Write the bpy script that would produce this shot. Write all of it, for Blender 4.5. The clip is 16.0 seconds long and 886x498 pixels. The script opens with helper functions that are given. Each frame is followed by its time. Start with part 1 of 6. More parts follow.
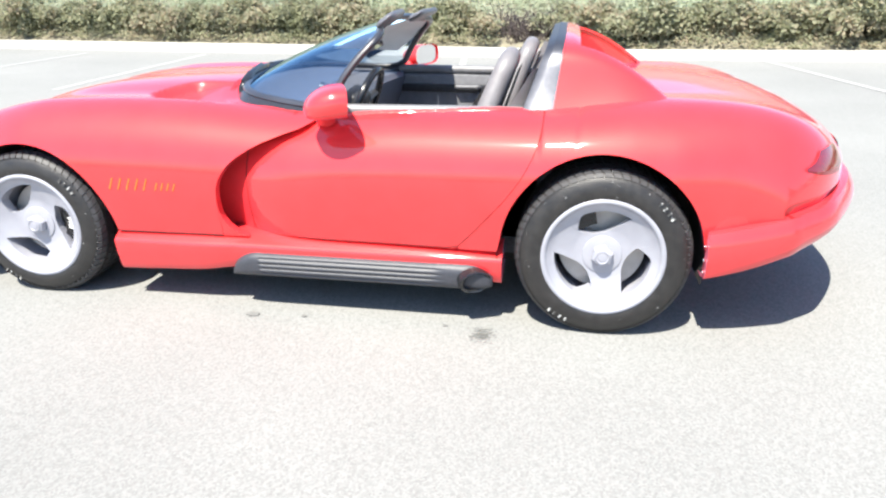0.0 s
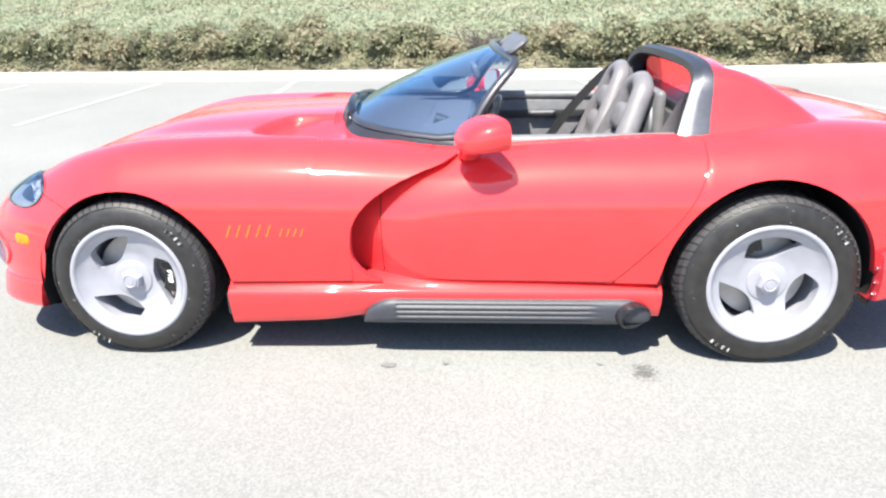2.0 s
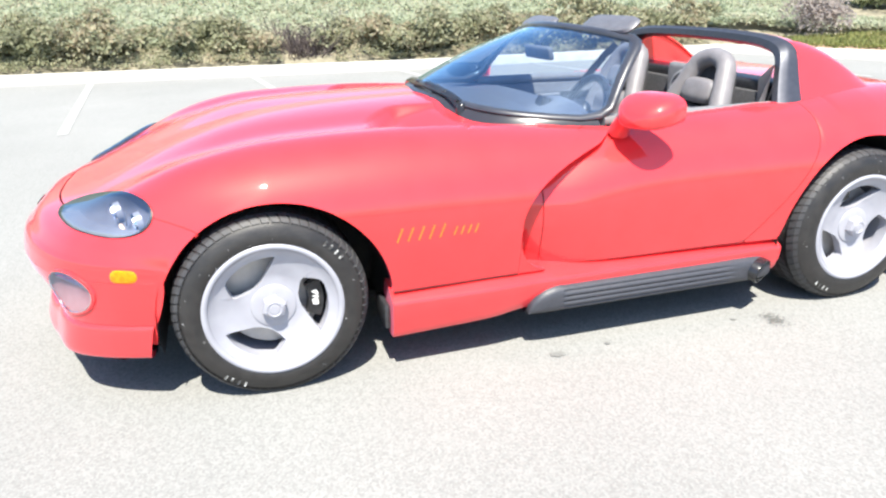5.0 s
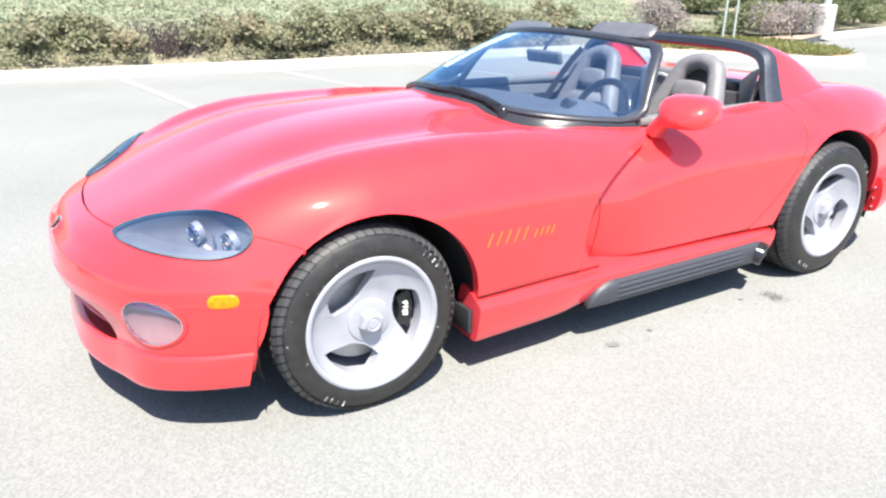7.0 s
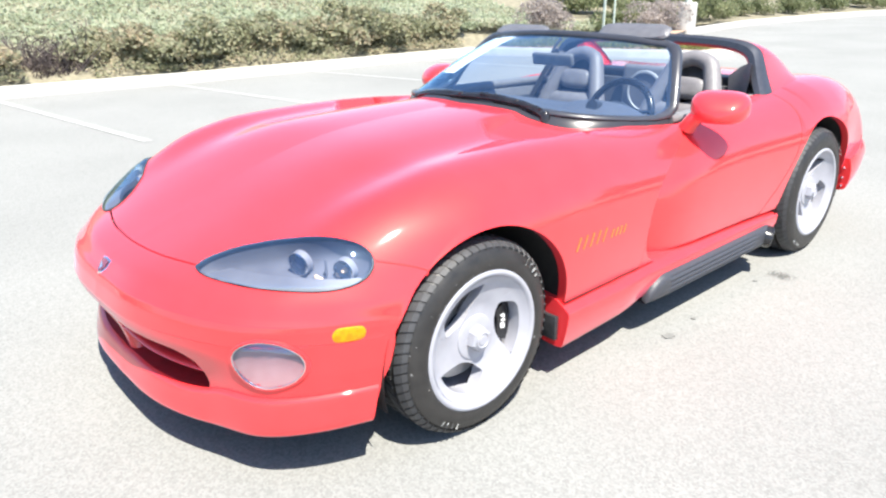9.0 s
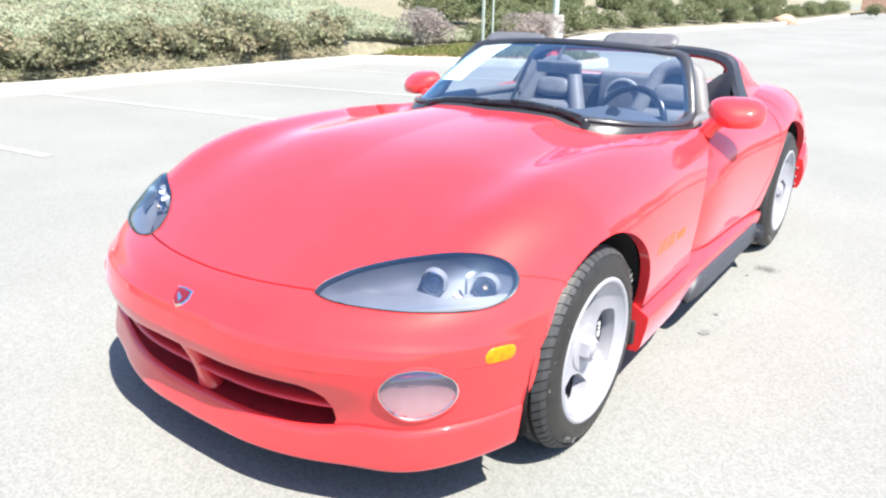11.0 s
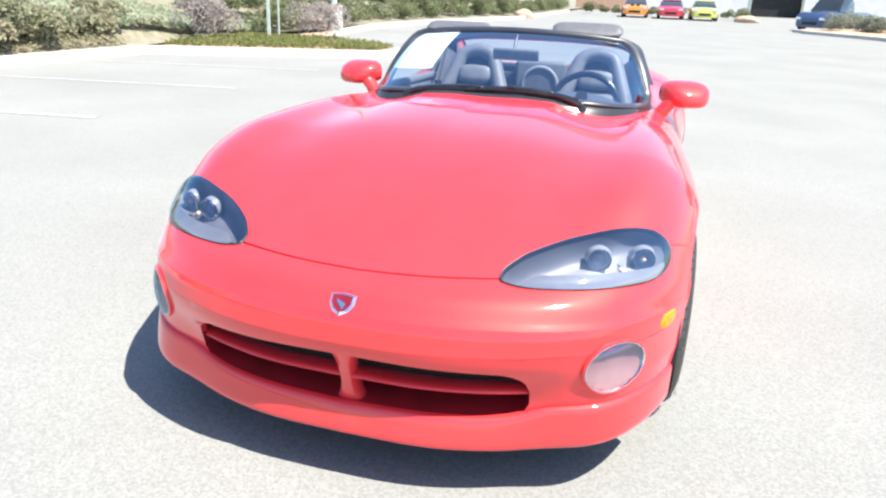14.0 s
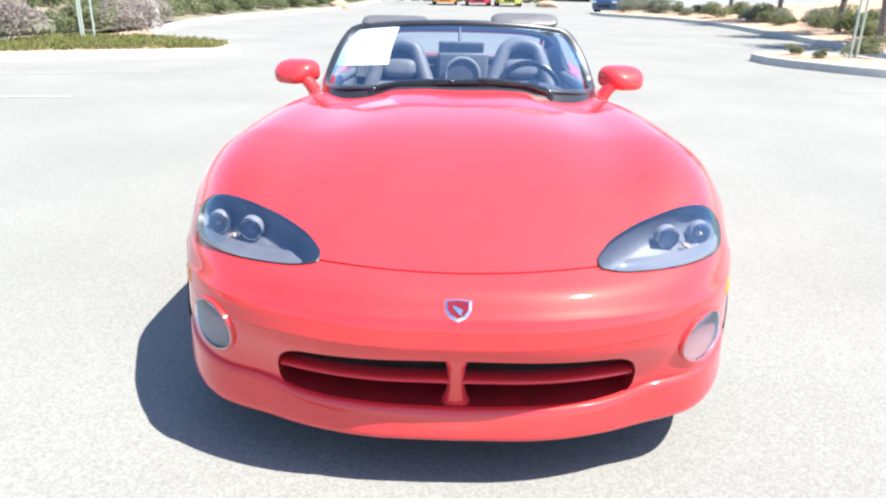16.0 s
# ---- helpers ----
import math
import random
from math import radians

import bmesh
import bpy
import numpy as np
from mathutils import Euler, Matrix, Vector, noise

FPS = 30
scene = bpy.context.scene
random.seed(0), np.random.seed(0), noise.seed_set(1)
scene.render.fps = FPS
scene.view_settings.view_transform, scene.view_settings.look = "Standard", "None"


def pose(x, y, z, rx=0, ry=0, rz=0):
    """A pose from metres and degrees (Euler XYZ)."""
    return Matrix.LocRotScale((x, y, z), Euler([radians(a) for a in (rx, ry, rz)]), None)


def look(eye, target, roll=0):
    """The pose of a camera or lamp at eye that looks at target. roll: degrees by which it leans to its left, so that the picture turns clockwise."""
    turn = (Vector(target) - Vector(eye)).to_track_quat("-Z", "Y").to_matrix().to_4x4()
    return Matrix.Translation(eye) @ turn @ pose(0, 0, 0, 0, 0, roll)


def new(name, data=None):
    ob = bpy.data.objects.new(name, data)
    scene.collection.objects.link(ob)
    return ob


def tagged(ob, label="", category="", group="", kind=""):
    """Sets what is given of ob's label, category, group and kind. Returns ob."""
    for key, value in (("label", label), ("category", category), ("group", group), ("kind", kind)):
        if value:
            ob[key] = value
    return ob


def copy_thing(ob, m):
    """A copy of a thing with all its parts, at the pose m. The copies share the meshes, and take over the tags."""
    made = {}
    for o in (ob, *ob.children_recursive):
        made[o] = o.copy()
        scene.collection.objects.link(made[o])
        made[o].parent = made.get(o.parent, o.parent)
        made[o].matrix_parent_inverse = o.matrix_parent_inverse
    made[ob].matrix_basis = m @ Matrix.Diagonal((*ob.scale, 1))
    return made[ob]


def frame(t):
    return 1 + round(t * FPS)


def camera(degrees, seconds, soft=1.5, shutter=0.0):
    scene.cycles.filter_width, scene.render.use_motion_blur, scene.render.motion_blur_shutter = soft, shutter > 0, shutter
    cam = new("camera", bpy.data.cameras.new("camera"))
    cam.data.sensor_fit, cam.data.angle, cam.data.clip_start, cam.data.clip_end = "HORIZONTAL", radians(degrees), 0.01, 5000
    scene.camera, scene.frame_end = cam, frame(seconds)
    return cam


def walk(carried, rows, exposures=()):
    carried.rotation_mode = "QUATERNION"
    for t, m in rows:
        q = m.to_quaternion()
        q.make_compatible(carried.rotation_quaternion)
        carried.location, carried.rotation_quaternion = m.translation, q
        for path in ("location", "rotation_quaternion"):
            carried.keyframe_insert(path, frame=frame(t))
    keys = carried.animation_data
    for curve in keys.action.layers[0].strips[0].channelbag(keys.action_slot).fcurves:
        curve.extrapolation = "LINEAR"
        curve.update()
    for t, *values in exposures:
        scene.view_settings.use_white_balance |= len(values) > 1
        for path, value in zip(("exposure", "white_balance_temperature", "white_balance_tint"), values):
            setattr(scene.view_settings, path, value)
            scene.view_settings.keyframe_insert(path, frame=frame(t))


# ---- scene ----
cam = camera(64.8, 16.0, 2.3)
PATH = [
    (0, (1.049, -3.431, 1.33), (0.728, -1.596, 0.601), -0.4),
    (0.5, (0.859, -3.435, 1.353), (0.619, -1.573, 0.663), -0.7),
    (1, (0.569, -3.493, 1.352), (0.425, -1.612, 0.687), -0.4),
    (1.5, (0.358, -3.412, 1.345), (0.229, -1.532, 0.673), -1.3),
    (2, (0.17, -3.349, 1.348), (0.052, -1.471, 0.67), -1.1),
    (2.5, (-0.077, -3.344, 1.339), (-0.051, -1.464, 0.655), 0.2),
    (3, (-0.342, -3.356, 1.343), (-0.255, -1.477, 0.663), 0.2),
    (3.5, (-0.521, -3.257, 1.354), (-0.344, -1.387, 0.666), 1.1),
    (4, (-0.739, -3.134, 1.331), (-0.469, -1.285, 0.617), 0.8),
    (4.5, (-0.942, -3.093, 1.335), (-0.566, -1.268, 0.61), 1.0),
    (4.7, (-1.109, -3.083, 1.31), (-0.648, -1.269, 0.606), 0.3),
    (6.8, (-1.956, -2.78, 1.358), (-1.075, -1.138, 0.631), -1.2),
    (7, (-2.077, -2.732, 1.342), (-1.11, -1.129, 0.637), 0.5),
    (7.5, (-2.215, -2.634, 1.338), (-1.2, -1.071, 0.614), 1.1),
    (8, (-2.343, -2.474, 1.347), (-1.222, -0.964, 0.666), -1.4),
    (8.5, (-2.442, -2.354, 1.368), (-1.262, -0.904, 0.659), 0.1),
    (9, (-2.61, -2.257, 1.347), (-1.361, -0.858, 0.653), -0.6),
    (11.3, (-3.134, -1.553, 1.324), (-1.582, -0.493, 0.637), 0.1),
    (11.5, (-3.19, -1.505, 1.319), (-1.627, -0.474, 0.618), -0.7),
    (12, (-3.257, -1.363, 1.297), (-1.649, -0.405, 0.591), -0.1),
    (12.5, (-3.294, -1.175, 1.309), (-1.625, -0.348, 0.58), -0.2),
    (13, (-3.342, -1.028, 1.296), (-1.622, -0.295, 0.587), 1.8),
    (13.5, (-3.478, -0.841, 1.296), (-1.702, -0.25, 0.592), 1.9),
    (14, (-3.544, -0.676, 1.285), (-1.729, -0.176, 0.61), 2.4),
    (14.5, (-3.543, -0.481, 1.283), (-1.705, -0.085, 0.603), 0.4),
    (15, (-3.541, -0.335, 1.291), (-1.683, -0.042, 0.613), 1.8),
    (15.5, (-3.578, -0.16, 1.28), (-1.699, -0.001, 0.612), 1.8),
    (16, (-3.631, 0.023, 1.283), (-1.752, 0.044, 0.598), 1.1),
]
walk(cam, [(t, look(eye, target, roll)) for t, eye, target, roll in PATH])

# ---- world, sun and exposure ----
world = bpy.data.worlds.new("world")
scene.world = world
world.use_nodes = True
wn = world.node_tree
sky = wn.nodes.new("ShaderNodeTexSky")
sky.sky_type, sky.sun_disc = "NISHITA", False
sky.sun_elevation, sky.sun_rotation = radians(61.0), radians(198.0)
sky.ozone_density, sky.air_density, sky.dust_density = 5.0, 1.1, 0.7
wn.links.new(sky.outputs[0], wn.nodes["Background"].inputs[0])
wn.nodes["Background"].inputs[1].default_value = 0.105
sun_data = bpy.data.lights.new("sun", "SUN")
sun_data.energy, sun_data.angle, sun_data.color = 4.8, radians(0.53), (1.0, 0.955, 0.85)
sun = new("sun", sun_data)
sun.matrix_world = look((-0.17 * 30, -0.52 * 30, 30), (0, 0, 0))
scene.view_settings.exposure = 1.38

# ---- materials ----
def rgb(c):
    return (c[0], c[1], c[2], 1.0)


def material(name, colour, rough=0.5, metal=0.0, second=None, scale=30.0, bump=0.0, bump_scale=200.0, coat=0.0, detail=4.0, low=0.35, high=0.65, rough_var=0.0, spec=0.5):
    """A surface of two tones mixed by noise, with fine relief."""
    m = bpy.data.materials.new(name)
    m.use_nodes = True
    nt = m.node_tree
    b = nt.nodes["Principled BSDF"]
    b.inputs["Base Color"].default_value = rgb(colour)
    b.inputs["Roughness"].default_value = rough
    b.inputs["Metallic"].default_value = metal
    b.inputs["Specular IOR Level"].default_value = spec
    b.inputs["Coat Weight"].default_value = coat
    b.inputs["Coat Roughness"].default_value = 0.025
    tc = nt.nodes.new("ShaderNodeTexCoord")
    if second is not None:
        n = nt.nodes.new("ShaderNodeTexNoise")
        n.inputs["Scale"].default_value, n.inputs["Detail"].default_value = scale, detail
        nt.links.new(tc.outputs["Object"], n.inputs["Vector"])
        r = nt.nodes.new("ShaderNodeValToRGB")
        r.color_ramp.elements[0].position, r.color_ramp.elements[1].position = low, high
        r.color_ramp.elements[0].color, r.color_ramp.elements[1].color = rgb(colour), rgb(second)
        nt.links.new(n.outputs["Fac"], r.inputs["Fac"])
        nt.links.new(r.outputs["Color"], b.inputs["Base Color"])
        if rough_var:
            mr = nt.nodes.new("ShaderNodeMapRange")
            mr.inputs["To Min"].default_value, mr.inputs["To Max"].default_value = rough - rough_var, rough + rough_var
            nt.links.new(n.outputs["Fac"], mr.inputs["Value"])
            nt.links.new(mr.outputs["Result"], b.inputs["Roughness"])
    if bump:
        n2 = nt.nodes.new("ShaderNodeTexNoise")
        n2.inputs["Scale"].default_value, n2.inputs["Detail"].default_value = bump_scale, 3.0
        nt.links.new(tc.outputs["Object"], n2.inputs["Vector"])
        bp = nt.nodes.new("ShaderNodeBump")
        bp.inputs["Strength"].default_value, bp.inputs["Distance"].default_value = bump, 0.004
        nt.links.new(n2.outputs["Fac"], bp.inputs["Height"])
        nt.links.new(bp.outputs["Normal"], b.inputs["Normal"])
    return m


RED = material("red_car_paint", (0.75, 0.032, 0.038), 0.50, second=(0.71, 0.029, 0.034), scale=9.0, coat=1.0, spec=0.22)
RED.node_tree.nodes["Principled BSDF"].inputs["Coat IOR"].default_value = 1.64
RED.node_tree.nodes["Principled BSDF"].inputs["Coat Roughness"].default_value = 0.05
RED.node_tree.nodes["Principled BSDF"].inputs["Specular Tint"].default_value = rgb((1.0, 0.80, 0.55))
RED.node_tree.nodes["Principled BSDF"].inputs["Sheen Weight"].default_value = 0.14
RED.node_tree.nodes["Principled BSDF"].inputs["Sheen Roughness"].default_value = 0.40
RED.node_tree.nodes["Principled BSDF"].inputs["Sheen Tint"].default_value = rgb((0.9, 0.52, 0.86))
# body red darkened: the shade inside the grille is put into the colour
RED_SHADED = material("red_paint_shaded", (0.26, 0.006, 0.012), 0.6, second=(0.20, 0.005, 0.009), scale=14.0)
BLACK_TRIM = material("black_satin_trim", (0.022, 0.023, 0.026), 0.38, second=(0.035, 0.036, 0.04), scale=60.0, bump=0.15, bump_scale=500.0)
BLACK_GLOSS = material("black_gloss", (0.012, 0.012, 0.014), 0.2, second=(0.02, 0.02, 0.022), scale=30.0)
BLACK_DEEP = material("black_liner", (0.01, 0.01, 0.011), 0.85, second=(0.018, 0.017, 0.016), scale=25.0, bump=0.3, bump_scale=120.0)
GREY_PLASTIC = material("grey_exhaust_shroud", (0.036, 0.038, 0.047), 0.46, second=(0.046, 0.048, 0.058), scale=80.0, bump=0.2, bump_scale=400.0)
TYRE = material("tyre_rubber", (0.015, 0.014, 0.014), 0.46, second=(0.025, 0.023, 0.022), scale=26.0, bump=0.25, bump_scale=240.0, rough_var=0.15)
tyre_nodes = TYRE.node_tree
speck = tyre_nodes.nodes.new("ShaderNodeTexNoise")
speck.inputs["Scale"].default_value, speck.inputs["Detail"].default_value = 75.0, 2.0
tyre_place = tyre_nodes.nodes.new("ShaderNodeTexCoord")
tyre_nodes.links.new(tyre_place.outputs["Object"], speck.inputs["Vector"])
speck_edge = tyre_nodes.nodes.new("ShaderNodeMapRange")
speck_edge.inputs["From Min"].default_value, speck_edge.inputs["From Max"].default_value = 0.735, 0.76
tyre_nodes.links.new(speck.outputs["Fac"], speck_edge.inputs["Value"])
speck_mix = tyre_nodes.nodes.new("ShaderNodeMix")
speck_mix.data_type = "RGBA"
speck_mix.inputs["B"].default_value = rgb((0.40, 0.40, 0.40))
tyre_nodes.links.new(speck_edge.outputs["Result"], speck_mix.inputs["Factor"])
tyre_nodes.links.new(tyre_nodes.nodes["Principled BSDF"].inputs["Base Color"].links[0].from_socket, speck_mix.inputs["A"])
tyre_nodes.links.new(speck_mix.outputs["Result"], tyre_nodes.nodes["Principled BSDF"].inputs["Base Color"])
TREAD = material("worn_tread_rubber", (0.034, 0.034, 0.037), 0.55, second=(0.048, 0.048, 0.051), scale=30.0, bump=0.2, bump_scale=300.0)
ALLOY = material("silver_painted_alloy", (0.32, 0.32, 0.36), 0.42, metal=0.1, second=(0.35, 0.35, 0.39), scale=18.0, coat=0.3)
STEEL = material("brake_steel", (0.50, 0.47, 0.44), 0.5, metal=0.3, second=(0.55, 0.52, 0.49), scale=40.0)
CHROME = material("chrome", (0.85, 0.86, 0.88), 0.08, metal=1.0)
WHITE = material("white_paint", (0.78, 0.78, 0.76), 0.5, second=(0.7, 0.7, 0.68), scale=40.0)
PAPER = material("white_paper", (0.85, 0.85, 0.84), 0.8, second=(0.8, 0.8, 0.79), scale=12.0)
LEATHER = material("grey_leather", (0.165, 0.155, 0.16), 0.45, second=(0.195, 0.184, 0.19), scale=20.0, bump=0.35, bump_scale=260.0)
RING = material("light_grey_ring", (0.30, 0.30, 0.31), 0.45, second=(0.34, 0.34, 0.35), scale=30.0)
LEATHER_DARK = material("dark_grey_leather", (0.075, 0.073, 0.078), 0.5, second=(0.095, 0.093, 0.097), scale=24.0, bump=0.35, bump_scale=260.0)
CARPET = material("dark_grey_carpet", (0.05, 0.05, 0.055), 0.95, second=(0.085, 0.083, 0.088), scale=120.0, bump=0.6, bump_scale=400.0)
GREY_TRIM = material("grey_interior_trim", (0.14, 0.14, 0.15), 0.5, second=(0.17, 0.17, 0.18), scale=30.0, bump=0.2, bump_scale=400.0)
SILVER_TRIM = material("silver_grey_trim", (0.17, 0.17, 0.18), 0.45, second=(0.20, 0.20, 0.21), scale=30.0, bump=0.15, bump_scale=400.0)
BELT = material("seat_belt_webbing", (0.02, 0.02, 0.022), 0.7, second=(0.03, 0.03, 0.032), scale=200.0, bump=0.3, bump_scale=700.0)
BELT_LIGHT = material("pale_belt_webbing", (0.55, 0.54, 0.55), 0.7, second=(0.48, 0.47, 0.48), scale=200.0, bump=0.3, bump_scale=700.0)
AMBER = material("amber_lens", (0.80, 0.17, 0.0), 0.2, second=(0.86, 0.25, 0.0), scale=60.0, coat=0.4, spec=0.3)
RED_LENS = material("dark_red_lens", (0.17, 0.005, 0.011), 0.12, second=(0.21, 0.007, 0.013), scale=40.0, coat=1.0)
BULB = material("pale_amber_bulb", (0.75, 0.52, 0.34), 0.25, second=(0.80, 0.60, 0.42), scale=60.0)
LAMP_BACK = material("lamp_housing_grey", (0.105, 0.108, 0.135), 0.45, second=(0.135, 0.138, 0.165), scale=9.0)
LAMP_SHELF = material("lamp_shelf_grey", (0.115, 0.118, 0.145), 0.5, second=(0.14, 0.143, 0.17), scale=14.0)
LAMP_SILVER = material("lamp_silver", (0.20, 0.205, 0.245), 0.32, second=(0.25, 0.255, 0.295), scale=20.0)
DOOR_ROLL = material("pale_grey_vinyl", (0.16, 0.157, 0.162), 0.4, second=(0.19, 0.187, 0.192), scale=25.0, bump=0.2, bump_scale=300.0)
HOOP = material("grey_black_hoop", (0.085, 0.088, 0.102), 0.42, metal=0.75, second=(0.10, 0.103, 0.118), scale=40.0)
# dark grey lifted towards blue: the windscreen's sky reflection, put into the dash colour
DASH = material("grey_dash_sky_tint", (0.075, 0.082, 0.105), 0.5, second=(0.09, 0.097, 0.12), scale=30.0, bump=0.2, bump_scale=400.0)
COWL = material("satin_black_cowl", (0.030, 0.031, 0.038), 0.34, second=(0.042, 0.043, 0.052), scale=12.0, coat=0.5)
COWL_PANEL = material("matt_black_cowl_panel", (0.030, 0.031, 0.038), 0.24, second=(0.028, 0.029, 0.035), scale=30.0, spec=0.4)
# fog lamp reflector; the pink it mirrors is painted in as base colour
FOG_BACK = material("fog_lamp_reflected_pink", (0.30, 0.125, 0.14), 0.6, second=(0.36, 0.19, 0.205), scale=10.0)
JOINT = material("dark_red_joint", (0.05, 0.008, 0.008), 0.8, second=(0.03, 0.006, 0.006), scale=30.0)
GOLD = material("gold_badge", (0.80, 0.17, 0.025), 0.4, second=(0.74, 0.14, 0.02), scale=60.0)


def glass(name, tint, rough=0.0, through_part=0.9, lift_part=0.03):
    m = bpy.data.materials.new(name)
    m.use_nodes = True
    nt = m.node_tree
    nt.nodes.clear()
    out = nt.nodes.new("ShaderNodeOutputMaterial")
    t = nt.nodes.new("ShaderNodeBsdfTransparent")
    t.inputs["Color"].default_value = rgb(tint)
    g = nt.nodes.new("ShaderNodeBsdfGlossy")
    g.inputs["Roughness"].default_value = rough
    g.inputs["Color"].default_value = rgb((0.58, 0.80, 1.0))
    f = nt.nodes.new("ShaderNodeFresnel")
    f.inputs["IOR"].default_value = 1.5
    mix = nt.nodes.new("ShaderNodeMixShader")
    lift = nt.nodes.new("ShaderNodeMath")
    lift.operation, lift.use_clamp = "MULTIPLY_ADD", True
    lift.inputs[1].default_value, lift.inputs[2].default_value = through_part, lift_part
    nt.links.new(f.outputs[0], lift.inputs[0])
    nt.links.new(lift.outputs[0], mix.inputs["Fac"])
    nt.links.new(t.outputs[0], mix.inputs[1])
    nt.links.new(g.outputs[0], mix.inputs[2])
    nt.links.new(mix.outputs[0], out.inputs["Surface"])
    return m


GLASS = glass("windscreen_glass", (0.78, 0.89, 1.0), 0.0, 1.1, 0.14)
LENS = glass("clear_lens", (0.92, 0.95, 1.0), 0.03, 0.8, 0.14)


# ---- mesh tools ----
class Shape:
    """Gathers vertices and faces of one mesh."""

    def __init__(self):
        self.v, self.f = [], []

    def grid(self, p, flip=False, closed=False):
        p = np.asarray(p, float)
        n, m = p.shape[:2]
        o = len(self.v)
        self.v.extend(map(tuple, p.reshape(-1, 3)))
        for i in range(n - 1):
            for j in range(m if closed else m - 1):
                k = (j + 1) % m
                q = (o + i * m + j, o + (i + 1) * m + j, o + (i + 1) * m + k, o + i * m + k)
                self.f.append(q[::-1] if flip else q)
        return self

    def both(self, p, flip=False):
        """A grid of the car's half at positive y, and its mirror image."""
        p = np.asarray(p, float)
        self.grid(p, flip)
        return self.grid(p * np.array([1, -1, 1]), not flip)

    def fan(self, ring, centre, flip=False):
        o = len(self.v)
        self.v.extend(map(tuple, ring))
        self.v.append(tuple(centre))
        n = len(ring)
        for i in range(n):
            q = (o + i, o + (i + 1) % n, o + n)
            self.f.append(q[::-1] if flip else q)
        return self

    def poly(self, pts, flip=False):
        o = len(self.v)
        self.v.extend(map(tuple, pts))
        q = tuple(range(o, o + len(pts)))
        self.f.append(q[::-1] if flip else q)
        return self

    def lathe(self, profile, axis_at=(0, 0, 0), n=64, axis="y"):
        """Turns (radius, along) pairs about an axis."""
        a = np.linspace(0, 2 * np.pi, n, endpoint=False)
        rows = []
        for r, h in profile:
            if axis == "y":
                row = np.stack([r * np.cos(a), np.full(n, h), r * np.sin(a)], 1)
            elif axis == "x":
                row = np.stack([np.full(n, h), r * np.cos(a), r * np.sin(a)], 1)
            else:
                row = np.stack([r * np.cos(a), r * np.sin(a), np.full(n, h)], 1)
            rows.append(row + np.array(axis_at))
        return self.grid(rows, closed=True)

    def tube(self, path, radius, n=10, flat=1.0, cap=True):
        """A tube along a path; radius is a number or one for each point."""
        path = np.asarray(path, float)
        rad = np.broadcast_to(np.asarray(radius, float), (len(path),))
        tan = np.gradient(path, axis=0)
        tan /= np.linalg.norm(tan, axis=1)[:, None] + 1e-9
        up = np.array([0, 0, 1.0])
        rows = []
        for p, t, r in zip(path, tan, rad):
            side = np.cross(t, up)
            if np.linalg.norm(side) < 1e-3:
                side = np.array([1.0, 0, 0])
            side /= np.linalg.norm(side)
            top = np.cross(side, t)
            a = np.linspace(0, 2 * np.pi, n, endpoint=False)
            rows.append(p + r * (np.outer(np.cos(a), side) + flat * np.outer(np.sin(a), top)))
        self.grid(rows, closed=True)
        if cap:
            self.fan(rows[0], path[0])
            self.fan(rows[-1], path[-1], True)
        return self

    def box(self, lo, hi, bevel=0.0, seg=2):
        bm = bmesh.new()
        bmesh.ops.create_cube(bm, size=1.0)
        lo, hi = Vector(lo), Vector(hi)
        for v in bm.verts:
            v.co = Vector((lo[i] + (v.co[i] + 0.5) * (hi[i] - lo[i]) for i in range(3)))
        if bevel:
            bmesh.ops.bevel(bm, geom=bm.edges[:], offset=bevel, segments=seg, affect="EDGES", profile=0.5)
        return self.add(bm)

    def add(self, bm, m=None):
        o = len(self.v)
        bm.verts.index_update()
        for v in bm.verts:
            self.v.append(tuple(m @ v.co if m else v.co))
        for f in bm.faces:
            self.f.append(tuple(o + v.index for v in f.verts))
        bm.free()
        return self

    def ball(self, centre, size, n=16, power=1.0):
        """An ellipsoid; power below 1 makes it boxier."""
        u = np.linspace(-np.pi / 2, np.pi / 2, n)
        a = np.linspace(0, 2 * np.pi, 2 * n, endpoint=False)
        def s(x):
            return np.sign(x) * np.abs(x) ** power
        rows = [np.stack([size[0] * s(np.cos(w)) * s(np.cos(a)), size[1] * s(np.cos(w)) * s(np.sin(a)), np.full(2 * n, size[2] * s(np.sin(w)))], 1) + np.array(centre) for w in u]
        return self.grid(rows, closed=True)

    def move(self, m, start=0):
        for i in range(start, len(self.v)):
            self.v[i] = tuple(m @ Vector(self.v[i]))
        return self

    def mesh(self, name, mat, smooth=True, angle=40.0):
        me = bpy.data.meshes.new(name)
        me.from_pydata(self.v, [], self.f)
        bm = bmesh.new()
        bm.from_mesh(me)
        bmesh.ops.remove_doubles(bm, verts=bm.verts, dist=0.0002)
        bmesh.ops.recalc_face_normals(bm, faces=bm.faces)
        if smooth:
            lim = radians(angle)
            for f in bm.faces:
                f.smooth = True
            for e in bm.edges:
                if len(e.link_faces) == 2 and e.calc_face_angle(0) > lim:
                    e.smooth = False
        bm.to_mesh(me)
        bm.free()
        me.materials.append(mat)
        return me


def part(name, shape, mat, parent=None, label="", smooth=True, angle=40.0):
    ob = new(name, shape.mesh(name, mat, smooth, angle) if isinstance(shape, Shape) else shape)
    if parent is not None:
        ob.parent = parent
    if label:
        tagged(ob, label)
    return ob


def thing(name, label, category, at=(0, 0, 0), group="", kind=""):
    ob = new(name)
    ob.location = at
    return tagged(ob, label, category, group, kind)


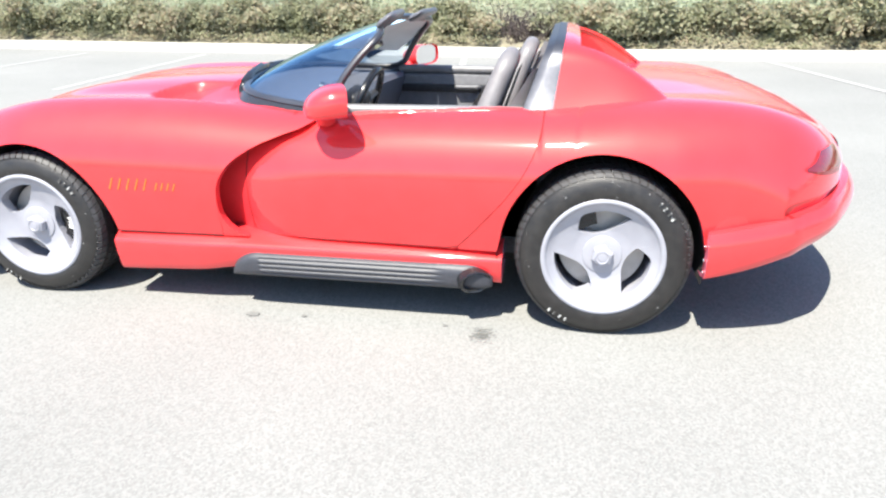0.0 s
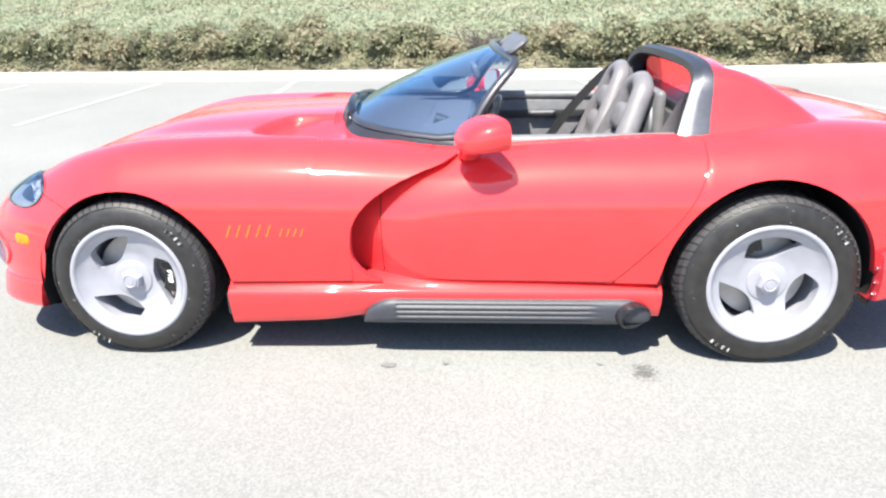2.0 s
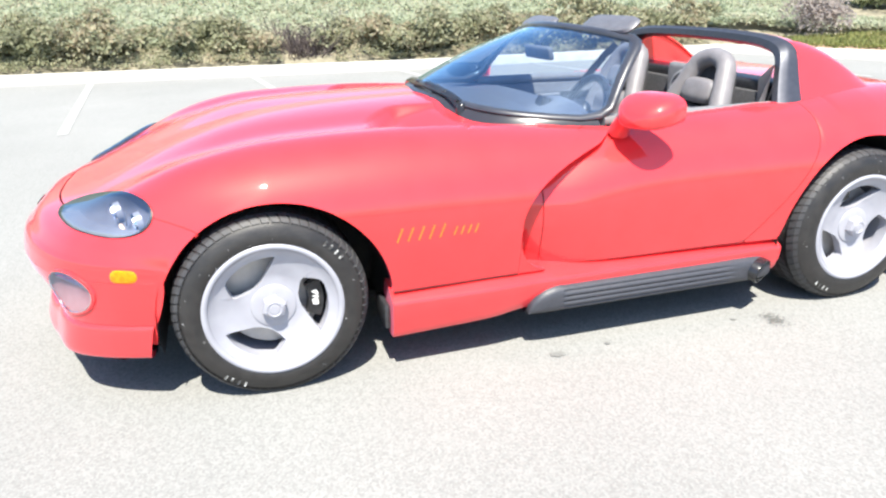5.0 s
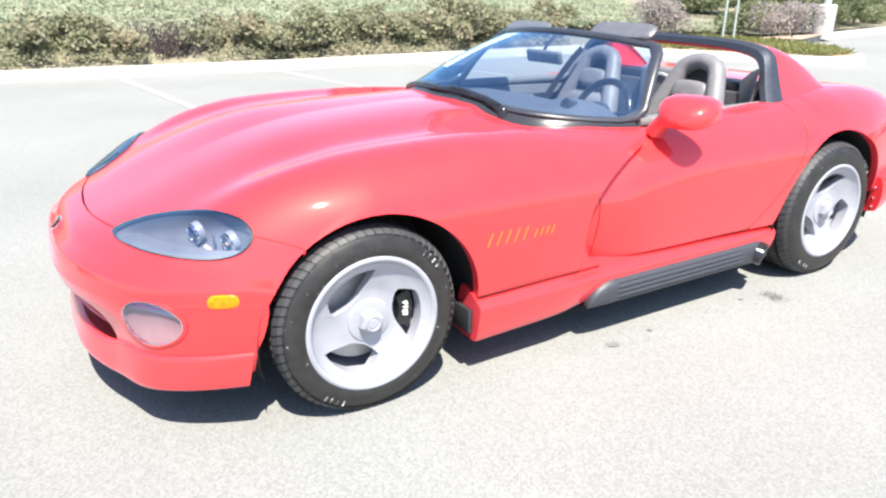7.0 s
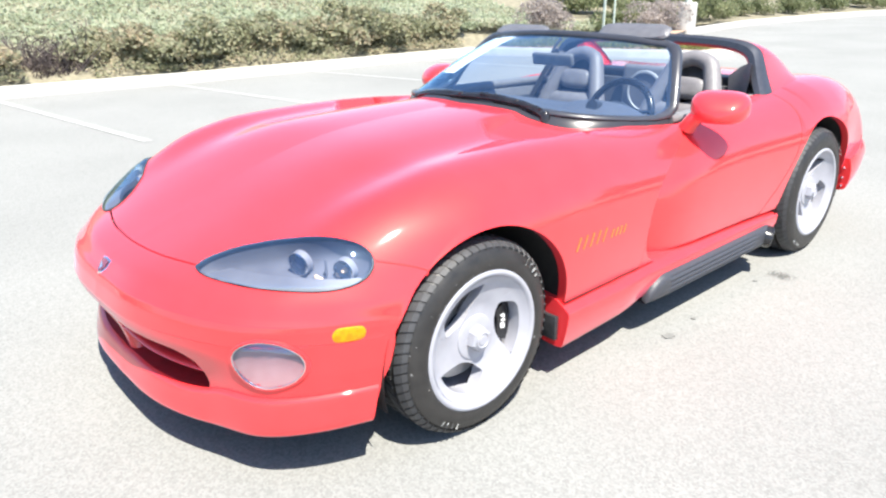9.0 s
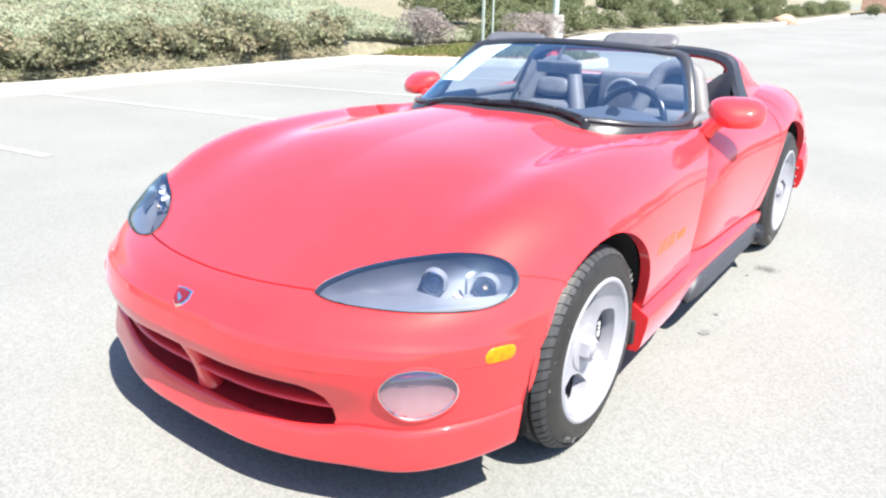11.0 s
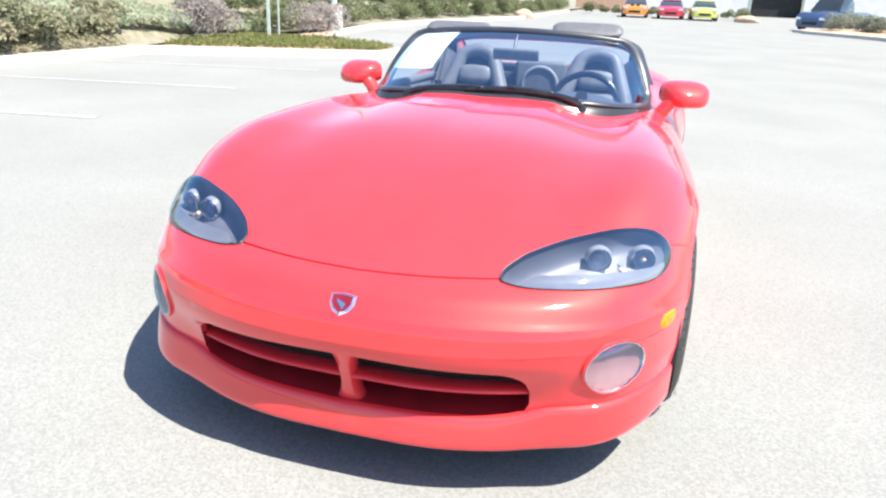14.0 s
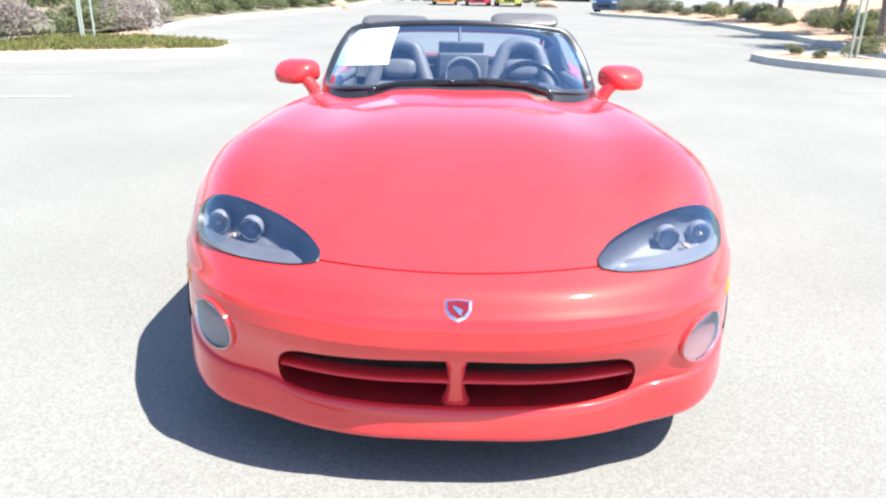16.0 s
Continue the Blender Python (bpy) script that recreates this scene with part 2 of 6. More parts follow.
def spline(xs, ys):
    """A natural cubic spline through the pairs, as a function."""
    x, y = np.asarray(xs, float), np.asarray(ys, float)
    n = len(x)
    h = np.diff(x)
    a = np.eye(n)
    r = np.zeros(n)
    for i in range(1, n - 1):
        a[i, i - 1], a[i, i], a[i, i + 1] = h[i - 1], 2 * (h[i - 1] + h[i]), h[i]
        r[i] = 6 * ((y[i + 1] - y[i]) / h[i] - (y[i] - y[i - 1]) / h[i - 1])
    m = np.linalg.solve(a, r)

    def f(q):
        q = np.clip(np.asarray(q, float), x[0], x[-1])
        i = np.clip(np.searchsorted(x, q) - 1, 0, n - 2)
        d, e, w = q - x[i], x[i + 1] - q, h[i]
        return (m[i] * e ** 3 + m[i + 1] * d ** 3) / (6 * w) + (y[i] / w - m[i] * w / 6) * e + (y[i + 1] / w - m[i + 1] * w / 6) * d
    return f


def linear(xs, ys):
    return lambda q: np.interp(q, xs, ys)


# ---- the car's lines: x runs to the tail, y to its right-hand side ----
AXLE_F, AXLE_R = -1.2215, 1.2215
ARCH_F = (-1.198, 0.300, 0.384, 0.386)
ARCH_R = (1.208, 0.335, 0.381, 0.394)


def arch(x, a):
    """Height of a wheel arch's edge over x; nothing outside it."""
    u = (x - a[0]) / a[2]
    return np.where(np.abs(u) < 1, a[1] + a[3] * np.sqrt(np.clip(1 - u * u, 0, 1)), -1.0)


plan_nose = spline([0, 0.2, 0.38, 0.48, 0.60, 0.69, 0.78, 0.84, 0.87], [0, 0.018, 0.072, 0.115, 0.182, 0.255, 0.375, 0.495, 0.575])
plan_tail = spline([0, 0.3, 0.5, 0.7, 0.80, 0.88, 0.92], [0.03, 0.06, 0.12, 0.215, 0.295, 0.40, 0.47])
bow_front = linear([-2.12, -1.2], [1.0, 0.0])
bow_rear = linear([1.45, 2.27], [0.0, 1.0])

S_TOP = [-2.12, -2.112, -2.09, -2.05, -2.0, -1.93, -1.85, -1.75, -1.6, -1.42, -1.22, -1.02, -0.72, -0.42, -0.1, 0.3, 0.7, 1.0, 1.3, 1.55, 1.75, 1.92, 2.08, 2.18, 2.25, 2.27]
z_mid = spline(S_TOP, [0.45, 0.490, 0.528, 0.560, 0.583, 0.603, 0.632, 0.67, 0.73, 0.79, 0.838, 0.862, 0.878, 0.885, 0.885, 0.88, 0.88, 0.887, 0.895, 0.888, 0.852, 0.812, 0.755, 0.70, 0.62, 0.56])
z_half = spline(S_TOP, [0.45, 0.490, 0.528, 0.561, 0.586, 0.611, 0.643, 0.682, 0.738, 0.794, 0.836, 0.853, 0.864, 0.866, 0.862, 0.86, 0.86, 0.872, 0.889, 0.885, 0.86, 0.826, 0.778, 0.728, 0.645, 0.57])
z_crest = spline(S_TOP, [0.45, 0.484, 0.516, 0.550, 0.583, 0.62, 0.665, 0.71, 0.765, 0.806, 0.833, 0.845, 0.85, 0.84, 0.82, 0.83, 0.842, 0.858, 0.885, 0.887, 0.874, 0.848, 0.81, 0.765, 0.67, 0.58])
Y_AT = [-2.12, -1.93, -1.6, -1.22, -0.8, -0.4, 0.0, 0.4, 0.8, 1.2, 1.5, 1.8, 2.0, 2.27]
y_wide = spline(Y_AT, [0.868, 0.888, 0.904, 0.912, 0.910, 0.90, 0.895, 0.90, 0.92, 0.945, 0.94, 0.92, 0.905, 0.895])
z_wide = spline(S_TOP, [0.45, 0.474, 0.494, 0.511, 0.522, 0.530, 0.538, 0.548, 0.56, 0.57, 0.575, 0.57, 0.56, 0.55, 0.55, 0.56, 0.57, 0.58, 0.59, 0.59, 0.58, 0.57, 0.56, 0.555, 0.55, 0.55])
low_front = linear([-2.12, -1.93, -1.6, 1.3], [0.45, 0.40, 0.30, 0.30])
low_rear = spline([1.1, 1.3, 1.5, 1.7, 1.9, 2.1, 2.27], [0.30, 0.30, 0.31, 0.335, 0.372, 0.425, 0.48])


def z_low(s):
    return low_front(s) if s < 1.3 else low_rear(s)


def rounded_tail(f, z0, z1, p, q):
    """The line f as far as the rear axle, then one even curve down to the tail's edge."""
    def g(s):
        u = min(1.0, max(0.0, (float(s) - 1.3) / 0.97))
        return f(s) if s <= 1.3 else z1 + (z0 - z1) * (1 - u ** p) ** (1 / q)
    return g


z_mid = rounded_tail(z_mid, 0.895, 0.56, 2.9, 1.95)
z_half = rounded_tail(z_half, 0.889, 0.57, 3.0, 2.0)
z_crest = rounded_tail(z_crest, 0.885, 0.58, 3.4, 2.25)


SECTIONS = {}


def blunt(y):
    """How far the middle of the nose is set back from the plan's curve."""
    return 0.040 * np.exp(-(np.asarray(y, float) / 0.34) ** 2)


def section(s):
    """One slice of the body's half, from the middle over the crest down the side: points x, y, z."""
    key = round(float(s), 5)
    if key not in SECTIONS:
        zc, zh, zk, yw, zw, zl = (float(f(s)) for f in (z_mid, z_half, z_crest, y_wide, z_wide, z_low))
        yk = 0.67
        fold = min(1.0, (zw - zl) / 0.2)
        dip = 0.014 * min(1.0, max(0.0, (s + 1.85) / 0.5)) if s < 0.1 else 0.0
        pts = np.array([[-0.36, zh], [0, zc], [0.36, zh], [0.54, 0.45 * zh + 0.55 * zk - dip], [yk, zk], [yk + (yw - yk) * 0.68, zk - (zk - zw) * 0.27],
                        [yk + (yw - yk) * 0.945, zk - (zk - zw) * 0.65], [yw, zw], [yw - 0.012 * fold, zw + (zl - zw) * 0.55 - 0.002], [yw - 0.035 * fold, zl - 0.004]])
        d = np.concatenate([[0], np.cumsum(np.linalg.norm(np.diff(pts, axis=0), axis=1) + 1e-4)])
        q = np.linspace(d[1], d[-1], 420)
        y, z = spline(d, pts[:, 0])(q), spline(d, pts[:, 1])(q)
        y[0] = 0.0
        x = s + bow_front(s) * plan_nose(np.clip(y, 0, 0.87)) - bow_rear(s) * plan_tail(np.clip(y, 0, 0.92))
        x = x + blunt(y) * min(1.0, max(0.0, (-1.95 - s) / 0.15))
        SECTIONS[key] = np.stack([x, y, z], 1)
    return SECTIONS[key]


def seam_shift(r):
    return float(np.interp(r, [-2.12, -1.94, -1.45], [0.0, 0.13, 0.0]))


def bent(r):
    """A slice that swings back towards the wheel arch, as the hood's front seam does."""
    k = seam_shift(r)
    base = section(r)
    if k < 0.001:
        return base
    g = np.clip((base[:, 1] - 0.42) / 0.42, 0, 1)
    g = g * g * (3 - 2 * g)
    want = r + k * g
    out = np.empty_like(base)
    step = 0.01
    lo = np.floor(want / step)
    for v in np.unique(lo):
        m = lo == v
        a, b = section(max(-2.12, v * step)), section((v + 1) * step)
        w = ((want[m] - v * step) / step)[:, None]
        out[m] = a[m] * (1 - w) + b[m] * w
    return out


def cut(points, keep_from, keep_to, n):
    """n points evenly along the polyline between two positions in it."""
    i = np.linspace(keep_from, keep_to, n)
    k = np.arange(len(points))
    # even out along the length
    d = np.concatenate([[0], np.cumsum(np.linalg.norm(np.diff(points, axis=0), axis=1))])
    q = np.linspace(np.interp(keep_from, k, d), np.interp(keep_to, k, d), n)
    i = np.interp(q, d, k)
    return np.stack([np.interp(i, k, points[:, c]) for c in range(3)], 1)


def first_below(points, limit):
    """Position along the polyline at which it first sinks below limit (one height for each point)."""
    g = points[:, 2] - limit
    below = np.where(g < 0)[0]
    if len(below) == 0:
        return len(points) - 1.0
    i = below[0]
    if i == 0:
        return 0.0
    return i - 1 + g[i - 1] / (g[i - 1] - g[i])


def at_y(points, y):
    """Position along the polyline at which the half-width y is reached."""
    top = int(np.argmax(points[:, 1]))
    return float(np.interp(y, points[:top + 1, 1], np.arange(top + 1)))


def skin(s, y):
    """Point of the upper skin at slice s and half-width y."""
    p = section(s)
    i = at_y(p, y)
    return np.array([np.interp(i, np.arange(len(p)), p[:, c]) for c in range(3)])


def flank(x, z):
    """Half-width of the body's side at x and height z, between the axles."""
    p = section(x)
    top = int(np.argmax(p[:, 2]))
    low = p[max(top, 150):]
    return float(np.interp(-z, -low[:, 2], low[:, 1]))


def base_line(y):
    """The hood's rear edge along the foot of the windscreen."""
    u = np.abs(np.asarray(y, float)) / 0.72
    return -0.475 + 0.16 * u ** 2 + 0.405 * u ** 8


BASE_Y = np.linspace(0, 0.72, 200)
BASE_X = base_line(BASE_Y)
vent_top = linear([-0.335, -0.334, -0.331, -0.325, -0.314, -0.296, -0.27, -0.235, -0.19, -0.138, -0.065, 0.012, 0.10], [0.475, 0.505, 0.528, 0.550, 0.575, 0.602, 0.632, 0.660, 0.688, 0.714, 0.742, 0.767, 0.812])
SILL_Z = 0.318


def hollow(x, y):
    """Depth of the hollow in the hood in front of the wiper pivots."""
    d = np.clip((x - (-0.80 + 1.6 * np.abs(y - 0.50) ** 1.5)) / 0.045, 0, 1)
    e = np.clip((y - 0.30) / 0.04, 0, 1) * np.clip((0.66 - y) / 0.05, 0, 1)
    back = np.clip((base_line(y) - x) / 0.22, 0.35, 1)
    return 0.044 * back * (d * d * (3 - 2 * d)) * (e * e * (3 - 2 * e)) * np.clip((x + 0.90) / 0.12, 0, 1) * np.clip((-0.10 - x) / 0.3, 0, 1)


HOOD_N = 120


def hood_row(s):
    p = bent(s)
    low = np.maximum(arch(p[:, 0], ARCH_F), SILL_Z if s > -1.198 else 0.0)
    if s > -0.335:
        low = np.full(len(p), float(vent_top(s)))
    end = first_below(p, low)
    start = 0.0
    if s > -0.475:
        start = at_y(p, float(np.interp(s, BASE_X, BASE_Y)))
    split = at_y(p, 0.80)
    if s > -0.80:
        split = first_below(p, np.full(len(p), float(np.interp(s, [-0.80, -0.335], [p[int(split), 2], 0.48]))))
    if s > -0.335:
        row = cut(p, min(start, end - 0.5), end, HOOD_N)
    else:
        split = min(split, end - 0.5)
        row = np.concatenate([cut(p, min(start, split - 0.5), split, HOOD_N), cut(p, split, end, 24)[1:]])
    row[:, 2] -= hollow(row[:, 0], row[:, 1])
    return row


def return_edge(row, depth, n=3):
    """A turned-in flange along an edge: the edge and copies of it further in."""
    out = [row]
    for k in range(1, n):
        r = row.copy()
        r[:, 1] -= depth * k / (n - 1)
        out.append(r)
    return out


def spaced(a, b, n):
    return np.linspace(a, b, n)


def closed_curve(points, n=48):
    """A smooth closed outline through a few points."""
    p = np.asarray(points, float)
    m = len(p)
    out = []
    for t in np.linspace(0, m, n, endpoint=False):
        i = int(t)
        u = t - i
        a, b, c, d = p[(i - 1) % m], p[i % m], p[(i + 1) % m], p[(i + 2) % m]
        out.append(0.5 * (2 * b + (c - a) * u + (2 * a - 5 * b + 4 * c - d) * u * u + (3 * b - a - 3 * c + d) * u ** 3))
    return np.array(out)


lamp_outline = closed_curve([(-1.948, 0.378), (-1.963, 0.400), (-1.974, 0.430), (-1.981, 0.470), (-1.987, 0.549), (-1.990, 0.613), (-1.988, 0.690), (-1.982, 0.743), (-1.966, 0.774), (-1.937, 0.793), (-1.896, 0.801), (-1.848, 0.797), (-1.806, 0.780), (-1.777, 0.750), (-1.768, 0.709), (-1.770, 0.645), (-1.779, 0.581), (-1.797, 0.512), (-1.840, 0.436), (-1.876, 0.399), (-1.911, 0.377)], 80)
LAMP_RIM = np.array([skin(*q)[:2] for q in lamp_outline])


def open_for_lamps(shape):
    """Leaves out the faces inside the headlamps' outline, as seen from above."""
    kept, a, b = [], LAMP_RIM, np.roll(LAMP_RIM, -1, axis=0)
    for f in shape.f:
        c = np.mean([shape.v[k] for k in f], axis=0)
        x, y = c[0], abs(c[1])
        if x > -1.4 or c[2] < 0.5:
            if x > -1.4 or math.hypot(y - 0.688, c[2] - 0.397) > 0.072:
                kept.append(f)
            continue
        cross = (a[:, 1] > y) != (b[:, 1] > y)
        at = a[:, 0] + (y - a[:, 1]) * (b[:, 0] - a[:, 0]) / np.where(cross, b[:, 1] - a[:, 1], 1.0)
        if np.count_nonzero(cross & (x < at)) % 2 == 0:
            kept.append(f)
    shape.f = kept
    return shape


car = thing("sports_car", "red open two-seat sports car with silver three-spoke wheels", "car")

# hood and front wings in one clamshell
ss = np.concatenate([spaced(-1.938, -1.6, 90), spaced(-1.59, -0.90, 64)[0:], -0.814 - 0.08 * (1 - np.cos(np.linspace(0, np.pi / 2, 12)))[::-1],
                     spaced(-0.80, -0.345, 34), np.array([-0.3365, -0.3345, -0.333, -0.331, -0.328, -0.325, -0.320, -0.314, -0.308, -0.302, -0.296]), spaced(-0.289, 0.085, 44)])
ss = np.unique(np.round(ss, 5))
all_rows = [hood_row(s) for s in ss]
low_rows = np.array([r[HOOD_N - 1:] for s, r in zip(ss, all_rows) if s <= -0.335])
rows = np.array([r[:HOOD_N] for r in all_rows])
shape = Shape().both(rows).both(low_rows)
edge = np.array([r[-1] for r in all_rows])
front_edge = np.stack([all_rows[0], all_rows[0] + np.array([0.0, 0, -0.012])], 0)
shape.both(np.array(return_edge(edge, 0.035)).transpose(1, 0, 2))
shape.both(front_edge, True)
vent_foot = linear([-0.335, -0.334, -0.330, -0.320, -0.305, -0.285, -0.258, -0.225], [0.475, 0.445, 0.420, 0.392, 0.368, 0.348, 0.331, 0.320])
foot = np.array([[(s, flank(s, z), z) for z in np.linspace(SILL_Z, float(vent_foot(s)), 8)] for s in -0.335 + 0.11 * np.linspace(0, 1, 24) ** 2])
shape.both(foot)
shape.both(np.array(return_edge(foot[:, -1, :], 0.035)).transpose(1, 0, 2))
part("hood", open_for_lamps(shape), RED, car, "red clamshell hood with front wings")

# nose cover below the hood's front seam
ss = np.concatenate([-2.12 + 0.18 * np.linspace(0, 1, 60) ** 1.7])
ss[-1] = -1.9455
def nose_row(s, n=130):
    p = bent(s)
    return cut(p, 0.0, first_below(p, arch(p[:, 0], ARCH_F)), n)
rows = np.array([nose_row(s) for s in ss])

# front face under the nose line
face_back = spline([0.10, 0.17, 0.24, 0.30, 0.37, 0.42, 0.45], [0.086, 0.077, 0.066, 0.053, 0.027, 0.0055, 0.0])


def face(y, z, out=0.0):
    """Point of the front face at half-width y and height z."""
    y = y - 0.013 * min(1.0, max(0.0, (y - 0.80) / 0.068)) * min(1.0, max(0.0, (0.43 - z) / 0.25))
    t = min(1.0, max(0.0, (y - 0.47) / 0.37))
    t = t * t * (3 - 2 * t)
    x = -2.12 + plan_nose(y) + float(blunt(y)) + face_back(z) * (1 - t) - 0.022 * t * min(1.0, (0.45 - z) / 0.14) ** 2
    slope = float(plan_nose(min(0.869, y + 0.001)) - plan_nose(max(0.0, y - 0.001))) / 0.002 if y > 0.001 else 0.0
    k = out / math.hypot(1.0, slope)
    return np.array([x - k, y + k * slope - 0.20 * t * max(0.0, 0.36 - z), z])


GR_Y, GR_LO, GR_HI = 0.487, 0.238, 0.412


def face_patch(ys, z0, z1, n):
    return np.array([[face(y, z) for z in np.linspace(z0(y) if callable(z0) else z0, z1(y) if callable(z1) else z1, n)] for y in ys])


def grille_hi(y):
    u = max(0.0, (y - GR_Y + 0.08) / 0.08)
    return GR_HI - 0.018 * (y / GR_Y) ** 2 - 0.062 * (1 - math.sqrt(max(0.0, 1 - u * u)))


def grille_lo(y):
    u = max(0.0, (y - GR_Y + 0.05) / 0.05)
    return GR_LO + 0.016 * (y / GR_Y) ** 2 + 0.035 * (1 - math.sqrt(max(0.0, 1 - u * u)))


nose_y = np.linspace(0, rows[0][-1, 1], len(rows[0]))
corner = int(np.argmin(np.abs(nose_y - GR_Y)))
nose_y[corner] = GR_Y
yi, yo = nose_y[:corner + 1], nose_y[corner:]
rows[0] = np.array([face(y, 0.45) for y in nose_y])
shape = Shape().both(rows)
shape.both(np.stack([rows[-1], rows[-1] + np.array([0.0, 0, -0.012])], 0))
shape.both(np.array(return_edge(rows[:, -1, :], 0.035)).transpose(1, 0, 2))
shape.both(face_patch(yi, grille_hi, 0.45, 8), True)
shape.both(face_patch(yi, 0.23, grille_lo, 4), True)
shape.both(face_patch(yo, 0.23, 0.45, 20), True)
nose_cover = part("nose_cover", open_for_lamps(shape), RED, car, "red nose cover")

# grille opening: throat in body red with shade in its colour, dark back, cross of bars
shape = Shape()
rim_hi = np.array([face(y, grille_hi(y)) for y in yi])
rim_lo = np.array([face(y, grille_lo(y)) for y in yi])
back = np.array([0.13, 0, 0])
part("grille_lip", Shape().both(np.array([rim_hi + np.array([-0.0008 + 0.026 * (1 - math.cos(q)), 0, 0.010 - 0.016 * math.sin(q)]) for q in np.linspace(0, np.pi / 2, 7)])), RED, nose_cover, "rounded upper edge of the grille")
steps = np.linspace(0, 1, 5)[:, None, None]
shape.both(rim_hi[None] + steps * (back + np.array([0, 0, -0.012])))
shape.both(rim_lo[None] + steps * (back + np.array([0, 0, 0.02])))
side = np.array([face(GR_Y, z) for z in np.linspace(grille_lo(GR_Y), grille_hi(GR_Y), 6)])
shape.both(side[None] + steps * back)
part("grille_throat", shape, RED_SHADED, car, "red grille throat, darkened for shade")
shape = Shape().both(np.stack([rim_hi + back * 0.95, rim_lo + back * 0.95]))
part("grille_back", shape, BLACK_DEEP, car, "black grille backing")
yb = np.linspace(0, GR_Y - 0.004, 30)
bar = []
for y in yb:
    c = face(y, 0.320) + np.array([0.048, 0, 0])
    a = np.linspace(0, 2 * np.pi, 16, endpoint=False)
    bar.append(np.stack([c[0] + 0.040 * np.cos(a), np.full(16, y), c[2] + 0.013 * np.sin(a) - 0.10 * 0.04 * np.cos(a)], 1))
shape = Shape()
shape.grid(np.array(bar), closed=True).grid(np.array(bar) * np.array([1, -1, 1]), closed=True)
part("grille_bar", shape, RED, car)
shape = Shape()
post = []
for z in np.linspace(GR_LO - 0.008, GR_HI + 0.006, 12):
    w = 0.024 + 0.020 * (abs(z - 0.325) / 0.09) ** 3
    c = face(0, z)
    a = np.linspace(0, 2 * np.pi, 14, endpoint=False)
    post.append(np.stack([c[0] + 0.042 + 0.034 * np.cos(a), w * np.sign(np.sin(a)) * np.abs(np.sin(a)) ** 0.6, np.full(14, z)], 1))
shape.grid(post, closed=True)
part("grille_post", shape, RED, car)

# front spoiler under the nose: a proud lip with a rounded ledge on top and a tucked-in lower edge
lip_top = spline([0, 0.30, 0.47, 0.52, 0.60, 0.72, 0.87], [0.240, 0.247, 0.262, 0.276, 0.284, 0.292, 0.304])
lip_foot = spline([0, 0.4, 0.6, 0.75, 0.87], [0.150, 0.153, 0.163, 0.176, 0.186])
lip_reach = spline([0, 0.4, 0.6, 0.75, 0.82, 0.87], [0.046, 0.046, 0.044, 0.038, 0.033, 0.029])
LIP = [(1.0, -0.10), (0.985, 0.14), (0.95, 0.27), (0.90, 0.36), (0.80, 0.47), (0.65, 0.62), (0.50, 0.76), (0.38, 0.88), (0.28, 0.96), (0.20, 1.0), (0.13, 0.99), (0.07, 0.92), (0.03, 0.80), (0.008, 0.60), (0.0, 0.0)]
ly = np.concatenate([np.linspace(0, 0.78, 48), np.linspace(0.795, 0.864, 14)])
rows = []
for y in ly:
    zt, zb, reach = float(lip_top(y)), float(lip_foot(y)), float(lip_reach(y))
    rows.append([face(y, zb + (zt - zb) * q, reach * o) for q, o in LIP])
rows = np.array(rows)
shape = Shape().both(rows, True)
shape.both(np.array(return_edge(rows[-1], 0.05)))
part("front_spoiler", shape, RED, nose_cover, "red front spoiler lip")

# sills
sx = np.linspace(-0.822, 0.838, 70)
rows = []
for x in sx:
    ramp = 1 / (1 + math.exp(-(x + 0.36) / 0.035))
    z0 = 0.142 + 0.035 * ramp + 0.02 * max(0, (x + 0.8) / 0.5) * (1 - ramp)
    out = 0.898 + 0.012 * (1 - ramp)
    prof = [(out - 0.13, SILL_Z + 0.016), (out - 0.076, SILL_Z + 0.010), (out - 0.056, SILL_Z + 0.003), (out - 0.011, SILL_Z - 0.024), (out - 0.003, SILL_Z - 0.030), (out, SILL_Z - 0.042), (out - 0.004, 0.24), (out - 0.02, z0 + 0.02), (out - 0.03, z0 + 0.004), (out - 0.06, z0), (out - 0.2, z0 + 0.01)]
    rows.append([(x, y, z) for y, z in prof])
rows = np.array(rows)
for side_sign in (1, -1):
    m = np.array([1, side_sign, 1])
    shape = Shape().grid(rows * m)
    for k in (0, -1):
        shape.poly(rows[k] * m)
    part("sill", shape, RED, car, "red side sill")


# doors with the scooped vent in front of them
def scoop(x, z):
    """Depth by which the door's front sinks in behind the wing's edge."""
    edge = np.interp(z, [0.30, 0.36, 0.48, 0.56, 0.62, 0.71, 0.766, 0.82], [-0.31, -0.315, -0.334, -0.322, -0.281, -0.146, 0.010, 0.10])
    d = x - edge
    fade = np.interp(z, [0.30, 0.45, 0.62, 0.76, 0.80, 0.83], [1, 1, 0.9, 0.45, 0.25, 0.0])
    return 0.115 * fade * math.exp(-(max(0.0, d + 0.01) / 0.17) ** 1.4)


door_rear = spline([0.30, 0.36, 0.46, 0.56, 0.70, 0.765, 0.875], [0.632, 0.688, 0.776, 0.858, 0.942, 0.965, 0.976])
DOOR_FRONT = -0.222
recess_rows, door_rows = [], []


def door_point(x, z):
    y = flank(x, z) - scoop(x, z)
    while z > 0.79 and y < door_top_y(x) + 0.012:
        z -= 0.002
        y = flank(x, z) - scoop(x, z)
    return (x, y, z)


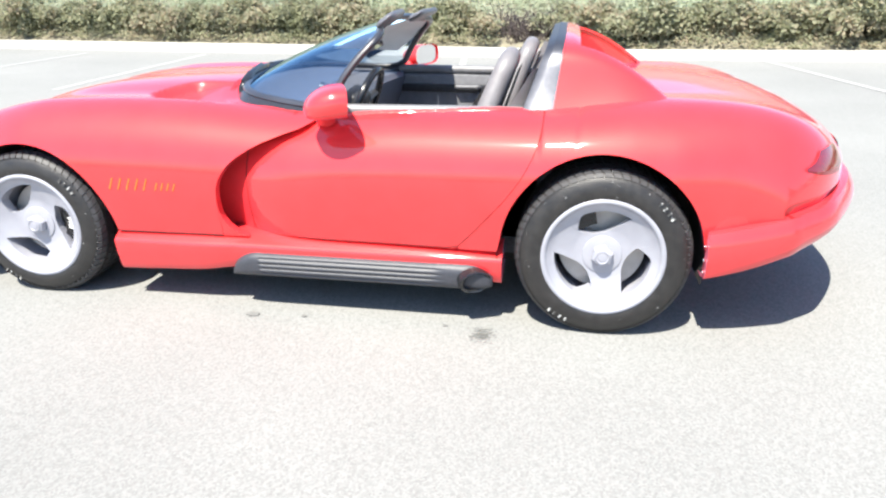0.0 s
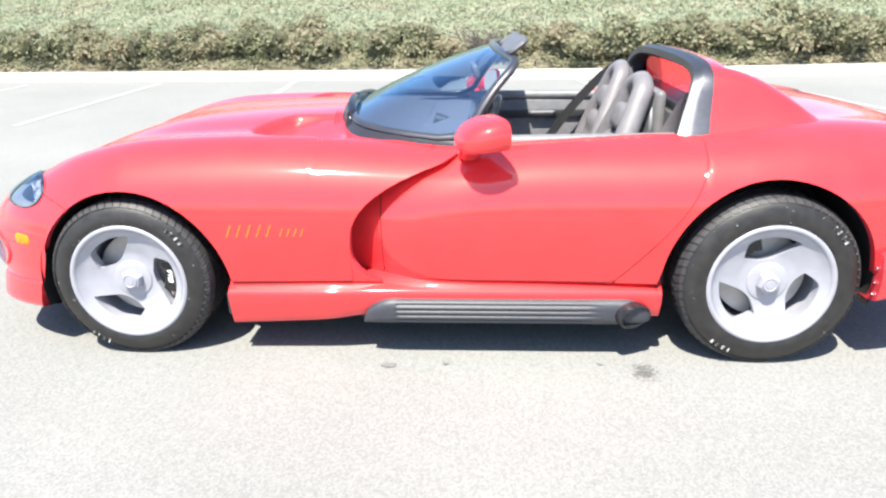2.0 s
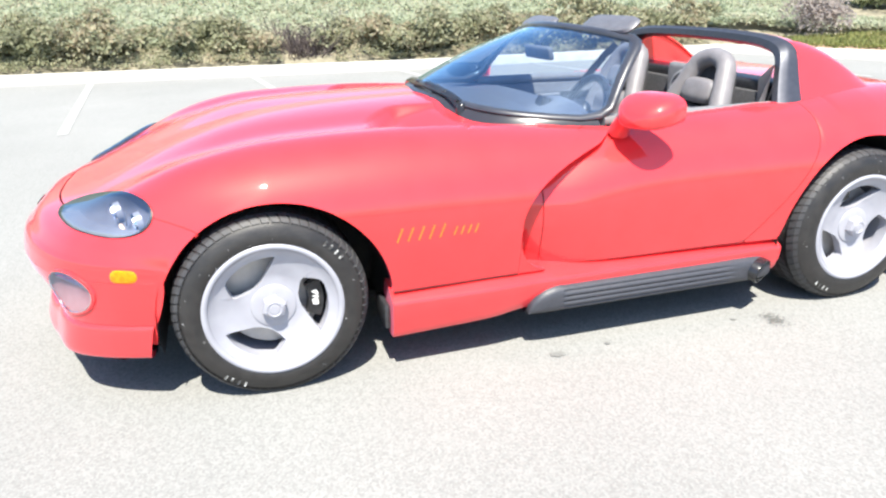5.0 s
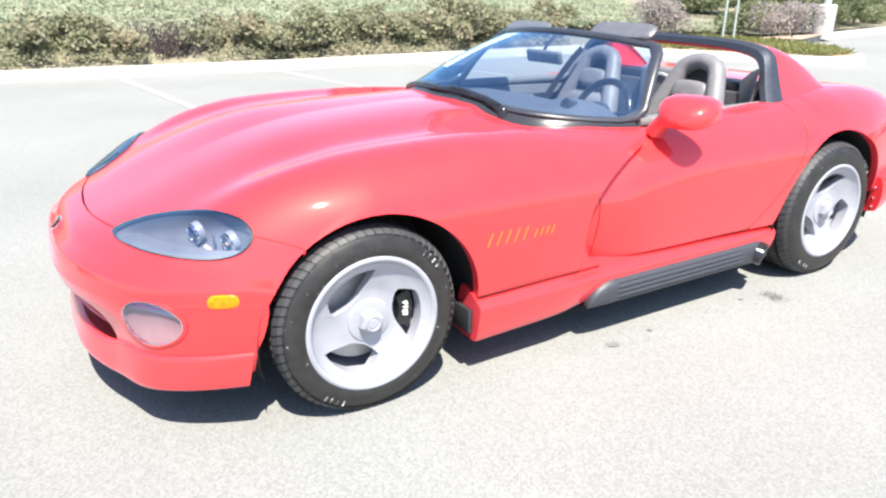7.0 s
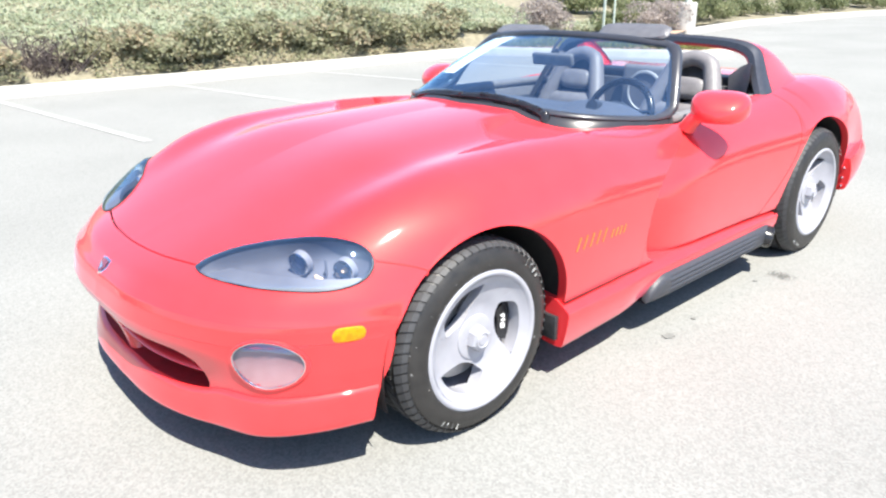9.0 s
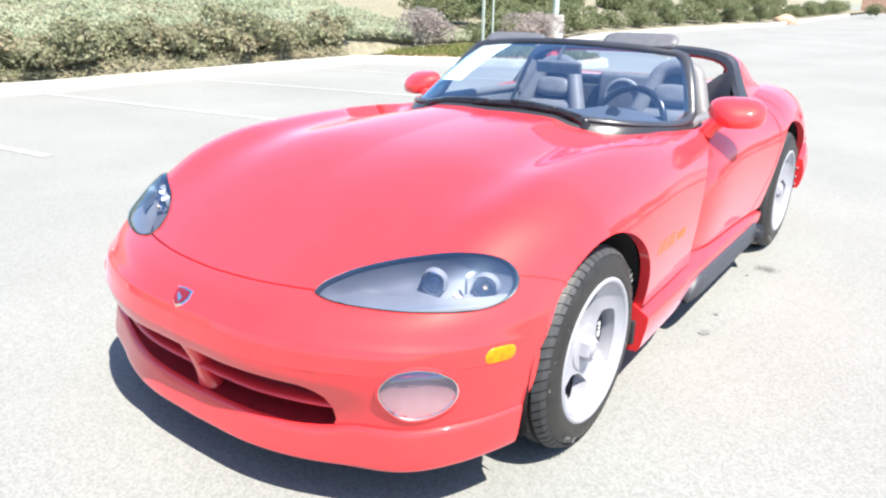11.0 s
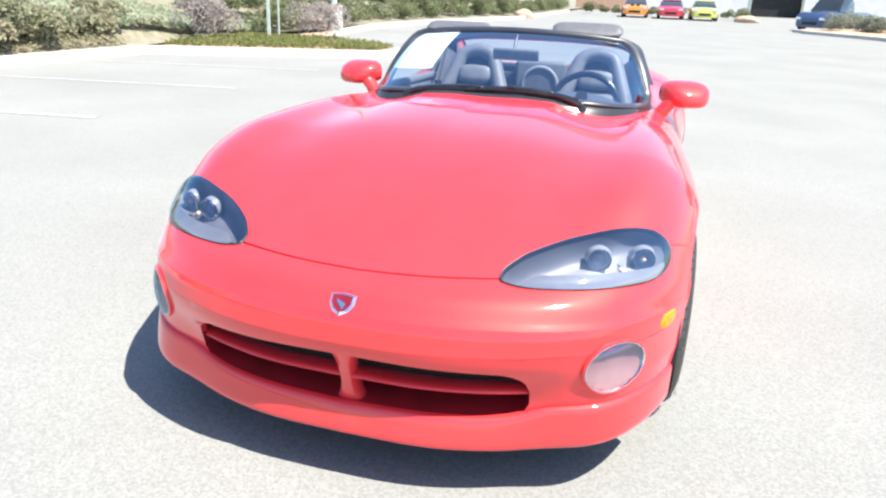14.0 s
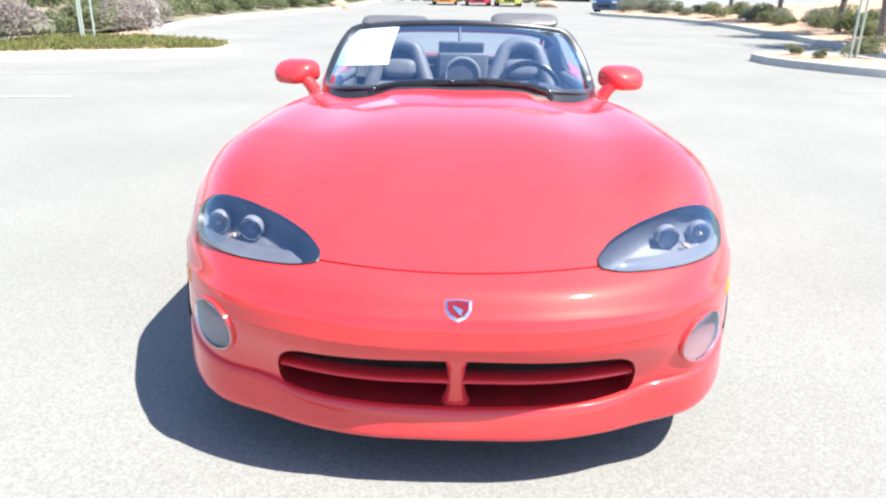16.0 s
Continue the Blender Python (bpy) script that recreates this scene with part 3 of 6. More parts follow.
def door_top_y(x):
    return float(np.interp(x, [-0.3, 0.09, 0.35, 0.7, 1.0], [0.70, 0.712, 0.70, 0.685, 0.675]))


for z in np.concatenate([np.linspace(0.322, 0.80, 44), np.linspace(0.806, 0.84, 9)]):
    x1 = float(door_rear(z)) - 0.0025
    x0 = DOOR_FRONT if z < 0.70 else DOOR_FRONT + (z - 0.70) / 0.14 * 0.24
    door_rows.append([door_point(x, z) for x in x0 + (x1 - x0) * np.linspace(0, 1, 72) ** 1.15])
    recess_rows.append([door_point(x, z) for x in np.linspace(-0.50, x0 - 0.004, 16)])
# rounded top edge of the door, turning inwards to the cockpit
last = np.array(door_rows[-1])
for k, (f, dz) in enumerate([(0.25, 0.006), (0.55, 0.009), (0.85, 0.010), (1.0, 0.006), (1.0, -0.03)]):
    row = last.copy()
    for i in range(len(row)):
        ty = door_top_y(row[i][0])
        row[i][1] = last[i][1] + (min(ty, last[i][1] - 0.01) - last[i][1]) * f
        row[i][2] = last[i][2] + dz
    door_rows.append(row)
door_rows, recess_rows = np.array(door_rows), np.array(recess_rows)
for side_sign in (1, -1):
    m = np.array([1, side_sign, 1])
    shape = Shape().grid(door_rows * m)
    front = door_rows[:, 0, :]
    shape.grid(np.array(return_edge(front, 0.02)).transpose(1, 0, 2) * m)
    rear = door_rows[:, -1, :]
    shape.grid(np.array(return_edge(rear, 0.02)).transpose(1, 0, 2) * m)
    bottom = door_rows[0]
    shape.grid(np.array(return_edge(bottom, 0.02)).transpose(1, 0, 2) * m)
    door = part("door", shape, RED, car, "red door skin")
    shape = Shape().grid(recess_rows * m)
    part("vent_panel", shape, RED, car, "red scooped vent panel")
    shape = Shape()
    shape.grid(np.array([[(-0.50, y * side_sign, z) for y in np.linspace(0.55, 0.79, 6)] for z in np.linspace(0.30, 0.76, 10)]))
    part("vent_baffle", shape, BLACK_DEEP, car, "black baffle inside the vent")

# dark joints round the doors and under the front wings
def door_front(z):
    return DOOR_FRONT if z < 0.70 else DOOR_FRONT + (z - 0.70) / 0.14 * 0.24


joint = [(door_front(z) - 0.002, z) for z in np.linspace(0.82, 0.372, 26)]
joint += [(DOOR_FRONT + 0.045 - 0.047 * math.cos(a), 0.372 - 0.047 * math.sin(a)) for a in np.linspace(0.2, np.pi / 2, 7)]
joint += [(x, 0.325) for x in np.linspace(-0.15, 0.62, 24)]
joint += [(float(door_rear(z)) - 0.001, z) for z in np.linspace(0.335, 0.84, 24)]
for side_sign in (1, -1):
    path = [(x, side_sign * (door_point(x, z)[1] + 0.0002), z) for x, z in joint]
    part("door_joint", Shape().tube(path, 0.0014, 6), JOINT, car, "dark joint round the door")
    path = [(x, side_sign * (flank(x, 0.322) + 0.0005), 0.3195) for x in np.linspace(-0.812, -0.338, 20)]
    part("wing_joint", Shape().tube(path, 0.0026, 6), JOINT, car, "dark joint under the wing")

# rear quarters and deck
def rear_row(s, n=72):
    p = section(s)
    low = np.maximum(arch(p[:, 0], ARCH_R), np.interp(p[:, 0], [0.6, 1.4, 1.59, 2.3], [0.322, 0.322, 0.37, 0.46]))
    end = first_below(p, low)
    start = 0.0
    if s < 1.13:
        start = at_y(p, float(np.interp(s, [0.6, 1.0, 1.10, 1.13], [0.685, 0.672, 0.60, 0.0])))
    if s < 0.975:
        # the door's slanting rear seam bounds the quarter panel from above
        z_at = np.linspace(0.30, 0.875, 200)
        seam = np.interp(s, door_rear(z_at), z_at)
        start = max(start, first_below(p, np.full(len(p), seam)))
    return cut(p, min(start, end - 0.2), end, n)


ss = np.concatenate([spaced(0.662, 0.83, 14), 0.832 + 0.06 * (1 - np.cos(np.linspace(0, np.pi / 2, 10))), spaced(0.90, 0.974, 8), spaced(0.9765, 1.13, 12), spaced(1.15, 1.52, 34),
                     1.586 - 0.06 * (1 - np.cos(np.linspace(0, np.pi / 2, 10))), spaced(1.59, 2.1, 40), 2.27 - 0.16 * np.linspace(1, 0, 20) ** 1.6])
ss = np.unique(np.round(ss, 5))
rows = np.array([rear_row(s) for s in ss])
shape = Shape().both(rows)
shape.both(np.array(return_edge(rows[:, -1, :], 0.035)).transpose(1, 0, 2))
part("rear_body", shape, RED, car, "red rear quarters and deck")

# rear bumper
bumper_x = spline([0, 0.3, 0.5, 0.7, 0.80, 0.87, 0.905, 0.925], [2.235, 2.215, 2.155, 2.055, 1.975, 1.885, 1.79, 1.592])


bumper_top = spline([1.59, 1.72, 1.85, 1.97, 2.1, 2.24], [0.468, 0.494, 0.522, 0.546, 0.566, 0.578])
bumper_foot = spline([1.59, 1.80, 2.0, 2.24], [0.262, 0.325, 0.395, 0.43])


def bumper_ring(t):
    """Line round the tail, 0 at the middle of the tail and 1 at the wheel arch: x, y, lower and upper height."""
    if t < 0.6:
        y = 0.87 * t / 0.6
        x = float(bumper_x(y))
    else:
        q = (t - 0.6) / 0.4
        x = 1.885 + (1.592 - 1.885) * q
        y = 0.87 + 0.052 * math.sin(q * math.pi / 2)
    lo = bumper_foot(x)
    hi = bumper_top(x)
    return x, y, float(lo), float(hi)


rows = []
ring = [bumper_ring(t) for t in np.linspace(0, 1, 60)]
for i, (x, y, lo, hi) in enumerate(ring):
    a = ring[max(0, i - 1)]
    b = ring[min(len(ring) - 1, i + 1)]
    n = np.array([-(b[1] - a[1]), (b[0] - a[0])])
    n = n / (np.linalg.norm(n) + 1e-9) * -1
    grow = 0.052 * float(np.interp(x, [1.59, 1.8, 1.95, 2.1], [0.62, 0.78, 0.92, 1.0]))
    prof = []
    for u in np.linspace(0, 1, 14):
        out = grow * math.sin(u * math.pi) ** 0.6 - (0.13 if u == 1.0 else 0.05 if u == 0.0 else 0)
        prof.append((x + n[0] * out, y + n[1] * out, lo + (hi - lo) * u))
    rows.append(prof)
rows = np.array(rows)
shape = Shape().both(rows)
shape.both(np.array(return_edge(rows[-1], 0.06)))
bumper = part("rear_bumper", shape, RED, car, "red rear bumper")
rows = []
for i, (x, y, lo, hi) in enumerate(ring):
    a, b = ring[max(0, i - 1)], ring[min(len(ring) - 1, i + 1)]
    n = np.array([(b[1] - a[1]), -(b[0] - a[0])])
    n = n / (np.linalg.norm(n) + 1e-9)
    rows.append([(x - n[0] * d, y - n[1] * d, hi + z) for d, z in ((0.036, 0.105), (0.014, 0.06), (0.010, 0.02), (0.014, -0.04))])
part("tail_panel", Shape().both(np.array(rows)), RED, bumper, "red tail panel above the bumper")
for side_sign in (1, -1):
    for k, z in enumerate((0.30, 0.345, 0.40)):
        shape = Shape().ball((1.588 + 0.0, side_sign * 0.915, z), (0.006, 0.008, 0.006), 6)
        part("bolt", shape, CHROME, car)
    # tail lamps, wrapped round the corner
    tail_points = np.concatenate([section(s) for s in np.linspace(1.85, 2.268, 150)])
    rows = []
    for k in np.linspace(0, 1, 16):
        y_at = 0.828 - 0.22 * k
        row = []
        for u in np.linspace(0, 1, 8):
            zz = float(np.interp(k, [0, 0.12, 0.3, 1], [0.674, 0.664, 0.660, 0.658])) + u * float(np.interp(k, [0, 0.12, 0.35, 0.85, 1], [0.008, 0.030, 0.074, 0.082, 0.062]))
            d2 = (tail_points[:, 1] - y_at) ** 2 + (tail_points[:, 2] - zz) ** 2
            near = np.exp(-d2 / (2 * 0.007 ** 2)) + 1e-12
            row.append((float((near * tail_points[:, 0]).sum() / near.sum()) + 0.008, (y_at + 0.004) * side_sign, zz))
        rows.append(row)
    part("tail_lamp", Shape().grid(rows), RED_LENS, car, "dark red tail lamp lens")

# wheel housings
for a, w in ((ARCH_F, 0.862), (ARCH_R, 0.895)):
    for side_sign in (1, -1):
        t = np.linspace(-0.25, np.pi + 0.25, 30)
        rows = [[(a[0] + (a[2] + 0.012) * math.cos(q), side_sign * y, a[1] + (a[3] + 0.012) * math.sin(q)) for y in (w, 0.835, 0.78, 0.70, 0.45)] for q in t]
        shape = Shape().grid(rows)
        shape.poly([r[-1] for r in rows])
        part("wheel_housing", shape, BLACK_DEEP, car, "black wheel housing")

# belly pan behind the spoiler's lower edge
pan = []
for y in np.linspace(0, 0.80, 24):
    a = face(y, 0.150)
    pan.append([(a[0] + (max(-1.62, a[0] + 0.01) - a[0]) * q + 0.004, a[1] - 0.01, 0.152 + 0.01 * q) for q in np.linspace(0, 1, 4)])
part("belly_pan", Shape().both(np.array(pan)), BLACK_DEEP, car, "black belly pan")
# floor pan and underside
shape = Shape().box((-1.80, -0.50, 0.14), (1.55, 0.50, 0.17)).box((-0.80, -0.80, 0.15), (0.80, 0.80, 0.19))
part("underside", shape, BLACK_DEEP, car, "black underbody")
for side_sign in (1, -1):
    shape = Shape().box((-0.846, side_sign * 0.79 - 0.08, 0.175), (-0.826, side_sign * 0.79 + 0.055, 0.268), 0.006)
    part("splash_flap", shape, BLACK_TRIM, car, "grey splash flap")

# ---- wheels ----
def wheel(radius, width, rim, disc, first_tip, caliper_at):
    """A wheel about its own centre whose outer side faces -y."""
    w = thing("wheel", "", "")
    h = width / 2
    prof = [(rim - 0.006, -h + 0.012), (rim + 0.004, -h + 0.002), (rim + 0.02, -h - 0.004), (radius - 0.055, -h - 0.002), (radius - 0.03, -h + 0.008), (radius - 0.010, -h + 0.022), (radius - 0.003, -h + 0.04)]
    grooves = []
    for c in (-0.3, -0.1, 0.1, 0.3):
        y = c * width
        grooves += [(radius, y - 0.007), (radius - 0.008, y - 0.005), (radius - 0.008, y + 0.005), (radius, y + 0.007)]
    prof = prof + grooves + [(r, -y) for r, y in prof[::-1]]
    part("tyre", Shape().lathe(prof, n=96), TYRE, w, "black road tyre")
    # tread blocks with cross cuts between them, wrapped over the shoulders
    shape = Shape()
    count = 62
    for k in range(count):
        a0 = k * 2 * np.pi / count
        for cs, lean in (((-0.462, -0.42, -0.375, -0.33), 0.05), ((-0.27, -0.20, -0.13), -0.05), ((-0.07, 0.07), 0.03), ((0.13, 0.20, 0.27), 0.05), ((0.33, 0.375, 0.42, 0.462), -0.05)):
            rows = []
            for c in cs:
                drop = float(np.interp(abs(c), [0.33, 0.36, 0.42, 0.462], [0.0, 0.003, 0.010, 0.022]))
                swing = lean * (c - cs[0]) / (cs[-1] - cs[0])
                row = []
                for da, up in ((0.0, -0.004), (0.004, 0.0030), (0.084, 0.0030), (0.088, -0.004)):
                    a = a0 + da + swing
                    row.append(((radius + up - drop) * math.cos(a), c * width, (radius + up - drop) * math.sin(a)))
                rows.append(row)
            shape.grid(rows)
    part("tread", shape, TREAD, w, "grey worn tread blocks", smooth=False)
    # rim
    prof = [(rim - 0.004, -h + 0.014), (rim + 0.008, -h + 0.006), (rim + 0.010, -h - 0.001), (rim + 0.004, -h - 0.006), (rim - 0.006, -h - 0.004), (rim - 0.014, -h + 0.008), (rim - 0.020, -h + 0.03), (rim - 0.024, -h + 0.06), (rim - 0.035, h - 0.02), (rim, h)]
    part("rim", Shape().lathe(prof, n=96), ALLOY, w, "silver alloy rim", angle=60)
    # face with three windows, dished towards the hub
    R = rim - 0.012
    nt = 240
    th = np.linspace(0, 2 * np.pi, nt, endpoint=False)
    inner = linear([0, 0.03, 0.08, 0.14, 0.22, 0.33, 0.47, 0.62, 0.76, 0.88, 0.95, 1.0], [0.86, 0.76, 0.67, 0.585, 0.51, 0.445, 0.415, 0.41, 0.435, 0.50, 0.56, 0.63])
    rim_in, wide = 0.86, 78.0
    outer = linear([0, 0.74, 0.80, 1.0], [rim_in, rim_in, 0.84, 0.63])

    def solid_to(t):
        deg = (math.degrees(t) - first_tip) % 120
        return (float(inner(deg / wide)), float(outer(deg / wide))) if deg < wide else (rim_in, rim_in)

    def spot(f, t):
        d = float(np.interp(f, [0.0, 0.34, 0.50, 0.66, 0.80, 0.90, 0.96, 1.0], [0.044, 0.044, 0.043, 0.034, 0.026, 0.018, 0.010, 0.003]))
        return (R * f * math.cos(t), -h + d, R * f * math.sin(t))

    shape = Shape()
    strip, rest, thick, wall = [], [], [], []
    for t in np.append(th, 0.0):
        f1, f2 = solid_to(t)
        strip.append([spot(f, t) for f in np.concatenate([np.linspace(0.16, min(0.5, f1 - 0.01), 5), np.linspace(min(0.55, f1), f1, 5)])])
        rest.append([spot(f, t) for f in np.concatenate([np.linspace(f2, rim_in, 4), [0.90, 0.96, 1.0]])])
        p, q = np.array(spot(f1, t)), np.array(spot(f2, t))
        if f1 == f2:
            p, q = p + np.array([0, 0.008, 0]), q + np.array([0, 0.008, 0])
        thick.append([p, p + np.array([0, 0.018, 0]), p * np.array([0.97, 1, 0.97]) + np.array([0, 0.040, 0])])
        wall.append([q, q + np.array([0, 0.045, 0])])
    shape.grid(strip).grid(rest).grid(thick).grid(wall)
    part("wheel_face", shape, ALLOY, w, "silver three-spoke wheel face", angle=24)
    # hub plate and hexagonal cap
    part("hub_plate", Shape().lathe([(0.076, 0.045 - h), (0.074, 0.040 - h), (0.068, 0.038 - h), (0.030, 0.038 - h)], n=48), ALLOY, w, "round silver hub plate", angle=25)
    hexa = np.linspace(0, 2 * np.pi, 6, endpoint=False) + 0.3
    rings = [[(r * math.cos(a), -h + y, r * math.sin(a)) for a in hexa] for r, y in ((0.043, 0.040), (0.042, 0.018), (0.039, 0.012), (0.033, 0.009))]
    shape = Shape().grid(rings, closed=True).fan(rings[-1], (0, -h + 0.009, 0))
    nut = part("hub_nut", shape, ALLOY, w, "silver hexagonal hub cap", angle=25)
    shape = Shape().lathe([(0.0, -h + 0.0055), (0.016, -h + 0.0055), (0.017, -h + 0.0075), (0.021, -h + 0.0075), (0.023, -h + 0.0050), (0.026, -h + 0.0050), (0.028, -h + 0.0085)], n=32)
    part("cap_badge", shape, ALLOY, nut, "plain round cap badge", angle=25)
    # brake
    shape = Shape().lathe([(0.06, -h + 0.115), (disc, -h + 0.115), (disc, -h + 0.14), (0.06, -h + 0.14)], n=64)
    part("brake_disc", shape, STEEL, w, "steel brake disc")
    shape = Shape()
    arc = []
    for t in caliper_at + np.linspace(-0.42, 0.42, 12):
        arc.append([(r * math.cos(t), -h + y, r * math.sin(t)) for r, y in ((disc - 0.05, 0.085), (disc - 0.045, 0.060), (disc + 0.005, 0.060), (disc + 0.012, 0.085), (disc + 0.012, 0.13))])
    shape.grid(arc).poly(arc[0]).poly(arc[-1])
    caliper = part("brake_caliper", shape, BLACK_GLOSS, w, "black brake caliper", angle=30)
    shape = Shape()
    for k, (a, b) in enumerate(() if caliper_at else ((caliper_at - 0.17, caliper_at - 0.02), (caliper_at, caliper_at + 0.07), (caliper_at + 0.09, caliper_at + 0.2))):
        shape.poly([((disc - 0.03 + 0.006 * k) * math.cos(a), -h + 0.0585, (disc - 0.03) * math.sin(a)), ((disc - 0.01) * math.cos(a), -h + 0.0585, (disc - 0.01) * math.sin(a)),
                    ((disc - 0.014) * math.cos(b), -h + 0.0585, (disc - 0.014) * math.sin(b)), ((disc - 0.034) * math.cos(b), -h + 0.0585, (disc - 0.034) * math.sin(b))])
    if shape.f:
        part("caliper_mark", shape, WHITE, w, "white bars of lettering", smooth=False)
    # inner barrel disc that closes the wheel behind
    shape = Shape().lathe([(0.03, h - 0.05), (rim - 0.03, h - 0.05)], n=48)
    part("inner_plate", shape, BLACK_DEEP, w)
    # white letters on the sidewall as plain bars
    rl = radius - 0.04
    for base in (0.6, 4.0):
        for k in range(4):
            a = base + k * 0.085
            d = 0.022 if k % 2 else 0.03
            shape = Shape().poly([((rl - 0.009) * math.cos(a), -h - 0.0045, (rl - 0.009) * math.sin(a)), ((rl + 0.009) * math.cos(a), -h - 0.0035, (rl + 0.009) * math.sin(a)),
                        ((rl + 0.009) * math.cos(a + d), -h - 0.0035, (rl + 0.009) * math.sin(a + d)), ((rl - 0.009) * math.cos(a + d), -h - 0.0045, (rl - 0.009) * math.sin(a + d))])
            part("sidewall_mark", shape, material_mark, w, "worn pale lettering bar", smooth=False)
    return w


material_mark = material("worn_tyre_lettering", (0.05, 0.05, 0.05), 0.7, second=(0.5, 0.5, 0.48), scale=45.0, low=0.5, high=0.62)
front = wheel(0.322, 0.275, 0.223, 0.165, 84.0, 0.0)
rear = wheel(0.333, 0.315, 0.223, 0.165, 58.0, 2.2)
for src, x, y, z in ((front, AXLE_F, 0.755, 0.320), (rear, AXLE_R, 0.765, 0.331)):
    other = copy_thing(src, pose(x, y, z, 0, 0, 180))
    src.matrix_basis = pose(x, -y, z)
    for w in (src, other):
        w.parent = car
        tagged(w, "silver three-spoke wheel with a black tyre")

# ---- side exhausts ----
for side_sign in (1, -1):
    rows = []
    xs = np.concatenate([-0.300 + 0.128 * (1 - np.cos(np.linspace(0, np.pi / 2, 12))), [-0.168, -0.162], np.linspace(-0.15, 0.56, 24), np.linspace(0.58, 0.70, 8), 0.70 + 0.105 * np.sin(np.linspace(0.15, np.pi / 2, 10))])
    for x in xs:
        rise_in = math.sqrt(max(0.0, 1 - min(1.0, max(0.0, (-0.172 - x) / 0.1281)) ** 2))
        fade = math.sqrt(max(0.0, 1 - min(1.0, max(0.0, (x - 0.70) / 0.1051)) ** 2))
        foot = 0.152 + 0.02 * (1 - fade)
        top = foot + 0.006 + (0.266 - foot - 0.006) * rise_in * (0.25 + 0.75 * fade)
        fluted = min(1.0, max(0.0, (x + 0.170) / 0.006)) * min(1.0, max(0.0, (0.61 - x) / 0.06))
        row = []
        for v in np.linspace(0, 1, 81):
            round_off = (1 - abs(2 * v - 1) ** 3.2) ** 0.5
            rib = 0.0075 * fluted * (abs(math.sin(math.pi * 5 * (v - 0.05) / 0.90)) ** 0.7 - 0.8) if 0.05 < v < 0.95 else -0.006 * fluted
            y = 0.872 + (0.050 * round_off + rib * round_off) * (0.30 + 0.70 * rise_in) * (0.25 + 0.75 * fade)
            row.append((x, side_sign * y, top + (foot - top) * v))
        rows.append(row)
    for inset in (0.03, 0.10):
        for row in rows:
            row.append((row[80][0], side_sign * (abs(row[80][1]) - inset), row[80][2] + 0.004))
    ex = part("exhaust_shroud", Shape().grid(rows), GREY_PLASTIC, car, "dark grey ribbed side exhaust shroud", angle=35)
    c = np.array([0.728, side_sign * 0.898, 0.202])
    d1 = np.array([0.42, side_sign * 0.86, -0.22])
    d1 /= np.linalg.norm(d1)
    e1 = np.cross(d1, (0, 0, 1.0))
    e1 /= np.linalg.norm(e1)
    e2 = np.cross(e1, d1)
    rows = [[c + d1 * off + r * (math.cos(a) * e1 * 1.3 + math.sin(a) * e2) for a in np.linspace(0, 2 * np.pi, 28, endpoint=False)] for off, r in ((-0.08, 0.050), (0.012, 0.053), (0.026, 0.051), (0.030, 0.046), (0.026, 0.040), (-0.12, 0.036))]
    part("tail_pipe", Shape().grid(rows[:5], closed=True), BLACK_GLOSS, ex, "dark exhaust tip")
    part("pipe_bore", Shape().grid([rows[4] - d1 * 0.001, rows[5]], closed=True).fan(rows[5], c - d1 * 0.12), BLACK_DEEP, ex)

VISOR = material("charcoal_visor_vinyl", (0.10, 0.10, 0.112), 0.38, second=(0.12, 0.12, 0.132), scale=30.0, bump=0.2, bump_scale=400.0)
LAMP_GLASS = material("projector_glass", (0.17, 0.18, 0.25), 0.25, second=(0.20, 0.21, 0.28), scale=20.0, coat=0.3)

# ---- points and patches on the nose ----
def nose_point(y, z):
    """Point of the front at half-width y and height z."""
    if z <= 0.45:
        p = face(y, z)
    else:
        a, b = -2.12, -1.5
        for _ in range(30):
            c = (a + b) / 2
            if skin(c, y)[2] < z:
                a = c
            else:
                b = c
        p = skin(a, y)
    return p


def normal_of(f, a, b, h=0.004):
    n = np.cross(f(a + h, b) - f(a - h, b), f(a, b + h) - f(a, b - h))
    return n / (np.linalg.norm(n) + 1e-12)


def patch(f, outline, rings=7, offset=0.003, dome=0.0, scale=1.0, sink=0.0):
    """Rings of points inside a closed outline on the surface f(a, b), lifted by offset and a dome."""
    o = np.asarray(outline, float)
    c = o.mean(axis=0)
    grid = []
    for k in range(rings + 1):
        q = k / rings
        row = []
        for a, b in c + (o - c) * scale * max(q, 0.001):
            n = normal_of(f, a, b)
            if n[0] > 0.2 or n[2] < -0.6:
                n = -n
            row.append(f(a, b) + n * (offset + dome * (1 - q * q) - sink * (q >= 0.999)))
        grid.append(row)
    return np.array(grid)


def bucket(outline, depth, scale):
    """A hollow behind an outline on the skin: steep at its wall, with a gently curved floor."""
    o = np.asarray(outline, float)
    c = o.mean(axis=0)
    grid = []
    for q in (0.001, 0.3, 0.55, 0.75, 0.86, 0.93, 0.97, 1.0):
        row = []
        for a, b in c + (o - c) * scale * q:
            n = normal_of(skin, a, b)
            if n[2] < 0:
                n = -n
            row.append(skin(a, b) - n * depth * (1 - q ** 7) ** 0.8)
        grid.append(row)
    return np.array(grid)


def mirrored(rows, sign):
    return np.asarray(rows) * np.array([1, sign, 1])


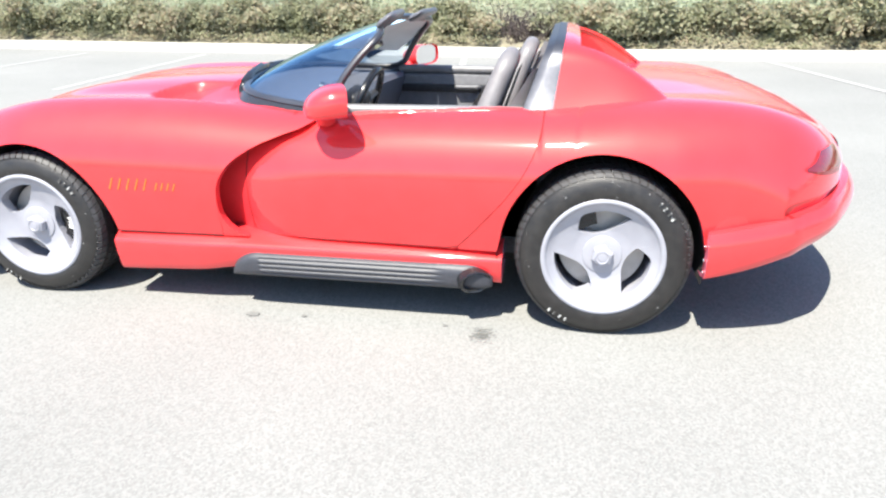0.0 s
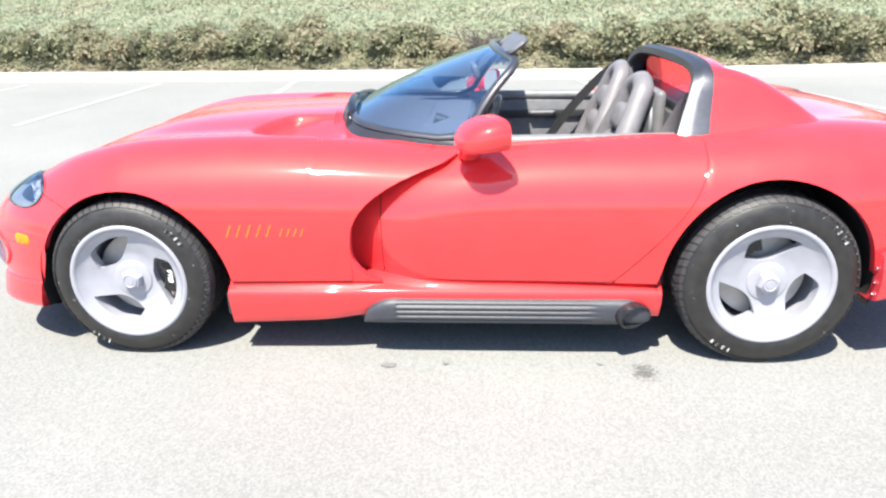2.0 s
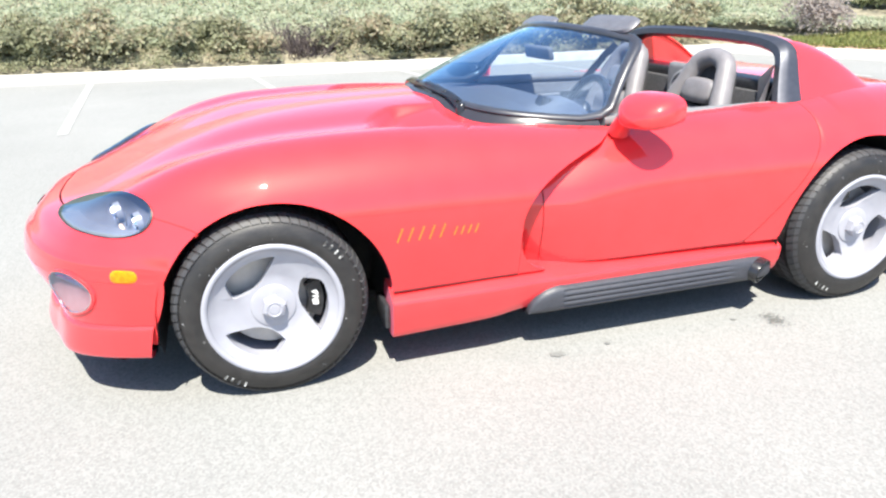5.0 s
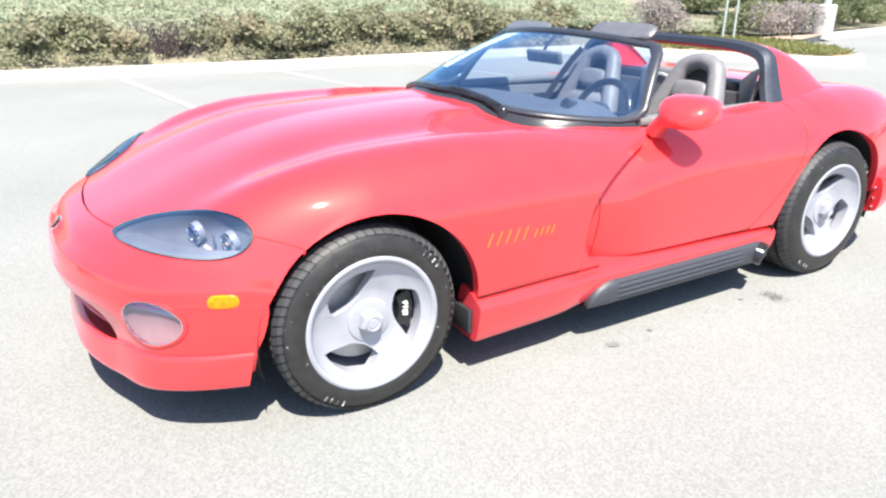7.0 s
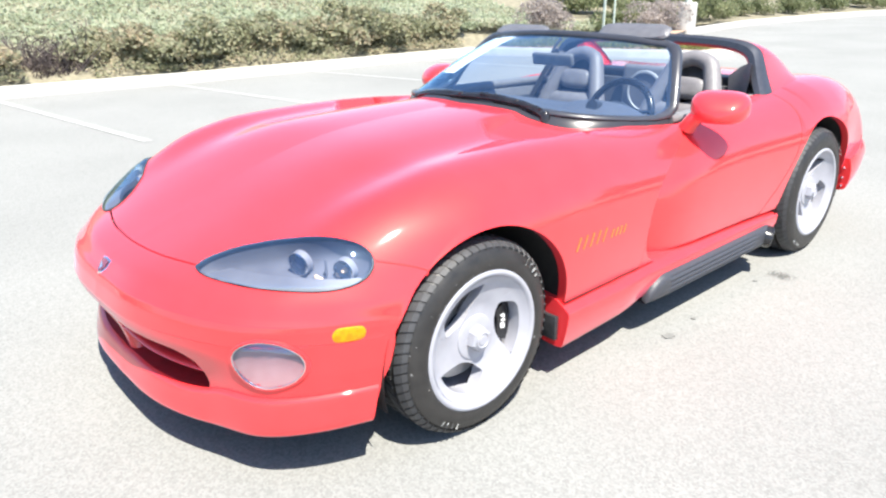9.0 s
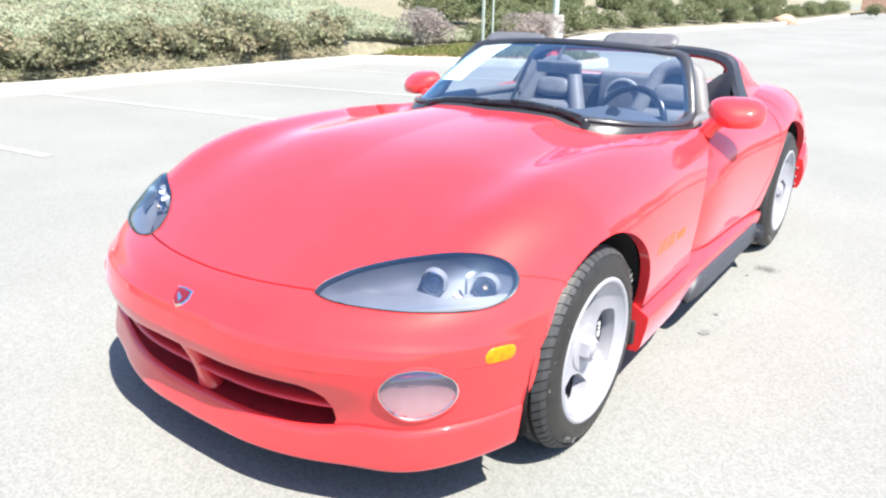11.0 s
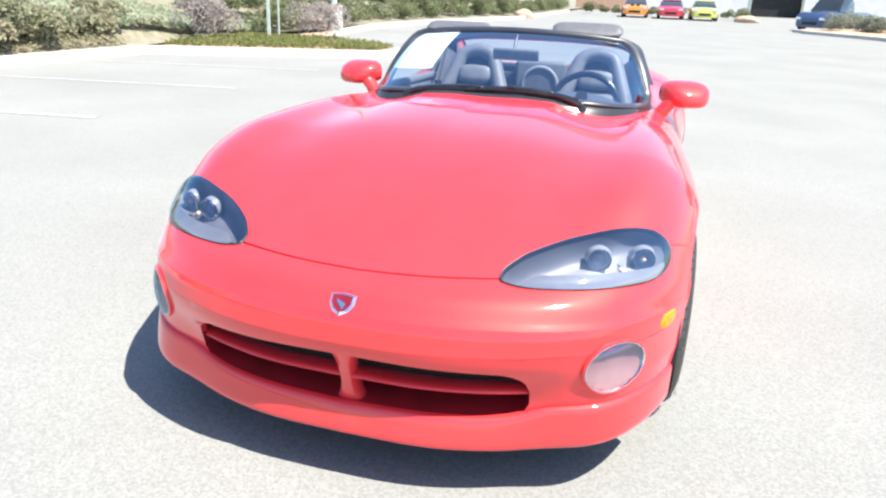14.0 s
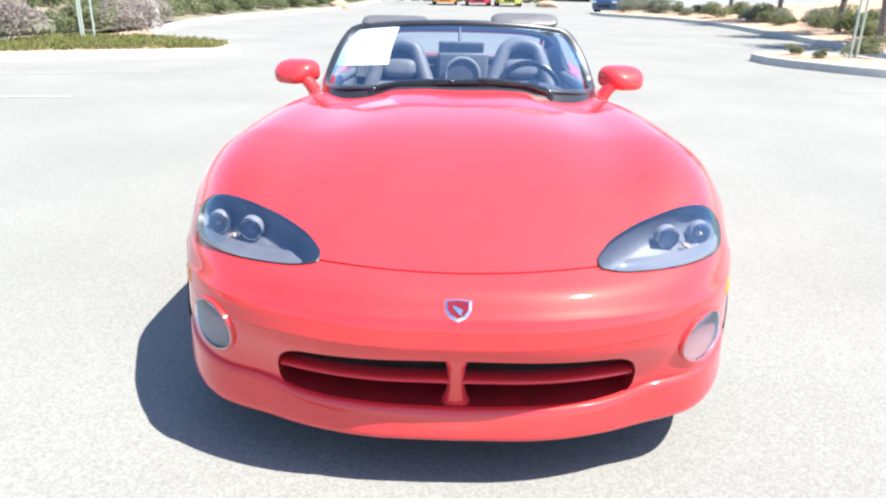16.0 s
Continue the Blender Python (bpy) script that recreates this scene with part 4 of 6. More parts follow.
fog_outline = np.array([(0.688 + 0.074 * math.cos(a), 0.397 + 0.074 * math.sin(a)) for a in np.linspace(0, 2 * np.pi, 40, endpoint=False)])
for sign in (1, -1):
    lamp = part("headlamp", Shape().grid(mirrored(bucket(lamp_outline, 0.074, 1.0), sign), closed=True), LAMP_BACK, car, "dark headlamp bucket behind a clear lens")
    edge = np.array([patch(skin, lamp_outline, 1, o, 0, sc)[1] for o, sc in ((-0.004, 1.014), (0.004, 1.010), (0.0055, 1.000), (0.0045, 0.988), (-0.012, 0.974))])
    part("seal", Shape().grid(mirrored(edge, sign), closed=True), BLACK_TRIM, lamp, "dark lens seal")
    low_edge = spline([0.40, 0.43, 0.47, 0.55, 0.65, 0.743, 0.778, 0.80], [-1.963, -1.974, -1.981, -1.987, -1.990, -1.982, -1.966, -1.937])
    strip = []
    for y in np.linspace(0.425, 0.790, 30):
        wide = 0.066 * min(1.0, (y - 0.395) / 0.07) * min(1.0, (0.83 - y) / 0.05)
        strip.append([skin(float(low_edge(y)) + 0.005 + wide * q, y) + np.array([0.004, 0, d]) for q, d in ((0, -0.001), (0.3, -0.006), (0.7, -0.010), (1, -0.014), (1.04, -0.040))])
    part("lamp_shelf", Shape().grid(mirrored(strip, sign)), LAMP_SHELF, lamp, "grey lamp shelf")
    for name, at, r, mat in (("projector_shroud", (-1.690, 0.612, 0.624), 0.032, LAMP_SILVER), ("turn_reflector", (-1.618, 0.730, 0.618), 0.031, LAMP_SILVER)):
        prof = [(r * 1.14, 0.022), (r * 1.12, 0.010), (r * 1.04, 0.0), (r * 0.93, 0.001), (r * 0.80, 0.006), (r * 0.62, 0.010), (0.0, 0.012)]
        m = pose(at[0], sign * at[1], at[2], 0, 0, -sign * 14) @ pose(0, 0, 0, 0, -10, 0)
        part(name, Shape().lathe(prof, n=40, axis="x").move(m), mat, lamp, "round silver lamp reflector", angle=50)
        prof = [(r * 1.07, 0.002), (r * 1.05, -0.006), (r * 0.97, -0.006), (r * 0.92, 0.003)]
        part(name + "_ring", Shape().lathe(prof, n=40, axis="x").move(m), CHROME, lamp, "bright lamp ring")
        if name == "projector_shroud":
            prof = [(0.0, -0.003), (r * 0.25, -0.002), (r * 0.50, 0.002), (r * 0.68, 0.007), (r * 0.76, 0.014)]
            part("projector_lens", Shape().lathe(prof, n=36, axis="x").move(m), LAMP_GLASS, lamp, "clear glass projector lens")
        else:
            part("turn_bulb", Shape().ball((0.004, 0, 0), (0.012, 0.008, 0.008), 10).move(m), BULB, lamp, "pale amber bulb")
    part("marker_bulb", Shape().tube([(-1.672, sign * 0.666, 0.600), (-1.664, sign * 0.682, 0.590), (-1.664, sign * 0.692, 0.582)], [0.006, 0.008, 0.005], 8), BULB, lamp, "pale amber bulb")
    part("lamp_bracket", Shape().box((-1.652, sign * 0.690 - 0.003, 0.600), (-1.646, sign * 0.690 + 0.003, 0.650), 0.001), LAMP_SHELF, lamp, "grey lamp bracket")
    lens = part("lens", Shape().grid(mirrored(patch(skin, lamp_outline, 8, 0.011, 0.008, 1.0, 0.006), sign), closed=True), LENS, lamp, "clear lens")
    lens.visible_shadow = False
    fog = part("fog_lamp", Shape().grid(mirrored(patch(nose_point, fog_outline, 8, 0.0, -0.020, 1.0), sign), closed=True), FOG_BACK, car, "round fog lamp with a clear lens")
    edge = np.array([patch(nose_point, fog_outline, 1, o, 0, sc)[1] for o, sc in ((-0.003, 1.09), (0.007, 1.06), (0.008, 1.01), (0.002, 0.96))])
    part("rim", Shape().grid(mirrored(edge, sign), closed=True), RED, fog, "red rim")
    edge = np.array([patch(nose_point, fog_outline, 1, o, 0, sc)[1] for o, sc in ((0.003, 0.985), (0.008, 0.975), (0.008, 0.955), (0.0035, 0.94))])
    part("bezel", Shape().grid(mirrored(edge, sign), closed=True), CHROME, fog, "chrome bezel")
    lens = part("lens", Shape().grid(mirrored(patch(nose_point, fog_outline, 6, 0.006, 0.012, 0.99, 0.004), sign), closed=True), LENS, fog, "clear lens")
    lens.visible_shadow = False
    mk = closed_curve([(0.800, 0.452), (0.795, 0.474), (0.800, 0.495), (0.817, 0.498), (0.835, 0.495), (0.840, 0.474), (0.835, 0.452), (0.817, 0.449)], 32)
    part("side_marker", Shape().grid(mirrored(patch(nose_point, mk, 4, 0.0025, 0.002, 1.0, 0.006), sign), closed=True), AMBER, car, "amber side marker lamp")

# badge on the nose: plain shield without its picture
shield = np.array([(-0.035, 0.560), (0.0, 0.563), (0.035, 0.560), (0.034, 0.540), (0.022, 0.526), (0.0, 0.517), (-0.022, 0.526), (-0.034, 0.540)])
def nose_any(y, z):
    p = nose_point(abs(y), z)
    return np.array([p[0], y, p[2]])
badge = part("nose_badge", Shape().grid(patch(nose_any, shield, 3, 0.004, 0.0, 1.0, 0.004), closed=True), CHROME, car, "small silver and red shield badge", smooth=False)
part("badge_field", Shape().grid(patch(nose_any, shield, 2, 0.0055, 0, 0.78), closed=True), RED_LENS, badge, "plain red field", smooth=False)
bar = np.array([(-0.012, 0.540), (0.014, 0.549), (0.010, 0.541), (-0.007, 0.528)])
part("badge_mark", Shape().grid(patch(nose_any, bar, 2, 0.007), closed=True), CHROME, badge, "plain silver mark", smooth=False)

# side badge: slanted gold strokes, not lettered
def flank_any(x, z):
    return np.array([x, flank(x, z), z])
for sign in (1, -1):
    strokes = [((x, 0.560), (x - 0.020, 0.512), 0.0030) for x in (-0.780, -0.742, -0.704, -0.666, -0.628)]
    strokes += [((x, 0.545), (x - 0.013, 0.514), 0.0026) for x in (-0.584, -0.558, -0.532, -0.506)]
    if sign == 1:
        strokes = [((-1.27 - a, b), (-1.27 - c, d), w) for (a, b), (c, d), w in strokes]
    for (x0, z0), (x1, z1), w in strokes:
        d = np.array([x1 - x0, z1 - z0])
        n = np.array([-d[1], d[0]]) / np.linalg.norm(d) * w
        q = [flank_any(x0 + n[0], z0 + n[1]), flank_any(x1 + n[0], z1 + n[1]), flank_any(x1 - n[0], z1 - n[1]), flank_any(x0 - n[0], z0 - n[1])]
        hi = [p + np.array([0, 0.0022, 0]) for p in q]
        shape = Shape()
        shape.poly([p * np.array([1, sign, 1]) for p in hi])
        for i in range(4):
            j = (i + 1) % 4
            shape.poly([q[i] * np.array([1, sign, 1]), q[j] * np.array([1, sign, 1]), hi[j] * np.array([1, sign, 1]), hi[i] * np.array([1, sign, 1])])
        part("badge_bar", shape, GOLD, car, "slanted gold badge bar", smooth=False)

# ---- windscreen ----
def screen(u, v, out=0.0):
    """Point of the glass: u from -1 to 1 across, v from 0 at the base to 1 at the header."""
    a = np.array([float(base_line(0.70 * u)) + 0.045 + 0.05 * u ** 8, 0.695 * u, 0.893 - 0.045 * u * u - 0.015 * u ** 8])
    b = np.array([0.205 + 0.095 * u * u, 0.568 * u, 1.144 - 0.036 * u * u])
    p = a + (b - a) * v
    bulge = 0.022 * math.sin(math.pi * v) + out
    return p + np.array([-0.40, 0.35 * u, 0.85]) * bulge


windscreen = part("windscreen", Shape().grid([[screen(u, v) for u in np.linspace(-1, 1, 33)] for v in np.linspace(0, 1, 13)]), GLASS, car, "clear raked windscreen")
windscreen.visible_shadow = False
border = [screen(u, 0.0) for u in np.linspace(-0.965, 0.965, 41)] + [screen(0.99, 0.03)] + [screen(1, v) for v in np.linspace(0.11, 0.86, 12)] + [screen(0.985, 0.95)] + [screen(u, 1.0) for u in np.linspace(0.93, -0.93, 31)] + [screen(-0.985, 0.95)] + [screen(-1, v) for v in np.linspace(0.86, 0.11, 12)] + [screen(-0.99, 0.03)]
border = np.array(border + [border[0]])
rows = []
cen = border.mean(axis=0)
for i in range(len(border) - 1):
    p = border[i]
    t = border[(i + 1) % (len(border) - 1)] - border[i - 1]
    t /= np.linalg.norm(t)
    inw = cen - p
    inw -= t * inw.dot(t)
    inw /= np.linalg.norm(inw)
    nn = np.cross(t, inw)
    base = i < 41
    wi, wo = (0.014, 0.022) if base else ((0.018, 0.018) if 54 < i < 86 else (0.032, 0.022))
    rows.append([p + inw * wi * math.cos(a) * (1 if math.cos(a) > 0 else wo / wi) + nn * (0.012 if base else 0.016) * math.sin(a) for a in np.linspace(0, 2 * np.pi, 12, endpoint=False)])
part("screen_frame", Shape().grid(rows + [rows[0]], closed=True), COWL, windscreen, "black windscreen frame")
# black cowl between hood and glass
rows = []
for u in np.linspace(-1, 1, 41):
    y = 0.715 * u
    a = np.array([float(base_line(abs(y))) - 0.004, y, 0])
    a[2] = skin(min(a[0] - 0.004, 0.085), abs(y))[2] - 0.003 - float(hollow(a[0] - 0.004, abs(y)))
    b = screen(u * 0.985, 0.01) + np.array([0, 0, -0.004])
    rows.append([a + (b - a) * q + np.array([0, 0, 0.010 * math.sin(math.pi * q)]) for q in np.linspace(-0.02, 1, 8)])
part("cowl", Shape().grid(rows), COWL_PANEL, car, "black cowl panel under the windscreen")
sheet = part("price_sheet", Shape().grid([[screen(u + (v - 0.4) * 0.06, v, -0.008) for u in np.linspace(0.52, 0.97, 10)] for v in np.linspace(0.30, 0.965, 12)]), PAPER, windscreen, "blank white paper sheet behind the glass")
# wipers: arms from two pivots towards the middle, the blades lying along the foot of the glass
for y0, tip_u, heel_u, lie in ((-0.410, 0.14, -0.56, 0.024), (0.390, -0.24, 0.54, 0.012)):
    piv = np.array([-0.395, y0, 0.858])
    line = [screen(heel_u + (tip_u - heel_u) * q, -0.045 + 0.050 * math.sin(math.pi * min(1.0, 0.10 + 0.75 * q)), lie) for q in np.linspace(0, 1, 9)]
    mid = line[5] + np.array([-0.006, 0, 0.014])
    arm = [piv + np.array([0, 0, 0.004]), piv + (mid - piv) * 0.12 + np.array([0, 0, 0.016]), piv + (mid - piv) * 0.35 + np.array([0, 0, 0.020]), piv + (mid - piv) * 0.7 + np.array([0, 0, 0.014]), mid]
    w = part("wiper", Shape().tube(arm, [0.020, 0.023, 0.020, 0.015, 0.012], 8, 0.8), BLACK_GLOSS, car, "black windscreen wiper arm")
    part("wiper_blade", Shape().tube(line, [0.007, 0.012, 0.015, 0.017, 0.018, 0.018, 0.016, 0.012, 0.007], 8), BLACK_GLOSS, w, "black wiper blade")
    part("blade_rubber", Shape().tube([p - np.array([-0.004, 0, 0.013]) for p in line], 0.005, 5), BLACK_DEEP, w, "rubber wiper lip")
    for k in (2, 7):
        part("blade_clip", Shape().ball(line[k] + np.array([0, 0, 0.009]), (0.012, 0.018, 0.009), 8), BLACK_GLOSS, w)
    part("wiper_pivot", Shape().lathe([(0.0, 0.026), (0.012, 0.025), (0.019, 0.018), (0.023, 0.004), (0.026, -0.022)], n=16, axis="z").move(pose(*piv)), BLACK_GLOSS, w, "wiper pivot cap")
# sun visors folded up over the header
for sign in (-1, 1):
    c = screen(0.60 * sign, 1.0)
    outline = [(0.180 * math.copysign(abs(math.cos(a)) ** 0.40, math.cos(a)), 0.050 * math.copysign(abs(math.sin(a)) ** 0.6, math.sin(a))) for a in np.linspace(0, 2 * np.pi, 36, endpoint=False)]
    rows = [[(dx, y * f, 0.047 + z * f) for y, z in outline] for dx, f in ((-0.014, 0.02), (-0.014, 0.80), (-0.010, 0.95), (0.0, 1.0), (0.010, 0.95), (0.014, 0.80), (0.014, 0.02))]
    bm_shape = Shape().grid(rows, closed=True)
    bm_shape.move(pose(c[0] + 0.012, c[1] * 1.02, c[2] + (0.002 if sign < 0 else -0.010), 0, 0, 0) @ pose(0, 0, 0, 0, 54 if sign < 0 else 62, -4 * sign))
    part("sun_visor", bm_shape, VISOR, car, "charcoal padded sun visor folded up")
shape = Shape().box((-0.014, -0.118, -0.030), (0.012, 0.118, 0.030), 0.011, 3).move(pose(0.125, -0.010, 1.030, 0, -12, 4))
mirror = part("rear_view_mirror", shape, GREY_TRIM, car, "grey-backed rear-view mirror")
part("mirror_glass", Shape().box((0.0125, -0.105, -0.024), (0.0135, 0.105, 0.024)).move(pose(0.125, -0.010, 1.030, 0, -12, 4)), CHROME, mirror, "mirror glass")
part("mirror_stem", Shape().tube([(0.125, 0.0, 1.05), (0.15, 0.0, 1.09), (0.19, 0.0, 1.122)], 0.008, 8), BLACK_TRIM, mirror)

# ---- door mirrors ----
for sign in (-1, 1):
    n = 26
    rows = []
    for q in np.linspace(0, 1, 22):
        x = 0.066 + 0.156 * q
        drop = 0.030 * (1 - q) ** 2
        g = math.sqrt(max(0.0, 1 - (1 - min(1, q / 0.78)) ** 2)) ** 0.9
        wy, wz = 0.116 * g + 0.002, 0.061 * g + 0.002
        cy, cz = 0.876, 0.886 - drop
        row = []
        for a in np.linspace(0, 2 * np.pi, n, endpoint=False):
            ca, sa = math.cos(a), math.sin(a)
            row.append((x, sign * (cy + wy * math.copysign(abs(ca) ** 0.66, ca)), cz + wz * math.copysign(abs(sa) ** 0.66, sa) * (1.0 if sa > 0 else 0.88)))
        rows.append(row)
    rows.append([(0.210, y * 0.9 + sign * 0.0876, z * 0.9 + 0.0886) for x, y, z in rows[-1]])
    turned = pose(0.145, sign * 0.876, 0.890, 0, 0, -24 * sign) @ pose(-0.145, -sign * 0.876, -0.890)
    pod = part("door_mirror", Shape().grid(rows, closed=True).fan(rows[0], (0.066, sign * 0.876, 0.856)).move(turned), RED, car, "red door mirror pod")
    part("mirror_glass", Shape().fan(rows[-1], (0.209, sign * 0.876, 0.886)).move(turned), CHROME, pod, "mirror glass")
    stalk = [(0.112, sign * 0.758, 0.792), (0.112, sign * 0.776, 0.822), (0.116, sign * 0.800, 0.850), (0.124, sign * 0.828, 0.872), (0.14, sign * 0.860, 0.882)]
    part("mirror_stalk", Shape().tube(stalk, [0.042, 0.039, 0.039, 0.043, 0.046], 14, 0.85), RED, pod, "red mirror stalk")

# ---- roll hoop and its fairings ----
HOOP_Y = [0.0, 0.20, 0.36, 0.465, 0.535, 0.585, 0.615, 0.634, 0.650, 0.668, 0.690, 0.715]
HOOP_Z = [1.112, 1.110, 1.105, 1.097, 1.085, 1.067, 1.044, 1.012, 0.975, 0.935, 0.890, 0.845]
HOOP_D = np.concatenate([[0], np.cumsum(np.hypot(np.diff(HOOP_Y), np.diff(HOOP_Z)))]) / np.hypot(np.diff(HOOP_Y), np.diff(HOOP_Z)).sum()
hoop_y, hoop_z = spline(HOOP_D, HOOP_Y), spline(HOOP_D, HOOP_Z)


def hoop_line(t):
    """The hoop's front outline: t 0 at the right foot, 1 at the left foot, as (y, z)."""
    q = abs(1 - 2 * t)
    return math.copysign(float(hoop_y(q)), 0.5 - t), float(hoop_z(q))


rows = []
for t in np.linspace(0, 1, 61):
    y, z = hoop_line(t)
    k = (z - 0.845) / 0.262
    x0, x1 = 0.885 + 0.088 * k, 1.005 + 0.035 * k
    inx = 0.06
    sc = 1 - inx * 1.0
    rows.append([(x1, y * (1 - 0.085), z - 0.050 * k), (x0 + 0.03, y * (1 - 0.085), z - 0.052 * k), (x0, y * (1 - 0.055), z - 0.036 * k), (x0 + 0.004, y * 0.985, z - 0.008 * k), (x0 + 0.03, y, z), ((x0 + x1) / 2, y * 1.002, z + 0.003), (x1, y, z)])
hoop = part("roll_hoop", Shape().grid(rows), HOOP, car, "black padded roll hoop")

def fairing(t, u):
    """Red skin behind the hoop: t along the hoop from a foot (0) to its middle (0.5), u backwards."""
    y, z = hoop_line(t)
    k = (z - 0.845) / 0.262
    x1 = 1.004 + 0.035 * k
    w = min(1.0, max(0.0, (y - 0.45) / 0.12))
    w = w * w * (3 - 2 * w)
    x_end = 1.15 + 0.31 * w
    z_end = (z - 0.012) * (1 - w) + 0.872 * w
    drop = u ** (1.75 + 0.2 * (1 - k)) if w > 0.5 else u ** 1.8
    return np.array([x1 + (x_end - x1) * u, y + (0.60 - y) * 0.35 * u * w * k, z + (z_end - z) * drop])


for sign in (1, -1):
    ts = np.linspace(0, 0.175, 50)
    rows = np.array([[fairing(t, u) for u in np.linspace(0, 1, 26)] for t in ts])
    edge = rows[:, -1, :]
    inner = np.array([edge, edge + np.array([0.004, -0.008, -0.012]), np.stack([edge[:, 0] - 0.01, edge[:, 1] - 0.015, np.minimum(edge[:, 2] - 0.02, 0.862)], 1)])
    crest = rows[-1]
    wall = np.array([crest, np.stack([crest[:, 0], crest[:, 1] - 0.006, np.minimum(crest[:, 2] - 0.02, 0.862)], 1)])
    m = np.array([1, sign, 1])
    part("hoop_fairing", Shape().grid(rows * m).grid(inner * m).grid(wall * m), RED, car, "red fairing behind the roll hoop")
    part("fairing_lining", Shape().grid((rows + np.array([-0.004, -0.014, -0.010])) * m), BLACK_TRIM, car, "black lining inside the fairing")
rows = []
for t in np.linspace(0.165, 0.835, 51):
    y, z = hoop_line(t)
    rows.append([(1.036, y, z - 0.034), (1.07, y, z - 0.034), (1.096, y, z - 0.026), (1.098, y, z - 0.014), (1.07, y, z - 0.003), (1.036, y, z)])
part("hoop_bridge", Shape().grid(rows, closed=True), RED, car, "red bridge across the top of the hoop")

# ---- cockpit ----
shape = Shape()
shape.grid([[(x, y, 0.24) for y in np.linspace(-0.68, 0.68, 6)] for x in np.linspace(-0.5, 1.0, 6)])
for y in (-0.685, 0.685):
    shape.grid([[(x, y, z) for z in (0.24, 0.6, 0.82)] for x in np.linspace(-0.5, 1.0, 6)])
shape.grid([[(-0.5, y, z) for z in (0.24, 0.6, 0.79)] for y in np.linspace(-0.68, 0.68, 6)])
part("cockpit_tub", shape, CARPET, car, "dark carpeted cockpit tub")
shape = Shape().box((0.97, -0.67, 0.24), (1.02, 0.67, 0.862), 0.01)
bulk = part("rear_bulkhead", shape, CARPET, car, "dark grey rear bulkhead")
shape = Shape().box((0.925, -0.190, 0.40), (0.972, 0.135, 0.945), 0.025, 3)
panel = part("speaker_panel", shape, DOOR_ROLL, bulk, "grey panel between the seats")
shape = Shape().lathe([(0.118, 0.924), (0.114, 0.914), (0.104, 0.912), (0.100, 0.920)], (0, -0.028, 0.80), 36, "x")
part("speaker_ring", shape, RING, panel, "pale speaker ring")
shape = Shape().lathe([(0.0, 0.917), (0.05, 0.919), (0.10, 0.921)], (0, -0.028, 0.80), 36, "x")
part("speaker", shape, LEATHER, panel, "round speaker grille")
part("deck_shelf", Shape().box((0.99, -0.60, 0.85), (1.13, 0.60, 0.908), 0.012, 3), BLACK_TRIM, car, "black shelf behind the seats")
# dash
rows = []
for y in np.linspace(-0.70, 0.70, 37):
    x0 = float(base_line(abs(y))) + 0.035
    hump = 0.035 * math.exp(-((y + 0.37) / 0.17) ** 4)
    zt = 0.845 - 0.03 * (y / 0.67) ** 2
    rows.append([(x0, y, zt - 0.005), (max(x0 + 0.01, -0.10), y, zt - 0.002), (max(x0 + 0.02, 0.02), y, zt + hump), (0.10, y, zt - 0.005 + hump), (0.12, y, zt - 0.03), (0.10, y, 0.72), (0.06, y, 0.60), (0.0, y, 0.52)])
skirt = []
for u in np.linspace(-1, 1, 37):
    p = screen(u, 0.0)
    skirt.append([p + np.array([-0.004, 0, -0.006]), p + np.array([0.016, 0, -0.022]), (max(p[0], -0.12) + 0.04, p[1], 0.846 - 0.034 * u * u)])
dash = part("dashboard", Shape().grid(rows).grid(skirt), DASH, car, "dark grey dashboard")
for y, r in ((-0.43, 0.045), (-0.31, 0.045), (-0.2, 0.025)):
    shape = Shape().lathe([(0.0, 0.004), (r, 0.004), (r * 1.08, 0.008), (r * 1.14, 0.0)], (0.125, y, 0.755), 24, "x")
    part("dial", shape, WHITE, dash, "round pale dial")
# steering wheel
ring, spokes = Shape(), Shape()
rows = []
for a in np.linspace(0, 2 * np.pi, 48, endpoint=False):
    c = np.array([0, 0.168 * math.cos(a), 0.168 * math.sin(a)])
    d = c / 0.168
    rows.append([c + 0.0165 * (math.cos(b) * d + math.sin(b) * np.array([1, 0, 0])) for b in np.linspace(0, 2 * np.pi, 12, endpoint=False)])
ring.grid(rows + [rows[0]], closed=True)
m_wheel = pose(0.165, -0.376, 0.790, 0, 22, 0)
ring.move(m_wheel)
steer = part("steering_wheel", ring, BLACK_GLOSS, car, "black leather steering wheel rim")
for a in (0.25, math.pi - 0.25, -math.pi / 2):
    spokes.tube([(-0.02, 0.05 * math.cos(a), 0.05 * math.sin(a)), (-0.005, 0.17 * math.cos(a), 0.17 * math.sin(a))], [0.024, 0.016], 8, 0.5)
spokes.ball((-0.025, 0, 0), (0.035, 0.075, 0.065), 12, 0.8)
spokes.tube([(-0.03, 0, 0), (-0.22, 0, -0.01)], 0.03, 10)
part("wheel_hub", spokes.move(m_wheel), BLACK_TRIM, steer, "steering wheel hub and spokes")
# centre console
shape = Shape().box((0.02, -0.125, 0.24), (0.93, 0.125, 0.58), 0.03, 3)
console = part("centre_console", shape, GREY_TRIM, car, "grey centre console")
part("gear_lever", Shape().tube([(0.32, 0.0, 0.57), (0.33, 0, 0.68)], [0.012, 0.010], 8).ball((0.33, 0, 0.70), (0.026, 0.026, 0.028), 10), BLACK_GLOSS, console, "black gear lever")
part("brake_lever", Shape().tube([(0.55, -0.05, 0.59), (0.38, -0.05, 0.64)], [0.014, 0.016], 8), BLACK_TRIM, console, "black parking brake lever")
